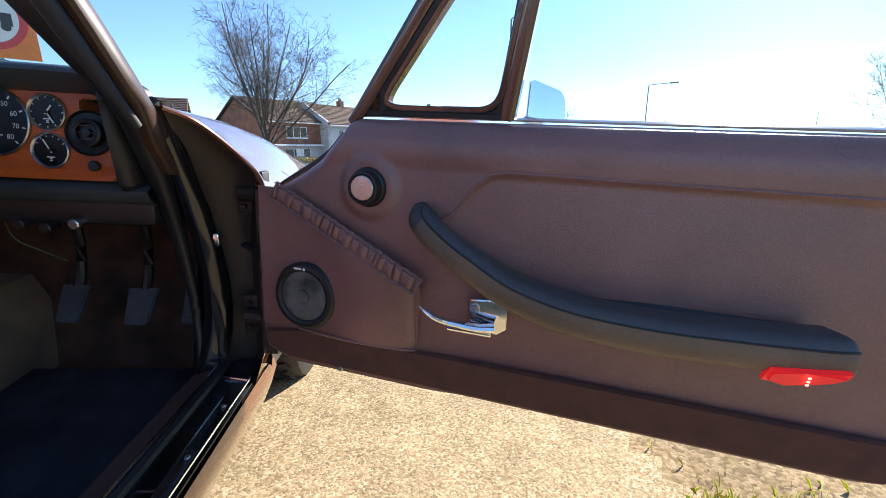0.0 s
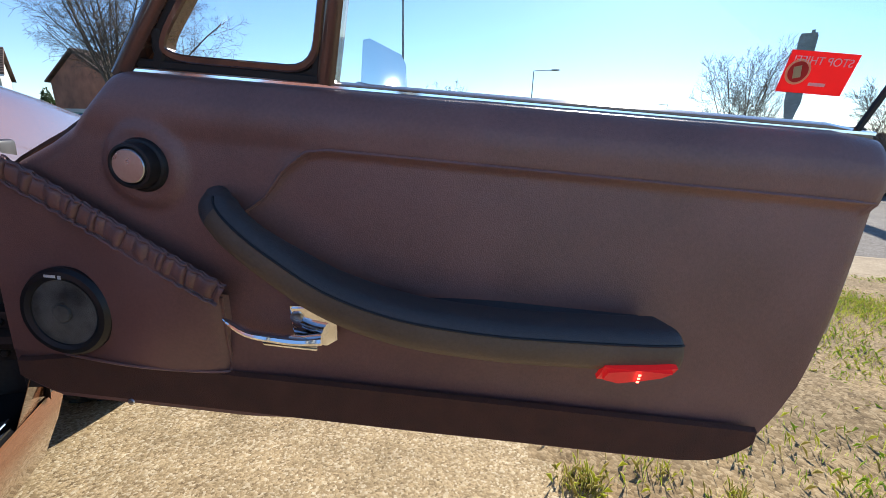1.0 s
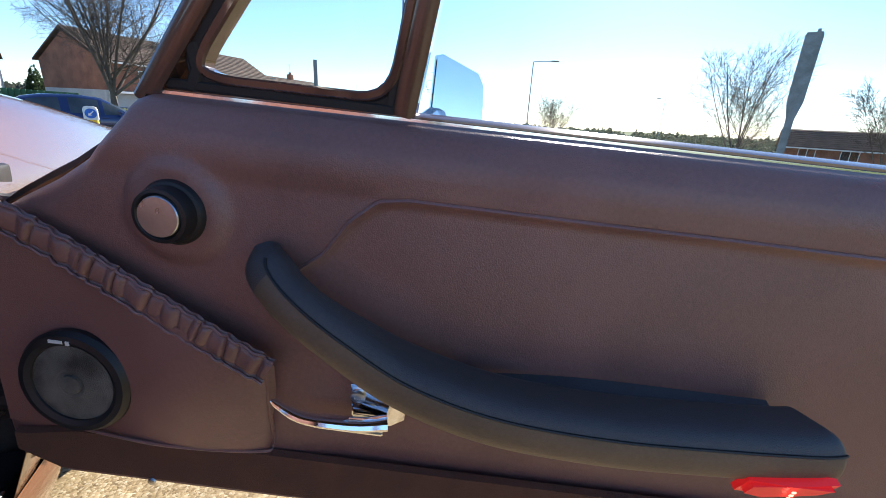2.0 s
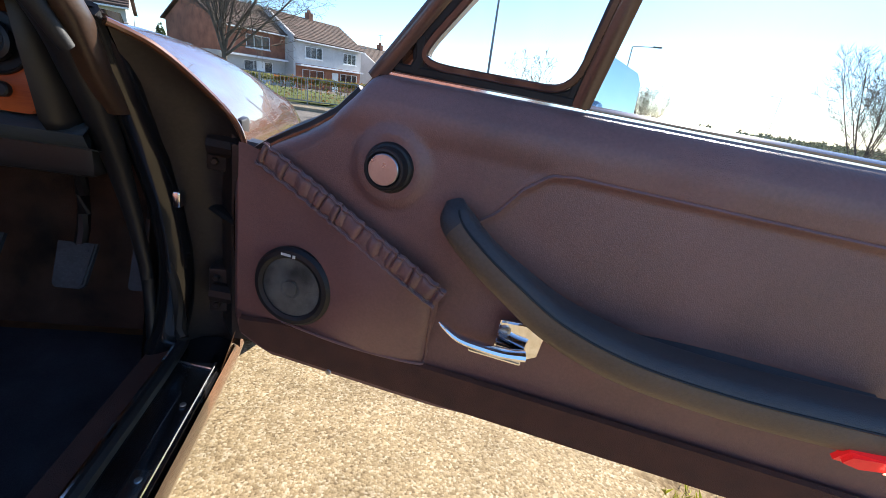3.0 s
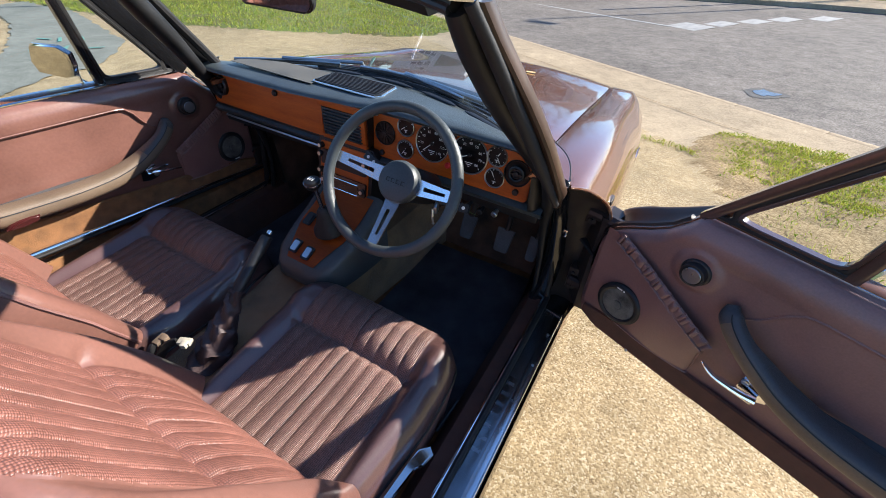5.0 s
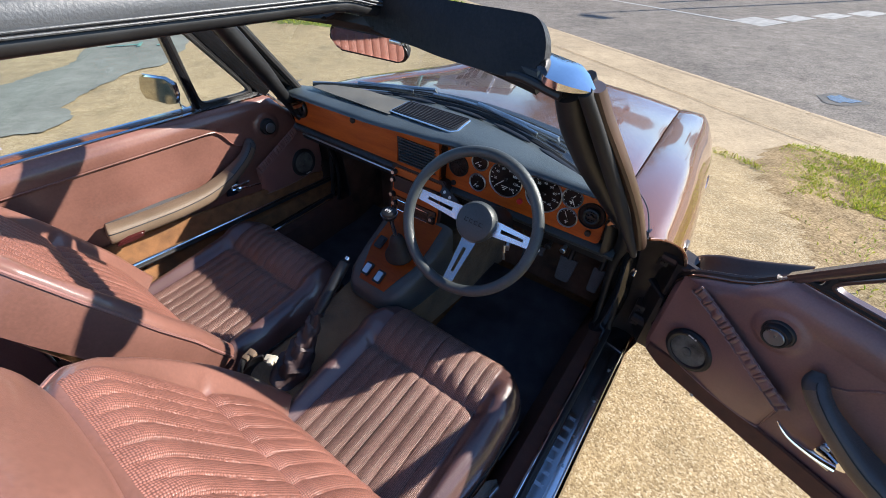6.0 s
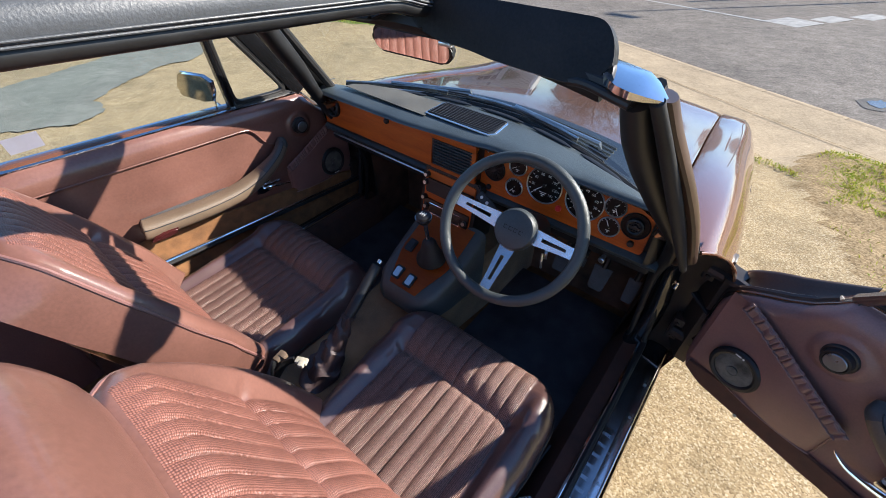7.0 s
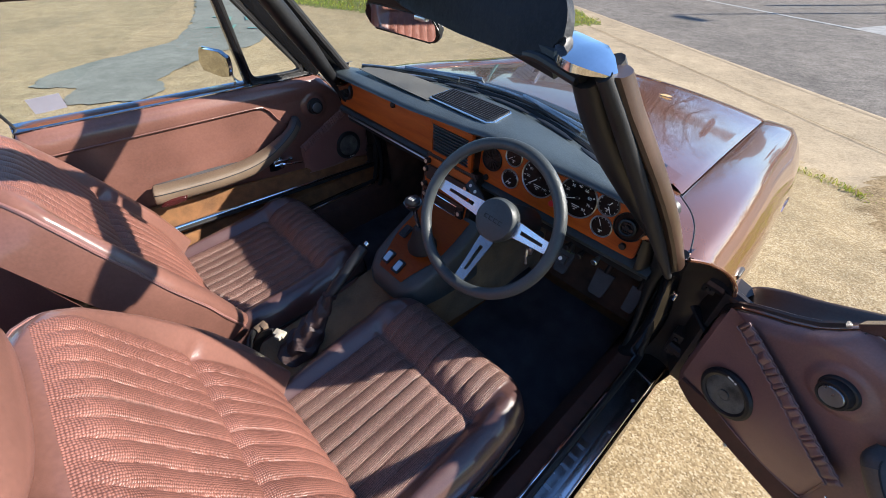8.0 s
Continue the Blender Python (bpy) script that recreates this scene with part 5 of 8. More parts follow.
            out_ += [p0_ * (1 - f) ** 2 + q * 2 * f * (1 - f) + p2_ * f * f for f in (0, 0.2, 0.4, 0.6, 0.8, 1)]
        return out_

    def inset(poly, by):
        """The polygon with every side moved outwards."""
        n_ = len(poly)
        lines = []
        for i in range(n_):
            d = (poly[(i + 1) % n_] - poly[i]).normalized()
            lines.append((poly[i] + Vector((d.y, -d.x)) * by, d))
        out_ = []
        for i in range(n_):
            (p_, d_), (q_, e_) = lines[i - 1], lines[i]
            k = ((q_ - p_).x * e_.y - (q_ - p_).y * e_.x) / (d_.x * e_.y - d_.y * e_.x)
            out_.append(p_ + d_ * k)
        return out_
    ql = new("quarter_light")
    ql.parent = root
    tagged(ql, "small triangular quarter light in a brown frame" if side > 0 else "small triangular quarter light in a dark frame")
    frame_mat = TRIMBROWN if side > 0 else GLOSSBLACK
    fw = 0.020 if side > 0 else 0.060
    bar("front_frame", [A + Vector((-0.79, 0.61)) * (fw - 0.020) / 2 + (C - A) * f for f in (-0.02, 0.3, 0.6, 1.0)], fw, 0.026, frame_mat, ql)
    bar("rear_post", [B + (D - B) * f for f in (-0.01, 0.3, 0.6, 1.0)], 0.021, 0.024, frame_mat, ql)
    corners = [Vector(p) for p in ((0.347, 0.883), (0.508, 0.883), (0.562, 1.172), (0.336, 0.892))]
    inner = eased(corners, 0.030)
    seal, rim = eased(inset(corners, 0.0125), 0.034), eased(inset(corners, 0.004), 0.031)
    bar("rubber_seal", seal + [seal[0]], 0.011, 0.018, RUBBER, ql)
    bar("post_seal", [B + Vector((-0.0145, 0)) + (D - B) * f for f in (-0.01, 0.3, 0.6, 0.92)], 0.009, 0.018, RUBBER, ql)
    bar("inner_frame", rim + [rim[0]], 0.009, 0.020, TRIMBROWN if side > 0 else RUBBER, ql, 0.018)
    bar("sill_frame", [Vector((0.30, 0.8715)), Vector((0.42, 0.8705)), Vector((0.515, 0.8695))], 0.010, 0.022, RUBBER, ql)
    bar("divider", [Vector((0.322, 0.868)), Vector((0.331, 0.885)), Vector((0.329, 0.908))], 0.013, 0.022, RUBBER, ql)
    bm = bmesh.new()
    prism(bm, [(0.300, 0.874), (0.318, 0.872), (0.322, 0.902)], Matrix(((du.x, 0, dn.x, P(0, 0.008, 0).x), (du.y, 0, dn.y, P(0, 0.008, 0).y), (0, 1, 0, 0), (0, 0, 0, 1))), 0.008)
    part("corner_plate", bm, CHROME if side < 0 else PAINT, ql, "brown painted corner plate")
    bm = bmesh.new()
    bm.faces.new([bm.verts.new(PG(q.x, 0.018, q.y)) for q in inner])
    pane = part("pane", bm, GLASS, ql, smooth=0)
    pane.visible_shadow = False
    # drop glass
    bm = bmesh.new()
    outline = [(0.536, 0.87), (0.588, 1.17), (0.612, 1.190), (0.85, 1.20), (1.10, 1.19), (1.18, 1.16), (1.195, 1.10), (1.14, 0.87)]
    bm.faces.new([bm.verts.new(PG(u, 0.012, z)) for u, z in outline])
    bmesh.ops.solidify(bm, geom=bm.faces[:], thickness=0.0035)
    wg = add("window_glass", bm, GLASS, "clear raised window glass", smooth=0)
    wg.visible_shadow = False
    bm = bmesh.new()
    tube(bm, [PG(1.141, 0.013, 0.868), PG(1.165, 0.013, 0.98), PG(1.197, 0.013, 1.10)], 0.004, 6)
    part("glass_edge", bm, BLACK, wg)
    # mirror on the outside
    if side > 0:
        mm = frame_of(P(0.570, -0.080, 0.903), du, dn + du * 0.25 + up * 0.03)
        shape = [(-0.030, -0.036), (0.036, -0.036), (0.032, 0.008), (0.024, 0.021), (-0.020, 0.036), (-0.029, 0.033)]
    else:
        mm = frame_of(P(0.600, -0.050, 0.930), dn * 0.955 - du * 0.296, dn * 0.29 + du * 0.937 - up * 0.198)
        shape = [(-0.033, 0.045), (-0.068, -0.003), (-0.069, -0.037), (0.025, -0.046), (0.068, -0.036), (0.092, -0.002), (0.104, 0.036), (0.074, 0.054), (-0.019, 0.052)]
    bm = bmesh.new()
    prism(bm, shape, mm @ pose(0, 0, -0.012), 0.012, bevel=0.004)
    dm = add("door_mirror", bm, CHROME, "chrome door mirror")
    bm = bmesh.new()
    prism(bm, [(x * 0.93, y * 0.93) for x, y in shape], mm @ pose(0, 0, 0.0005), 0.0015)
    part("mirror_glass", bm, MIRROR if side > 0 else OLDMIRROR, dm)
    bm = bmesh.new()
    tube(bm, [mm @ Vector((-0.01 if side > 0 else 0.06, -0.03, -0.015)), P(0.545, -0.05, 0.87), P(0.53, -0.03, 0.85)], [0.008, 0.010, 0.014] if side > 0 else [0.004, 0.005, 0.008], 8)
    part("mirror_foot", bm, CHROME, dm)
    # outer handle and the latch face at the rear edge
    bm = bmesh.new()
    box(bm, (-0.05, -0.012, 0), (0.05, 0.012, 0.02), 0.006, where=frame_of(P(1.05, -0.068, 0.74), du, -dn))
    add("outer_handle", bm, CHROME)
    bm = bmesh.new()
    box(bm, (1.166, 0, 0.62), (1.172, 0.03, 0.72))
    for v in bm.verts:
        v.co = P(*v.co)
    add("latch", bm, STEEL)
    # theft warning label on the glass
    if side > 0:
        c = PG(1.068, 0.0165, 0.920)
        m = frame_of(c, du, dn - up * 0.2)
        bm = bmesh.new()
        prism(bm, [(-0.036, 0.021), (0.036, 0.021), (0.033, -0.021), (-0.037, -0.021)], m, 0.0006)
        lb = part("window_sticker", bm, REDFILM, wg, "small red theft warning sticker, seen from behind")
        bm = bmesh.new()
        lathe(bm, [(0.013, 0.0008), (0.013, 0.0010), (0.0, 0.0010)], m @ pose(-0.022, 0.0, 0), 24)
        part("sticker_disc", bm, YELLOWFILM, lb)
        bm = bmesh.new()
        lathe(bm, [(0.0105, 0.0011), (0.0105, 0.0013), (0.0, 0.0013)], m @ pose(-0.022, 0.0, 0), 24)
        part("sticker_disc_inner", bm, REDFILM, lb)
        bm = bmesh.new()
        box(bm, (-0.005, -0.006, 0.0013), (0.003, 0.006, 0.0016), where=m @ pose(-0.022, 0, 0, 0, 0, 15))
        part("sticker_figure", bm, YELLOWFILM, lb)
        bm = bmesh.new()
        box(bm, (-0.006, -0.013, 0.0008), (0.012, -0.0095, 0.0011), where=m)
        part("sticker_bar", bm, WHITEFILM, lb)
        cu = bpy.data.curves.new("sticker_words", "FONT")
        cu.body, cu.size, cu.align_x, cu.extrude = "STOP THIEF!", 0.0115, "CENTER", 0.0002
        t = new("sticker_words", cu)
        t.data.materials.append(WHITEFILM)
        t.parent = lb
        t.matrix_basis = m @ Matrix.Translation((0.0, 0.008, 0.001)) @ Matrix.Diagonal((-1, 1, 1, 1))
    else:
        c = PG(1.052, 0.0165, 0.918)
        m = frame_of(c, du, dn - up * 0.2)
        bm = bmesh.new()
        prism(bm, [(-0.037, 0.021), (0.033, 0.021), (0.036, -0.021), (-0.036, -0.021)], m, 0.0006)
        part("window_sticker", bm, BACKFILM, wg, "plain white back of a window sticker")
    return root


# the driver's trim is crazed with fine cracks in one patch under the window
CRACKED = material("crazed_chestnut_vinyl", (0.222, 0.108, 0.092), 0.38, 0, 0.10, 6, 260, 0.3, 700, spec=0.75)
_a = radians(DOOR_TURN)
_t, _n = CRACKED.node_tree, CRACKED.node_tree.nodes
_co, _vor, _dist, _near, _edge, _mul, _bump = (_n.new(k) for k in ("ShaderNodeTexCoord", "ShaderNodeTexVoronoi", "ShaderNodeVectorMath", "ShaderNodeMapRange", "ShaderNodeMapRange", "ShaderNodeMath", "ShaderNodeBump"))
_vor.feature = "DISTANCE_TO_EDGE"
_vor.inputs["Scale"].default_value = 270.0
_t.links.new(_co.outputs["Object"], _vor.inputs["Vector"])
_dist.operation = "DISTANCE"
_dist.inputs[1].default_value = (0.66 + 0.66 * math.cos(_a) - 0.056 * math.sin(_a), -0.66 * math.sin(_a) - 0.056 * math.cos(_a), 0.828)
_t.links.new(_co.outputs["Object"], _dist.inputs[0])
_near.inputs["From Min"].default_value, _near.inputs["From Max"].default_value = 0.06, 0.015
_t.links.new(_dist.outputs["Value"], _near.inputs["Value"])
_edge.inputs["From Min"].default_value, _edge.inputs["From Max"].default_value = 0.0, 0.09
_edge.inputs["To Min"].default_value, _edge.inputs["To Max"].default_value = -1.0, 0.0
_t.links.new(_vor.outputs["Distance"], _edge.inputs["Value"])
_mul.operation = "MULTIPLY"
_t.links.new(_edge.outputs[0], _mul.inputs[0])
_t.links.new(_near.outputs[0], _mul.inputs[1])
_bump.inputs["Strength"].default_value, _bump.inputs["Distance"].default_value = 0.45, 0.0009
_p = _n["Principled BSDF"]
_t.links.new(_p.inputs["Normal"].links[0].from_socket, _bump.inputs["Normal"])
_t.links.new(_mul.outputs[0], _bump.inputs["Height"])
_t.links.new(_bump.outputs["Normal"], _p.inputs["Normal"])

door(1)
door(-1)

# ---- dashboard, controls ----
def dashboard():
    dash = new("dashboard")
    dash.parent = car
    tagged(dash, "padded black dashboard faced with orange-brown walnut")

    def add(name, bm, mats, label="", smooth=35):
        return part(name, bm, mats, dash, label, smooth)
    # top pad: profile from the screen over to the lower lip
    bm = bmesh.new()
    rows = []
    for x in np.linspace(-0.665, 0.575, 40):
        xm = x + 0.02
        yb = screen_base(xm) - 0.006
        back = -0.156 - 0.020 * smoothstep(0.0, -0.25, x)
        yb = max(yb, back + 0.03)
        q1, q2 = yb + 0.3 * (back - yb), yb + 0.72 * (back - yb)
        low, fy = (0.737, -0.090) if x > 0.025 else (0.758, -0.116)
        top = 0.906 - 0.010 * abs(xm)
        rise = 0.012 * smoothstep(-0.02, 0.10, x) * smoothstep(0.60, 0.5, x)
        rows.append([(x, yb, 0.894 - 0.03 * abs(xm)), (x, yb + 0.12 * (back - yb), 0.897 - 0.022 * abs(xm)), (x, q1, top), (x, q2, top + 0.002 + rise * 0.5), (x, back + 0.014, top - 0.002 + rise), (x, back + 0.002, top - 0.007 + rise), (x, back, top - 0.013 + rise), (x, back + 0.010, 0.888 + rise * 0.3), (x, fy - 0.002, 0.874), (x, fy + 0.004, low + 0.006), (x, fy - 0.019, low - 0.002), (x, fy - 0.032, low - 0.010), (x, fy - 0.024, low - 0.026), (x, -0.04, low - 0.05), (x, 0.05, low - 0.05)])
    loft(bm, rows, caps=False, closed=False)
    add("dash_pad", bm, DASHVINYL, "black grained dashboard pad", 50)
    for x0, x1, low_, out_ in ((0.541, 0.566, 0.728, 1), (-0.668, -0.70, 0.752, -1)):
        bm = bmesh.new()
        rows = []
        for f in (0.0, 0.35, 0.7, 0.9, 1.0):
            k = 0.045 * (1 - math.sqrt(max(0.0, 1 - f * f)))
            rows.append([(x0 + (x1 - x0) * f, y, z) for y, z in ((-0.06, low_ + 0.3 * k), (-0.126 + k, low_ + 0.3 * k), (-0.136 + k, low_ + 0.014), (-0.160 + k, 0.882 - 0.4 * k), (-0.150 + k, 0.896 - 0.5 * k), (-0.06, 0.900 - 0.5 * k))])
        loft(bm, rows, caps=False, closed=False)
        add("dash_end", bm, BLACK, "rounded black end of the dashboard", 60)
    # slots along the screen
    for x0, x1 in ((-0.45, -0.31), (-0.28, -0.14), (-0.10, 0.06), (0.10, 0.24), (0.28, 0.42), (0.44, 0.55)):
        bm = bmesh.new()
        tube(bm, [(x, screen_base(x + 0.02) - 0.033, 0.9015 - 0.014 * abs(x)) for x in np.linspace(x0, x1, 6)], [0.004, 0.009, 0.009, 0.009, 0.009, 0.004], 8, flat=0.45)
        add("demister_slot", bm, BLACK)
    # loudspeaker grille in the top
    m = frame_of((-0.075, -0.045, 0.9075), (1, 0.02, 0), (0, 0.03, 1))
    bm = bmesh.new()
    prism(bm, [(-0.125, -0.052), (0.115, -0.062), (0.128, -0.040), (0.118, 0.045), (0.105, 0.055), (-0.108, 0.062), (-0.13, 0.045)], m, 0.006, bevel=0.002)
    gr = add("top_grille", bm, CHROME, "ribbed loudspeaker grille with a bright rim")
    bm = bmesh.new()
    prism(bm, [(-0.119, -0.047), (0.110, -0.056), (0.122, -0.038), (0.112, 0.041), (0.101, 0.050), (-0.104, 0.057), (-0.124, 0.041)], m, 0.0075)
    part("grille_plate", bm, BLACK, gr)
    bm = bmesh.new()
    for k in range(10):
        y = -0.044 + 0.0098 * k
        box(bm, (-0.118, y - 0.0009, 0.007), (0.112, y + 0.0009, 0.010), where=m)
    tagged(part("grille_ribs", bm, ARMVINYL, gr), kind="stuff")
    # flat tan reflection-free tray at the passenger's side
    bm = bmesh.new()
    prism(bm, [(-0.552, -0.112), (-0.19, -0.114), (-0.200, -0.003), (-0.40, -0.014), (-0.505, -0.052), (-0.545, -0.082)], pose(0, 0, 0.9065, 0, 0.6, 0), 0.0015)
    add("dash_tray", bm, material("dusty_grey_trim", (0.105, 0.10, 0.085), 0.6, 0, 0.12, 8, 200), "dusty flat panel on the dashboard")
    # veneer
    bm = bmesh.new()
    m = frame_of((0, -0.098, 0.815), (1, 0, 0), (0, -1, 0.10))
    prism(bm, rounded(0.498, 0.136, 0.012, 4, 0.279, -0.007), m, 0.008, bevel=0.002)
    fascia = add("instrument_panel", bm, WOOD, "orange-brown walnut instrument panel")
    bm = bmesh.new()
    m2 = frame_of((0, -0.130, 0.827), (1, 0, 0), (0, -1, 0.10))
    prism(bm, [(-0.652, -0.062), (-0.138, -0.062), (-0.138, 0.062), (-0.666, 0.062)], m2, 0.008, bevel=0.002)
    glove = add("glovebox_lid", bm, WOOD, "orange-brown walnut glovebox lid")
    bm = bmesh.new()
    box(bm, (-0.652, -0.140, 0.7565), (0.03, -0.128, 0.7645), 0.002)
    part("lid_edge", bm, BLACK, glove)
    bm = bmesh.new()
    lathe(bm, [(0.010, 0), (0.010, 0.006), (0.006, 0.010), (0, 0.010)], m2 @ pose(-0.335, 0.030, 0.008), 16)
    part("glovebox_lock", bm, BLACK, glove)
    bm = bmesh.new()
    m3 = m2 @ pose(-0.602, 0.004, 0.008)
    lathe(bm, [(0.034, 0), (0.034, 0.010), (0.030, 0.014), (0.026, 0.012), (0.024, 0.002), (0.012, 0.002), (0.011, 0.011), (0, 0.012)], m3, 32)
    vent = add("face_vent", bm, BLACK, "round black face-level air vent")
    m = frame_of((0, -0.098, 0.815), (1, 0, 0), (0, -1, 0.10))
    # instruments: (x, z, radius, needle angle, marks)
    for kind_, x, z, r, ang, marks in (("air_grille", 0.075, 0.817, 0.033, None, 0), ("oil_gauge", 0.147, 0.853, 0.0265, 215, 7), ("voltmeter", 0.147, 0.787, 0.0265, 235, 7), ("speedometer", 0.235, 0.827, 0.0515, 222, 15), ("rev_counter", 0.352, 0.826, 0.0515, 202, 9), ("clock", 0.430, 0.844, 0.0265, 300, 12), ("fuel_gauge", 0.431, 0.785, 0.0265, 120, 6), ("face_vent", 0.490, 0.815, 0.034, None, 0)):
        c = m @ Matrix.Translation((x, z - 0.815, 0.008))
        bm = bmesh.new()
        lathe(bm, [(r + 0.002, 0), (r + 0.0018, 0.004), (r + 0.0004, 0.0055), (r - 0.001, 0.004), (r - 0.0025, 0.0)], c, 48)
        g = add(kind_, bm, STEEL if ang else BLACK, {"speedometer": "large round speedometer with white figures", "rev_counter": "large round rev counter with white figures", "clock": "small round dashboard clock"}.get(kind_, "small round black dial" if ang else "round black air vent"))
        bm = bmesh.new()
        lathe(bm, [(r - 0.002, 0.0018), (0, 0.0018)], c, 40)
        part("dial", bm, DIAL, g)
        if ang is None:
            bm = bmesh.new()
            if kind_ == "air_grille":
                for k in range(12):
                    box(bm, (0.006, -0.0012, 0.0018), (r - 0.003, 0.0012, 0.0045), where=c @ Matrix.Rotation(k * math.tau / 12, 4, "Z"))
                lathe(bm, [(0.006, 0.0018), (0.006, 0.006), (0, 0.006)], c, 16)
            else:
                lathe(bm, [(0.022, 0.002), (0.022, 0.010), (0.018, 0.012), (0.015, 0.010), (0.014, 0.004), (0.007, 0.004), (0.006, 0.010), (0, 0.011)], c, 32)
                for k in range(3):
                    box(bm, (-0.020, -0.012 + 0.011 * k, 0.004), (0.020, -0.010 + 0.011 * k, 0.008), where=c)
            part("louvre", bm, BLACK, g)
            continue
        bm = bmesh.new()
        sweep = (225, -45) if r > 0.04 else (150, 30)
        for k in range(marks):
            a = radians(sweep[0] + (sweep[1] - sweep[0]) * k / (marks - 1)) if kind_ != "clock" else k * math.tau / 12
            box(bm, (r * 0.80, -0.0007 - 0.0004 * (r > 0.04), 0.002), (r * 0.90, 0.0007 + 0.0004 * (r > 0.04), 0.0026), where=c @ Matrix.Rotation(a, 4, "Z"))
        for k in range(3):
            box(bm, (-r * 0.22 + 0.004 * k, -r * (0.42 + 0.1 * k), 0.002), (r * 0.22 - 0.004 * k, -r * (0.42 + 0.1 * k) + 0.0018, 0.0026), where=c)
        tagged(part("dial_scale", bm, WHITE, g), kind="stuff")
        if r > 0.04:
            n = 8 if kind_ == "speedometer" else 9
            for k in range(n):
                a = radians(225 - 270 * k / (n - 1))
                cu = bpy.data.curves.new("figure", "FONT")
                cu.body, cu.size, cu.align_x, cu.align_y = str(20 * k if kind_ == "speedometer" else 10 * k), 0.0105, "CENTER", "CENTER"
                f = new("figure", cu)
                cu.materials.append(WHITE)
                f.parent, f.matrix_basis = g, c @ Matrix.Translation((r * 0.63 * math.cos(a), r * 0.63 * math.sin(a), 0.0027))
        bm = bmesh.new()
        box(bm, (-r * 0.15, -0.0011, 0.003), (r * 0.72, 0.0009, 0.0038), where=c @ Matrix.Rotation(radians(ang), 4, "Z"))
        part("needle", bm, WHITE, g)
        if kind_ == "clock":
            bm = bmesh.new()
            box(bm, (-r * 0.15, -0.0012, 0.003), (r * 0.5, 0.0012, 0.0038), where=c @ Matrix.Rotation(radians(55), 4, "Z"))
            part("hour_hand", bm, WHITE, g)
        bm = bmesh.new()
        lathe(bm, [(r * 0.10, 0.003), (r * 0.10, 0.0055), (0, 0.006)], c, 16)
        part("needle_cap", bm, BLACK, g)
    for x, z, mat_, lab in ((0.064, 0.756, BLACK, "small black push switch"), (0.290, 0.779, RED, "red hazard warning switch"), (0.495, 0.764, BLACK, "small dark knob"), (0.295, 0.868, BLACK, "small square warning lamp"), (0.044, 0.862, STEEL, "panel screw"), (0.513, 0.858, STEEL, "panel screw")):
        bm = bmesh.new()
        c = m @ Matrix.Translation((x, z - 0.815, 0.008))
        if "square" in lab:
            box(bm, (-0.014, -0.006, 0), (0.014, 0.006, 0.004), 0.001, where=c)
        else:
            rr = 0.003 if "screw" in lab else 0.0085
            lathe(bm, [(rr, 0), (rr, 0.006 if rr > 0.004 else 0.001), (rr * 0.8, 0.008 if rr > 0.004 else 0.0015), (0, 0.008 if rr > 0.004 else 0.0015)], c, 16)
        part("panel_switch" if "screw" not in lab else "panel_screw", bm, mat_, fascia, lab)
    # centre vents
    bm = bmesh.new()
    box(bm, (-0.138, -0.142, 0.765), (0.030, -0.10, 0.879), 0.006)
    cv = add("centre_vent", bm, BLACK, "black rectangular centre air vents")
    for k in range(9):
        bm = bmesh.new()
        box(bm, (-0.126, -0.150, 0.783 + 0.010 * k), (0.018, -0.138, 0.7855 + 0.010 * k), 0.0008)
        part("slat", bm, BLACKVINYL, cv)
    bm = bmesh.new()
    for lo, hi in (((-0.140, -0.146, 0.866), (0.030, -0.13, 0.888)), ((-0.140, -0.144, 0.765), (0.030, -0.13, 0.777)), ((0.012, -0.145, 0.777), (0.030, -0.13, 0.866))):
        box(bm, lo, hi, 0.0015)
    part("vent_rim", bm, WOOD, cv, "walnut surround of the air vent")
    # centre stack: heater knobs, radio, wood
    m = frame_of((-0.052, -0.165, 0.665), (1, 0, 0), (0, -1, 0.22))
    bm = bmesh.new()
    prism(bm, rounded(0.215, 0.21, 0.012), m @ pose(0, 0, -0.12), 0.12, bevel=0.004)
    st = add("centre_panel", bm, BLACK, "black centre stack with radio and heater knobs")
    bm = bmesh.new()
    prism(bm, rounded(0.19, 0.185, 0.006), m @ pose(0, 0, 0.0), 0.005)
    part("stack_veneer", bm, WOOD, st)
    bm = bmesh.new()
    prism(bm, rounded(0.178, 0.052, 0.004), m @ pose(0.004, -0.028, 0.004), 0.010, bevel=0.002)
    part("radio", bm, GLOSSBLACK, st, "black radio with a chrome-rimmed window")
    bm = bmesh.new()
    tube(bm, [m @ Vector(p) for p in ((-0.06, -0.046, 0.015), (0.065, -0.046, 0.015), (0.065, -0.012, 0.015), (-0.06, -0.012, 0.015))], 0.0018, 6, closed=True)
    part("radio_rim", bm, CHROME, st)
    bm = bmesh.new()
    prism(bm, rounded(0.178, 0.045, 0.004), m @ pose(0.004, 0.045, 0.004), 0.010, bevel=0.002)
    part("heater_panel", bm, BLACK, st)
    for kx, ky in ((-0.088, 0.078), (0.088, 0.06), (-0.088, 0.052), (-0.088, 0.0), (0.082, -0.028), (-0.075, -0.028)):
        bm = bmesh.new()
        lathe(bm, [(0.0095, 0), (0.009, 0.014), (0.007, 0.016), (0, 0.016)], m @ pose(kx, ky, 0.006), 16)
        part("knob", bm, BLACK, st)
        bm = bmesh.new()
        lathe(bm, [(0.0062, 0.0162), (0.0062, 0.0168), (0, 0.0168)], m @ pose(kx, ky, 0.006), 14)
        part("knob_cap", bm, STEEL, st)
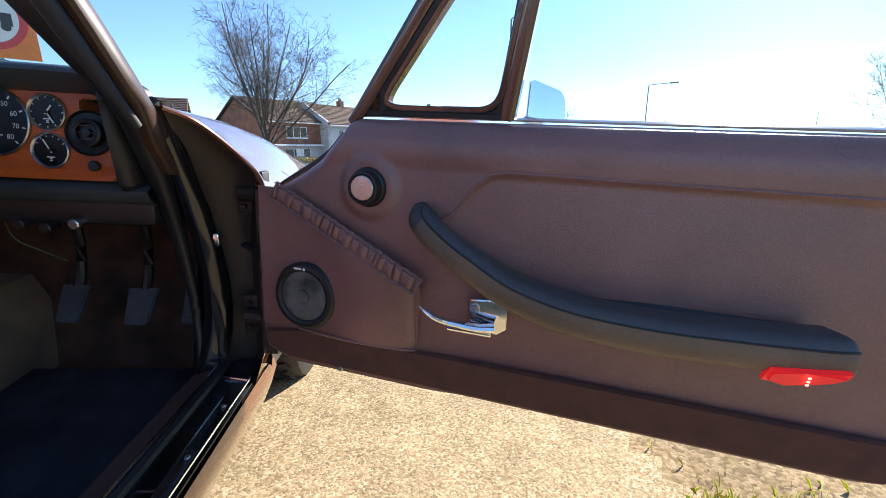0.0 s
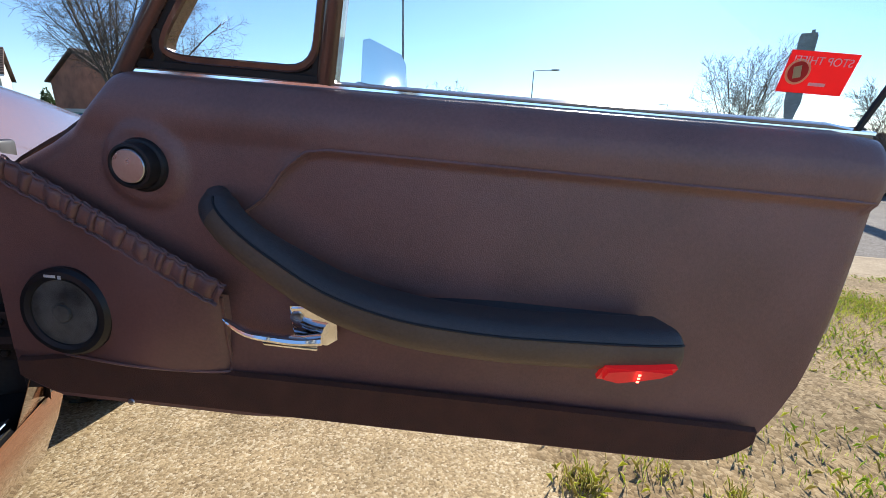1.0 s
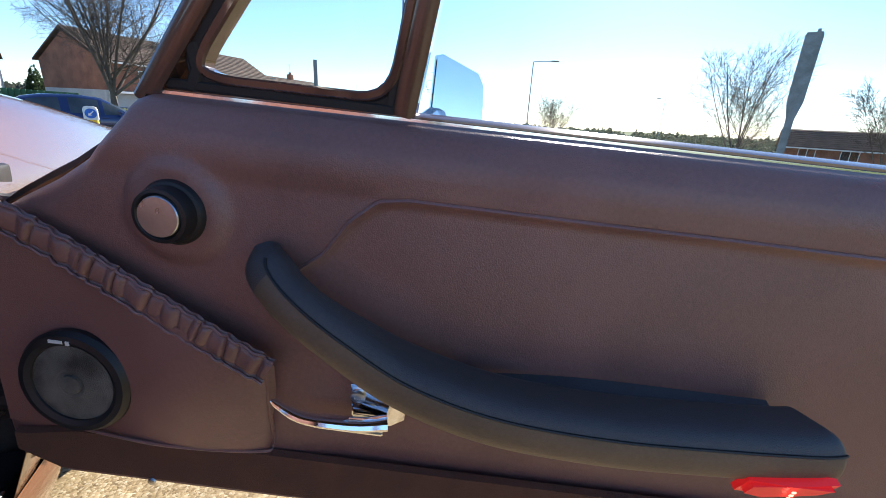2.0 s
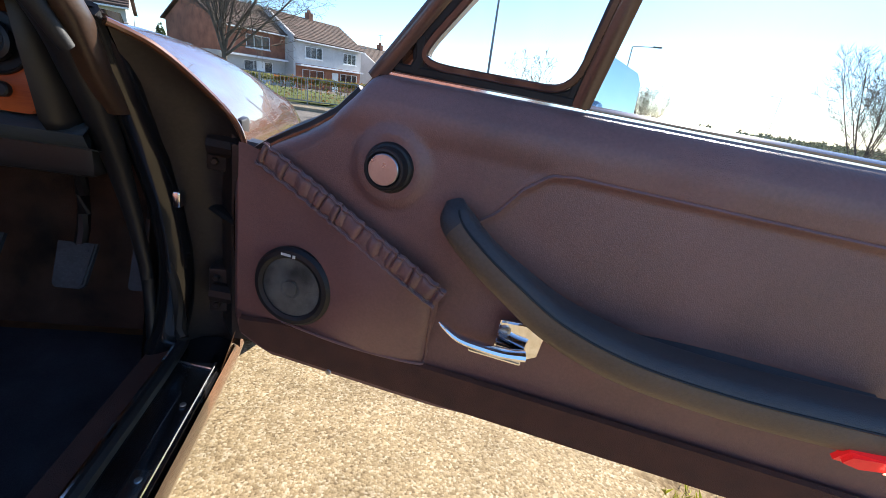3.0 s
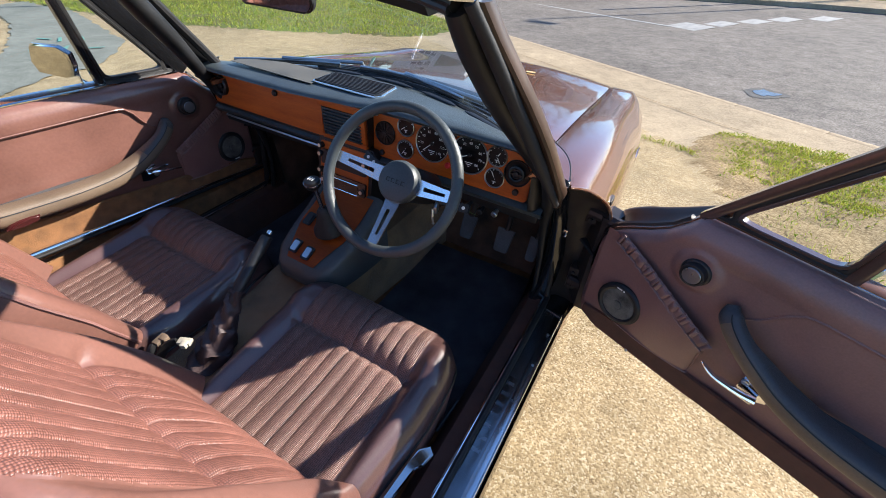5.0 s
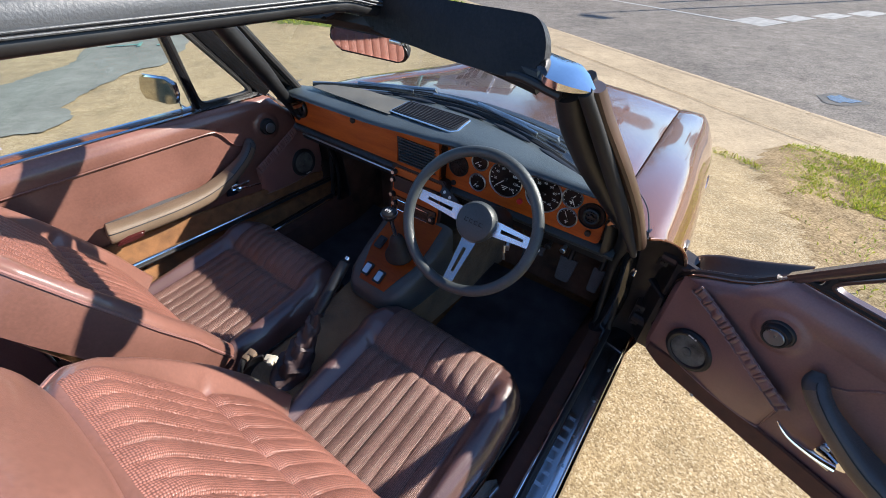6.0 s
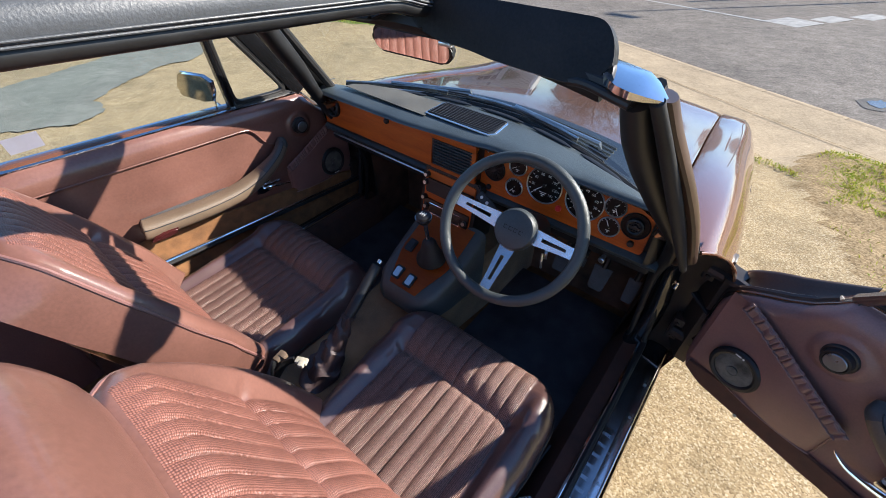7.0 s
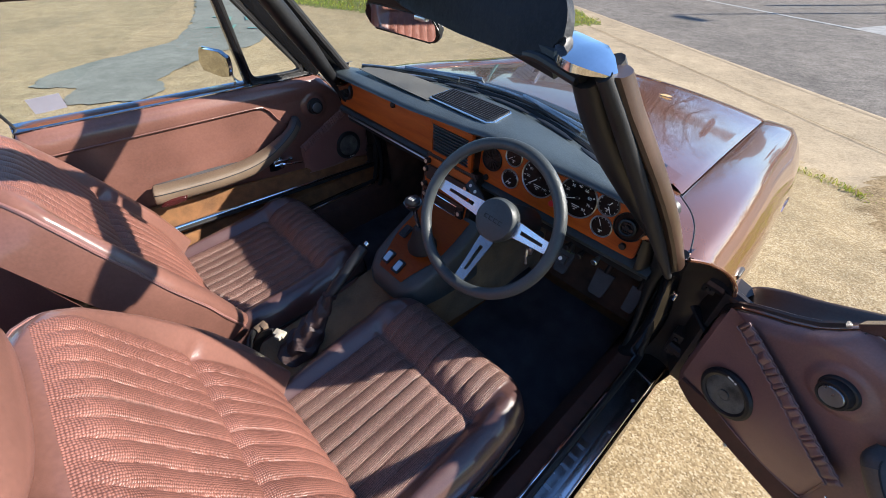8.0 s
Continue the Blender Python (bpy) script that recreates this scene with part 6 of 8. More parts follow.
    # under the dash: shelf, switches and a hanging wire
    bm = bmesh.new()
    box(bm, (-0.66, -0.12, 0.69), (-0.16, 0.10, 0.715), 0.008)
    box(bm, (0.07, -0.08, 0.66), (0.56, 0.12, 0.725), 0.012)
    add("under_panel", bm, BLACK)
    bm = bmesh.new()
    tube(bm, [(-0.65, -0.122, 0.712), (-0.17, -0.122, 0.712)], 0.0035, 6)
    add("shelf_strip", bm, STEEL)
    for x, z in ((0.355, 0.665), (0.44, 0.668), (0.395, 0.66)):
        bm = bmesh.new()
        lathe(bm, [(0.006, 0), (0.006, 0.016), (0.009, 0.018), (0.009, 0.027), (0.007, 0.029), (0, 0.029)], frame_of((x, -0.075, z), (1, 0, 0), (0, -1, -0.1)), 18)
        add("under_dash_knob", bm, BLACK if x != 0.44 else STEEL, "small under-dash pull knob")
    bm = bmesh.new()
    tube(bm, smooth_path([(0.27, -0.03, 0.655), (0.30, -0.05, 0.625), (0.335, -0.04, 0.600), (0.35, -0.01, 0.575)], 16), 0.0010, 6)
    add("loose_wire", bm, material("green_wire", (0.10, 0.16, 0.04), 0.5), "loose green and yellow wire")


def steering():
    root = new("steering")
    root.parent = car
    tagged(root, "black-rimmed three-spoke alloy steering wheel and column")
    m = frame_of((0.272, -0.353, 0.846), (1, 0.075, 0), (0.063, -0.834, 0.548))
    m = m @ Matrix.Rotation(radians(-4), 4, "Z")
    R = 0.166
    bm = bmesh.new()
    tube(bm, [m @ Vector((R * math.cos(a), R * math.sin(a), 0)) for a in np.linspace(0, math.tau, 72, endpoint=False)], 0.0135, 14, closed=True, up=m.to_3x3() @ Vector((0, 0, 1)))
    part("rim", bm, BLACKVINYL, root, "black leather steering wheel rim")
    for k, ang in enumerate((4, 176, 270)):
        sm = m @ Matrix.Rotation(radians(ang), 4, "Z") @ pose(0, 0, -0.056)
        outer = [(0.035, -0.021), (0.06, -0.019), (0.12, -0.0145), (0.158, -0.013), (0.165, -0.017), (0.165, 0.017), (0.158, 0.013), (0.12, 0.0145), (0.06, 0.019), (0.035, 0.021)]
        slot = [(0.070 + 0.064 * i / 5, -0.0048 + 0.0012 * i / 5) for i in range(6)] + [(0.134 - 0.064 * i / 5, 0.0036 + 0.0012 * i / 5) for i in range(6)]
        bm = bmesh.new()

        def lift(x):
            return 0.040 * min(1.0, max(0.0, (x - 0.045) / 0.118))
        lo = [[(x, y) for x, y in outer], slot]
        for z0 in (0.0, 0.005):
            va = [bm.verts.new(sm @ Vector((x, y, z0 + lift(x)))) for x, y in outer]
            vb = [bm.verts.new(sm @ Vector((x, y, z0 + lift(x)))) for x, y in slot]
            ea = [bm.edges.new((va[i], va[(i + 1) % len(va)])) for i in range(len(va))]
            eb = [bm.edges.new((vb[i], vb[(i + 1) % len(vb)])) for i in range(len(vb))]
            bmesh.ops.triangle_fill(bm, use_beauty=True, edges=ea + eb)
        bm.verts.ensure_lookup_table()
        n, q = len(outer), len(slot)
        for base, cnt in ((0, n), (n, q)):
            for i in range(cnt):
                a, b = base + i, base + (i + 1) % cnt
                bm.faces.new((bm.verts[a], bm.verts[b], bm.verts[b + n + q], bm.verts[a + n + q]))
        part("spoke", bm, ALLOY, root, "polished alloy spoke with a slot", 25)
    bm = bmesh.new()
    m = m @ pose(0, 0, -0.052)
    lathe(bm, [(0.040, -0.035), (0.050, -0.018), (0.0525, 0.0), (0.0515, 0.010), (0.047, 0.0175), (0.038, 0.0205), (0.0, 0.0215)], m, 48)
    hub = part("hub", bm, BLACKVINYL, root, "round black hub pad")
    bm = bmesh.new()
    for k in range(4):
        x = -0.025 + 0.0135 * k
        box(bm, (x, -0.005, 0.0205), (x + 0.0095, -0.0032, 0.0222), where=m)
        box(bm, (x, 0.0032, 0.0205), (x + 0.0095, 0.005, 0.0222), where=m)
        box(bm, (x, -0.005, 0.0205), (x + 0.0018, 0.005, 0.0222), where=m)
    part("hub_emblem", bm, BLACK, hub)
    bm = bmesh.new()
    lathe(bm, [(0.045, -0.17), (0.046, -0.06), (0.040, -0.035)], m, 24)
    part("column_shroud", bm, BLACK, root)
    for p0, p1, w, lab in (((0.245, -0.27, 0.775), (0.118, -0.262, 0.832), 0.011, "left stalk with wiper symbols"), ((0.30, -0.26, 0.77), (0.435, -0.285, 0.79), 0.010, "right stalk with lamp symbols")):
        bm = bmesh.new()
        p0, p1 = Vector(p0), Vector(p1)
        fm = frame_of(p0, p1 - p0, (0, -0.8, 0.6))
        L = (p1 - p0).length
        prism(bm, [(0, -0.004), (L * 0.5, -0.006), (L * 0.62, -w), (L, -w), (L, w), (L * 0.62, w), (L * 0.5, 0.006), (0, 0.004)], fm, 0.012, bevel=0.002)
        s = part("stalk", bm, BLACK, root, lab)
        bm = bmesh.new()
        for k in range(2):
            lathe(bm, [(0.0045, 0.0122), (0.0045, 0.0128), (0.003, 0.0128), (0.003, 0.0122)], fm @ pose(L * (0.74 + 0.16 * k), 0, 0), 14)
        part("stalk_symbols", bm, WHITE, s)
    bm = bmesh.new()
    lathe(bm, [(0.016, 0), (0.016, 0.03), (0.012, 0.034), (0, 0.034)], frame_of((0.315, -0.19, 0.735), (1, 0, 0), (0.3, -0.9, -0.2)), 20)
    ig = part("ignition_lock", bm, BLACK, root)
    bm = bmesh.new()
    box(bm, (-0.004, -0.012, 0.034), (0.004, 0.012, 0.062), 0.001, where=frame_of((0.315, -0.19, 0.735), (1, 0, 0), (0.3, -0.9, -0.2)))
    tube(bm, [(0.325, -0.245, 0.725), (0.327, -0.25, 0.705), (0.329, -0.248, 0.68)], 0.004, 6)
    part("key", bm, STEEL, ig, "key with a small fob in the lock")


def pedals():
    for x, z, y, w, nm in ((0.285, 0.452, 0.075, 0.055, "clutch_pedal"), (0.423, 0.448, 0.075, 0.062, "brake_pedal"), (0.528, 0.448, 0.085, 0.042, "accelerator_pedal")):
        m = frame_of((x, y, z), (1, 0, 0), (0, -0.85, 0.52))
        bm = bmesh.new()
        prism(bm, [(-w / 2, 0.04), (w / 2, 0.04), (w * 0.40, -0.036), (w * 0.3, -0.042), (-w * 0.3, -0.042), (-w * 0.40, -0.036)], m, 0.014, bevel=0.003)
        p = part(nm, bm, PEDALRUBBER, car, "worn grey rubber pedal")
        bm = bmesh.new()
        for k in range(6):
            box(bm, (-w * 0.34, -0.026 + 0.010 * k, 0.014), (w * 0.34, -0.023 + 0.010 * k, 0.0155), where=m)
        part("tread_ribs", bm, PEDALRUBBER, p)
        bm = bmesh.new()
        tube(bm, smooth_path([(x, y + 0.01, z + 0.02), (x + 0.005, y + 0.03, z + 0.09), (x + 0.01, y + 0.02, z + 0.20), (x + 0.01, y - 0.01, z + 0.26)], 10), 0.010, 8)
        part("pedal_arm", bm, BLACK, p)


def console():
    root = new("centre_console")
    root.parent = car
    tagged(root, "centre console with walnut top, gear lever and switches")
    cx = -0.02
    # black padded surround, sloping up to the stack
    bm = bmesh.new()
    prof = [(-0.455, 0.455, 0.470, 0.050), (-0.44, 0.44, 0.497, 0.085), (-0.40, 0.42, 0.520, 0.110), (-0.33, 0.42, 0.548, 0.122), (-0.25, 0.42, 0.582, 0.128), (-0.17, 0.42, 0.628, 0.128)]
    rings = []
    for y, z0, z1, w in prof:
        rings.append([(cx + w * sx, y, z) for sx, z in ((-1.0, z0), (-1.0, z1 - 0.016), (-0.93, z1 - 0.002), (-0.80, z1 + 0.002), (0.80, z1 + 0.002), (0.93, z1 - 0.002), (1.0, z1 - 0.016), (1.0, z0))])
    loft(bm, rings)
    part("console_body", bm, BLACKVINYL, root, "black padded console sides", 50)
    bm = bmesh.new()
    grid(bm, 8, 10, lambda a, b: Vector((cx + (2 * a - 1) * (0.052 + 0.042 * min(1, b * 2.2)), -0.428 + 0.245 * b, lerp([(-0.44, 0.497), (-0.40, 0.520), (-0.33, 0.548), (-0.25, 0.582), (-0.17, 0.628)], -0.428 + 0.245 * b) + 0.006)))
    bmesh.ops.solidify(bm, geom=bm.faces[:], thickness=0.004)
    part("console_veneer", bm, WOOD, root, "orange-brown walnut console top")
    nrm = (0, -0.40, 0.92)
    for x, y, z in ((-0.075, -0.395, 0.529), (-0.022, -0.400, 0.527), (-0.098, -0.305, 0.566)):
        m = frame_of((x + 0.012, y, z), (1, 0, 0), nrm)
        bm = bmesh.new()
        prism(bm, rounded(0.030, 0.044, 0.004), m, 0.005, bevel=0.001)
        s = part("rocker_switch", bm, BLACK, root, "black rocker switch with a pale face")
        bm = bmesh.new()
        prism(bm, rounded(0.020, 0.032, 0.003), m @ pose(0, 0, 0.004, 6, 0, 0), 0.004, bevel=0.001)
        part("rocker", bm, STEEL if y < -0.35 else BLACK, s)
    # gear lever
    bm = bmesh.new()
    lathe(bm, [(0.046, 0), (0.045, 0.012), (0.034, 0.030), (0.026, 0.055), (0.021, 0.075), (0.014, 0.085), (0.010, 0.088)], frame_of((0.004, -0.315, 0.567), (1, 0, 0), (0, -0.12, 1)), 24)
    g = part("gear_lever", bm, RUBBER, root, "gear lever with a pleated black boot")
    bm = bmesh.new()
    tube(bm, [(0.004, -0.324, 0.64), (0.002, -0.338, 0.725)], 0.007, 12)
    part("lever_shaft", bm, CHROME, g)
    bm = bmesh.new()
    km = frame_of((0.001, -0.341, 0.722), (1, 0, 0), (0, -0.10, 1))
    lathe(bm, [(0.010, 0), (0.017, 0.006), (0.0225, 0.015), (0.0235, 0.023), (0.021, 0.031), (0.016, 0.034), (0, 0.035)], km, 28)
    part("gear_knob", bm, BLACK, g, "round black gear knob with white shift pattern")
    bm = bmesh.new()
    for k in range(3):
        box(bm, (-0.008 + 0.0075 * k, -0.007, 0.0345), (-0.0065 + 0.0075 * k, 0.007, 0.0357), where=km)
    box(bm, (-0.008, -0.0007, 0.0345), (0.0085, 0.0007, 0.0357), where=km)
    part("shift_pattern", bm, WHITE, g)
    bm = bmesh.new()
    lathe(bm, [(0.0225, 0.0), (0.0242, 0.0), (0.0242, 0.003), (0.0225, 0.003)], km @ pose(0, 0, 0.021), 28)
    part("knob_ring", bm, CHROME, g)
    # handbrake with its gaiter
    bm = bmesh.new()
    tube(bm, smooth_path([(-0.040, -0.648, 0.520), (-0.042, -0.60, 0.553), (-0.048, -0.545, 0.588), (-0.054, -0.492, 0.620), (-0.055, -0.480, 0.628)], 14), [0.010, 0.012, 0.014, 0.016, 0.017, 0.0165, 0.016, 0.0165, 0.017, 0.0165, 0.016, 0.016, 0.014, 0.010], 12)
    hb = part("handbrake", bm, BLACK, car, "black handbrake lever with a leather gaiter")
    bm = bmesh.new()
    lathe(bm, [(0.007, 0), (0.007, 0.010), (0, 0.011)], frame_of((-0.056, -0.476, 0.630), (1, 0, 0), (0, 0.85, 0.5)), 12)
    part("release_button", bm, CHROME, hb)
    bm = bmesh.new()
    rings = []
    for k in range(18):
        f = k / 17
        c = Vector((-0.048, -0.74, 0.40)).lerp(Vector((-0.040, -0.618, 0.545)), f)
        r = (0.052 - 0.036 * f ** 0.7) * (1 + 0.10 * math.sin(k * 2.6))
        rings.append([c + Vector((r * math.cos(a) * (1 + 0.12 * math.sin(5 * a + k)), r * 1.25 * math.sin(a), 0.010 * math.sin(3 * a + k * 1.3))) for a in np.linspace(0, math.tau, 28, endpoint=False)])
    loft(bm, rings)
    part("gaiter", bm, material("dark_brown_leather", (0.055, 0.034, 0.032), 0.5, 0, 0.15, 9, 260, 0.3, 500), hb, "crumpled brown leather gaiter", 60)


# ---- seats ----
def seat(cx):
    """A bucket seat: fluted cushion and backrest, head pad, piping."""
    root = thing("car_seat", "chestnut vinyl bucket seat with fluted woven panels", "car seat", CAR @ Matrix.Translation((cx, 0, 0)), "front seats")
    FW, FN = 0.172, 10

    def flute(x):
        if abs(x) > FW:
            return 0.0
        q = (x + FW) / (2 * FW) * FN
        return 0.0075 * abs(math.sin(math.pi * q)) ** 0.36 - 0.002

    def cush(a, b):
        y = -0.905 + 0.515 * b
        wide = lerp([(-0.905, 0.225), (-0.80, 0.245), (-0.62, 0.262), (-0.50, 0.258), (-0.45, 0.244), (-0.415, 0.218), (-0.39, 0.18)], y)
        x = wide * a
        z = lerp([(-0.905, 0.452), (-0.80, 0.455), (-0.66, 0.462), (-0.585, 0.468), (-0.555, 0.472), (-0.52, 0.492), (-0.47, 0.502), (-0.43, 0.490), (-0.405, 0.460), (-0.39, 0.41)], y)
        e = abs(x)
        side = smoothstep(FW - 0.004, FW + 0.035, e)
        z += 0.024 * side * smoothstep(-0.42, -0.55, y) + flute(x) * smoothstep(-0.398, -0.42, y) * (1 - 0.6 * math.exp(-((y + 0.565) / 0.010) ** 2))
        z -= 0.010 * math.exp(-((y + 0.565) / 0.012) ** 2) * (1 - side)
        r = (abs(a) - 0.80) / 0.20
        if r > 0:
            z -= 0.085 * (1 - math.sqrt(max(0, 1 - r * r)))
        z += 0.0018 * wobble(x * 9 + cx * 7, y * 9, 1) + 0.004 * wobble(x * 4 + cx * 5, y * 4, 1)
        return Vector((x, y, z))
    bm = bmesh.new()
    rows = grid(bm, 200, 70, lambda a, b: cush(2 * a - 1, b), matf=lambda a, b: 1 if abs(cush(2 * a - 1 + 0.008, b).x) < FW - 0.001 else 0, uv=lambda a, b: (cush(2 * a - 1, b).x, cush(2 * a - 1, b).y))
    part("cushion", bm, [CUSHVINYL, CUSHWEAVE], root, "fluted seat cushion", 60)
    # skirt below the cushion's piping
    bm = bmesh.new()
    ring = [cush(-1, b) for b in np.linspace(0, 1, 30)] + [cush(a, 1) for a in np.linspace(-0.95, 0.95, 20)] + [cush(1, b) for b in np.linspace(1, 0, 30)]
    loft(bm, [ring, [p * 1.0 + Vector((0, 0, -0.03)) for p in ring], [Vector((p.x * 0.95, p.y - 0.01, 0.27)) for p in ring]], caps=False, closed=False)
    part("cushion_skirt", bm, DOORVINYL, root, "brown vinyl cushion side", 60)
    bm = bmesh.new()
    tube(bm, [p + Vector((0, 0, 0.002)) for p in ring], 0.0042, 6)
    part("cushion_piping", bm, BLACK, root)
    # runners and the recliner
    for x in (-0.19, 0.19):
        bm = bmesh.new()
        box(bm, (x - 0.015, -0.92, 0.235), (x + 0.015, -0.44, 0.262), 0.003)
        part("seat_runner", bm, STEEL, root)
    bm = bmesh.new()
    tube(bm, [(0.255, -0.56, 0.30), (0.262, -0.49, 0.315), (0.264, -0.47, 0.318)], 0.005, 8)
    part("slide_lever", bm, BLACK, root)
    bm = bmesh.new()
    sg = 1 if cx > 0 else -1
    prism(bm, [(sg * (x - 0.285), y) for x, y in ((0.531, -0.83), (0.545, -0.83), (0.551, -0.70), (0.569, -0.688), (0.575, -0.655), (0.560, -0.643), (0.541, -0.662), (0.538, -0.70))][::sg], pose(0.012 * sg, 0, 0.395, 0, 0, 0), 0.014, bevel=0.004)
    part("recliner_lever", bm, CHROME, root, "chrome recliner lever")
    # backrest
    o, ds, dn = Vector((0, -0.892, 0.455)), Vector((0, -0.368, 0.930)), Vector((0, 0.930, 0.368))
    H = 0.575

    TAPER = [(0, 1.04), (0.4, 1.02), (0.52, 0.96), (0.575, 0.80)]

    def wide(s):
        return lerp([(0, 0.25), (0.1, 0.268), (0.25, 0.262), (0.4, 0.235), (0.5, 0.206), (0.54, 0.182), (0.565, 0.145), (0.575, 0.10)], s)

    def front(x, s):
        w = wide(s)
        e = abs(x) / w
        edge = FW * lerp(TAPER, s)
        side = smoothstep(edge - 0.002, edge + 0.04, abs(x))
        n = 0.045 + side * lerp([(0, 0.044), (0.15, 0.044), (0.35, 0.026), (0.5, 0.006), (0.57, 0)], s)
        q = x / lerp(TAPER, s)
        n += flute(q) * smoothstep(0.005, 0.03, s) * smoothstep(0.565, 0.53, s) * (1 - 0.6 * math.exp(-((s - 0.30) / 0.010) ** 2))
        n -= 0.010 * math.exp(-((s - 0.30) / 0.013) ** 2) * (1 - side)
        n += 0.018 * math.sin(math.pi * min(1, s / 0.3)) * (1 - side)
        r = (e - 0.86) / 0.14
        if r > 0:
            n -= 0.022 * (1 - math.sqrt(max(0, 1 - r * r)))
        t = (s - 0.50) / (H - 0.50)
        if t > 0:
            n -= 0.045 * (1 - math.sqrt(max(0, 1 - t * t)))
        n += 0.0022 * wobble(x * 8 + cx * 3, s * 8, 1) + 0.004 * wobble(x * 3 + cx * 5, s * 3.5, 1)
        return o + Vector((x, 0, 0)) + ds * s + dn * n
    bm = bmesh.new()
    grid(bm, 200, 90, lambda a, b: front((2 * a - 1) * wide(b * H), b * H), matf=lambda a, b: 1 if abs((2 * a - 1 + 0.008) * wide(b * H)) < FW * lerp(TAPER, b * H) - 0.001 and 0.01 < b < 0.97 else 0, uv=lambda a, b: ((2 * a - 1) * wide(b * H), b * H))
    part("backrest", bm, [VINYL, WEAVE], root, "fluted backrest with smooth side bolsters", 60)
    bm = bmesh.new()
    edge = [front(-wide(s), s) for s in np.linspace(0, H, 40)] + [front(x, H) for x in np.linspace(-0.095, 0.095, 10)] + [front(wide(s), s) for s in np.linspace(H, 0, 40)]
    mid = [p - dn * 0.05 + Vector((math.copysign(0.006, p.x), 0, 0)) for p in edge]
    rear = [p - dn * 0.10 for p in edge]
    loft(bm, [edge, mid, rear], caps=False, closed=False)
    grid(bm, 16, 20, lambda a, b: o + Vector(((2 * a - 1) * wide(b * H), 0, 0)) + ds * b * H + dn * (-0.062 - 0.035 * math.sin(math.pi * a) * math.sin(math.pi * min(1, b + 0.1))))
    part("backrest_shell", bm, VINYL, root, "smooth vinyl back and sides", 60)
    bm = bmesh.new()
    tube(bm, edge, 0.0040, 6)
    part("backrest_piping", bm, DOORVINYL, root)
    # head pad
    hc = o + ds * 0.648 + dn * (-0.004)
    bm = bmesh.new()
    rings = []
    for k in range(15):
        f = -1 + 2 * k / 14
        w = math.sqrt(max(0.0, 1 - abs(f) ** 3.2)) + 0.02
        rings.append([hc + Vector((f * 0.168, 0, 0)) + ds * (0.074 * w * math.copysign(abs(math.sin(a)) ** 0.7, math.sin(a))) + dn * (0.044 * w * math.copysign(abs(math.cos(a)) ** 0.75, math.cos(a))) for a in np.linspace(0, math.tau, 28, endpoint=False)])
    loft(bm, rings)
    part("head_pad", bm, VINYL, root, "smooth rounded vinyl head pad", 70)
    return root


dashboard()
steering()
pedals()
console()
seat(0.285)
seat(-0.405)


CREAM = material("cream_plastic", (0.46, 0.42, 0.33), 0.45)


def belt_buckle(p, turn, plastic, label):
    root = thing("belt_buckle", label, "belt buckle", CAR @ pose(*p, 0, 0, turn), "belt buckles")
    bm = bmesh.new()
    box(bm, (-0.017, -0.010, -0.006), (0.017, 0.010, 0.006), 0.003)
    box(bm, (-0.003, -0.019, -0.005), (0.013, 0.0, 0.009), 0.003)
    part("buckle_body", bm, plastic, root)
    bm = bmesh.new()
    tube(bm, smooth_path([(-0.02, 0, 0), (-0.045, -0.01, -0.01), (-0.07, -0.03, -0.05), (-0.08, -0.05, -0.10)], 8), 0.006, 6, flat=2.0)
    part("strap", bm, BLACK, root)


belt_buckle((-0.064, -0.773, 0.482), 25, CREAM, "cream plastic seat belt buckle beside the driver's seat")
belt_buckle((-0.125, -0.800, 0.478), 100, TAUPE, "dull taupe seat belt buckle beside the passenger seat")

# ---- street ----
EYE0 = Vector((1.0, -0.75, 0))


def far(az, dist, up=0.0):
    p = EYE0 + Vector((math.sin(radians(az)), math.cos(radians(az)), 0)) * dist
    return land(p.x, p.y, up)


BRICK = material("red_brown_brick", (0.30, 0.125, 0.075), 0.9, 0, 0.15, 1.2, 14, 0.5, 30)
TILE = material("brown_roof_tile", (0.115, 0.072, 0.055), 0.85, 0, 0.2, 1.5, 12, 0.6, 8)
RENDERED = material("pale_cladding", (0.52, 0.51, 0.50), 0.7, 0, 0.06, 0.8, 6)
UPVC = material("white_window_frame", (0.80, 0.80, 0.79), 0.4, 0, 0.03)
PANE = material("dark_window_pane", (0.05, 0.065, 0.075), 0.06, 0, 0.2, 0.5, 3)

GALV = material("galvanised_steel", (0.22, 0.24, 0.25), 0.55, 0.3, 0.1, 6, 40)
DARKPOST = material("grey_green_post", (0.20, 0.25, 0.27), 0.6, 0.2, 0.15, 4, 40)
BARK = material("grey_bark", (0.125, 0.098, 0.078), 0.9, 0, 0.2, 3, 30, 0.8, 40)
FENCEGREEN = material("green_timber_fence", (0.05, 0.14, 0.075), 0.8, 0, 0.15, 2, 20)
SIGNBLUE = material("blue_sign", (0.02, 0.14, 0.55), 0.4)
YELLOWPL = material("yellow_plastic", (0.85, 0.50, 0.02), 0.45, 0, 0.06)


def foliage(name, base, tip):
    m = material(name, base, 0.8, 0, 0.25, 3, 40, tint=tip, spec=0.15)
    n, t = m.node_tree.nodes, m.node_tree
    p = n["Principled BSDF"]
    tr, mix = n.new("ShaderNodeBsdfTranslucent"), n.new("ShaderNodeMixShader")
    tr.inputs[0].default_value, mix.inputs[0].default_value = (*(c * 1.5 for c in base), 1), 0.45
    t.links.new(p.outputs[0], mix.inputs[1])
    t.links.new(tr.outputs[0], mix.inputs[2])
    t.links.new(mix.outputs[0], n["Material Output"].inputs[0])
    return m


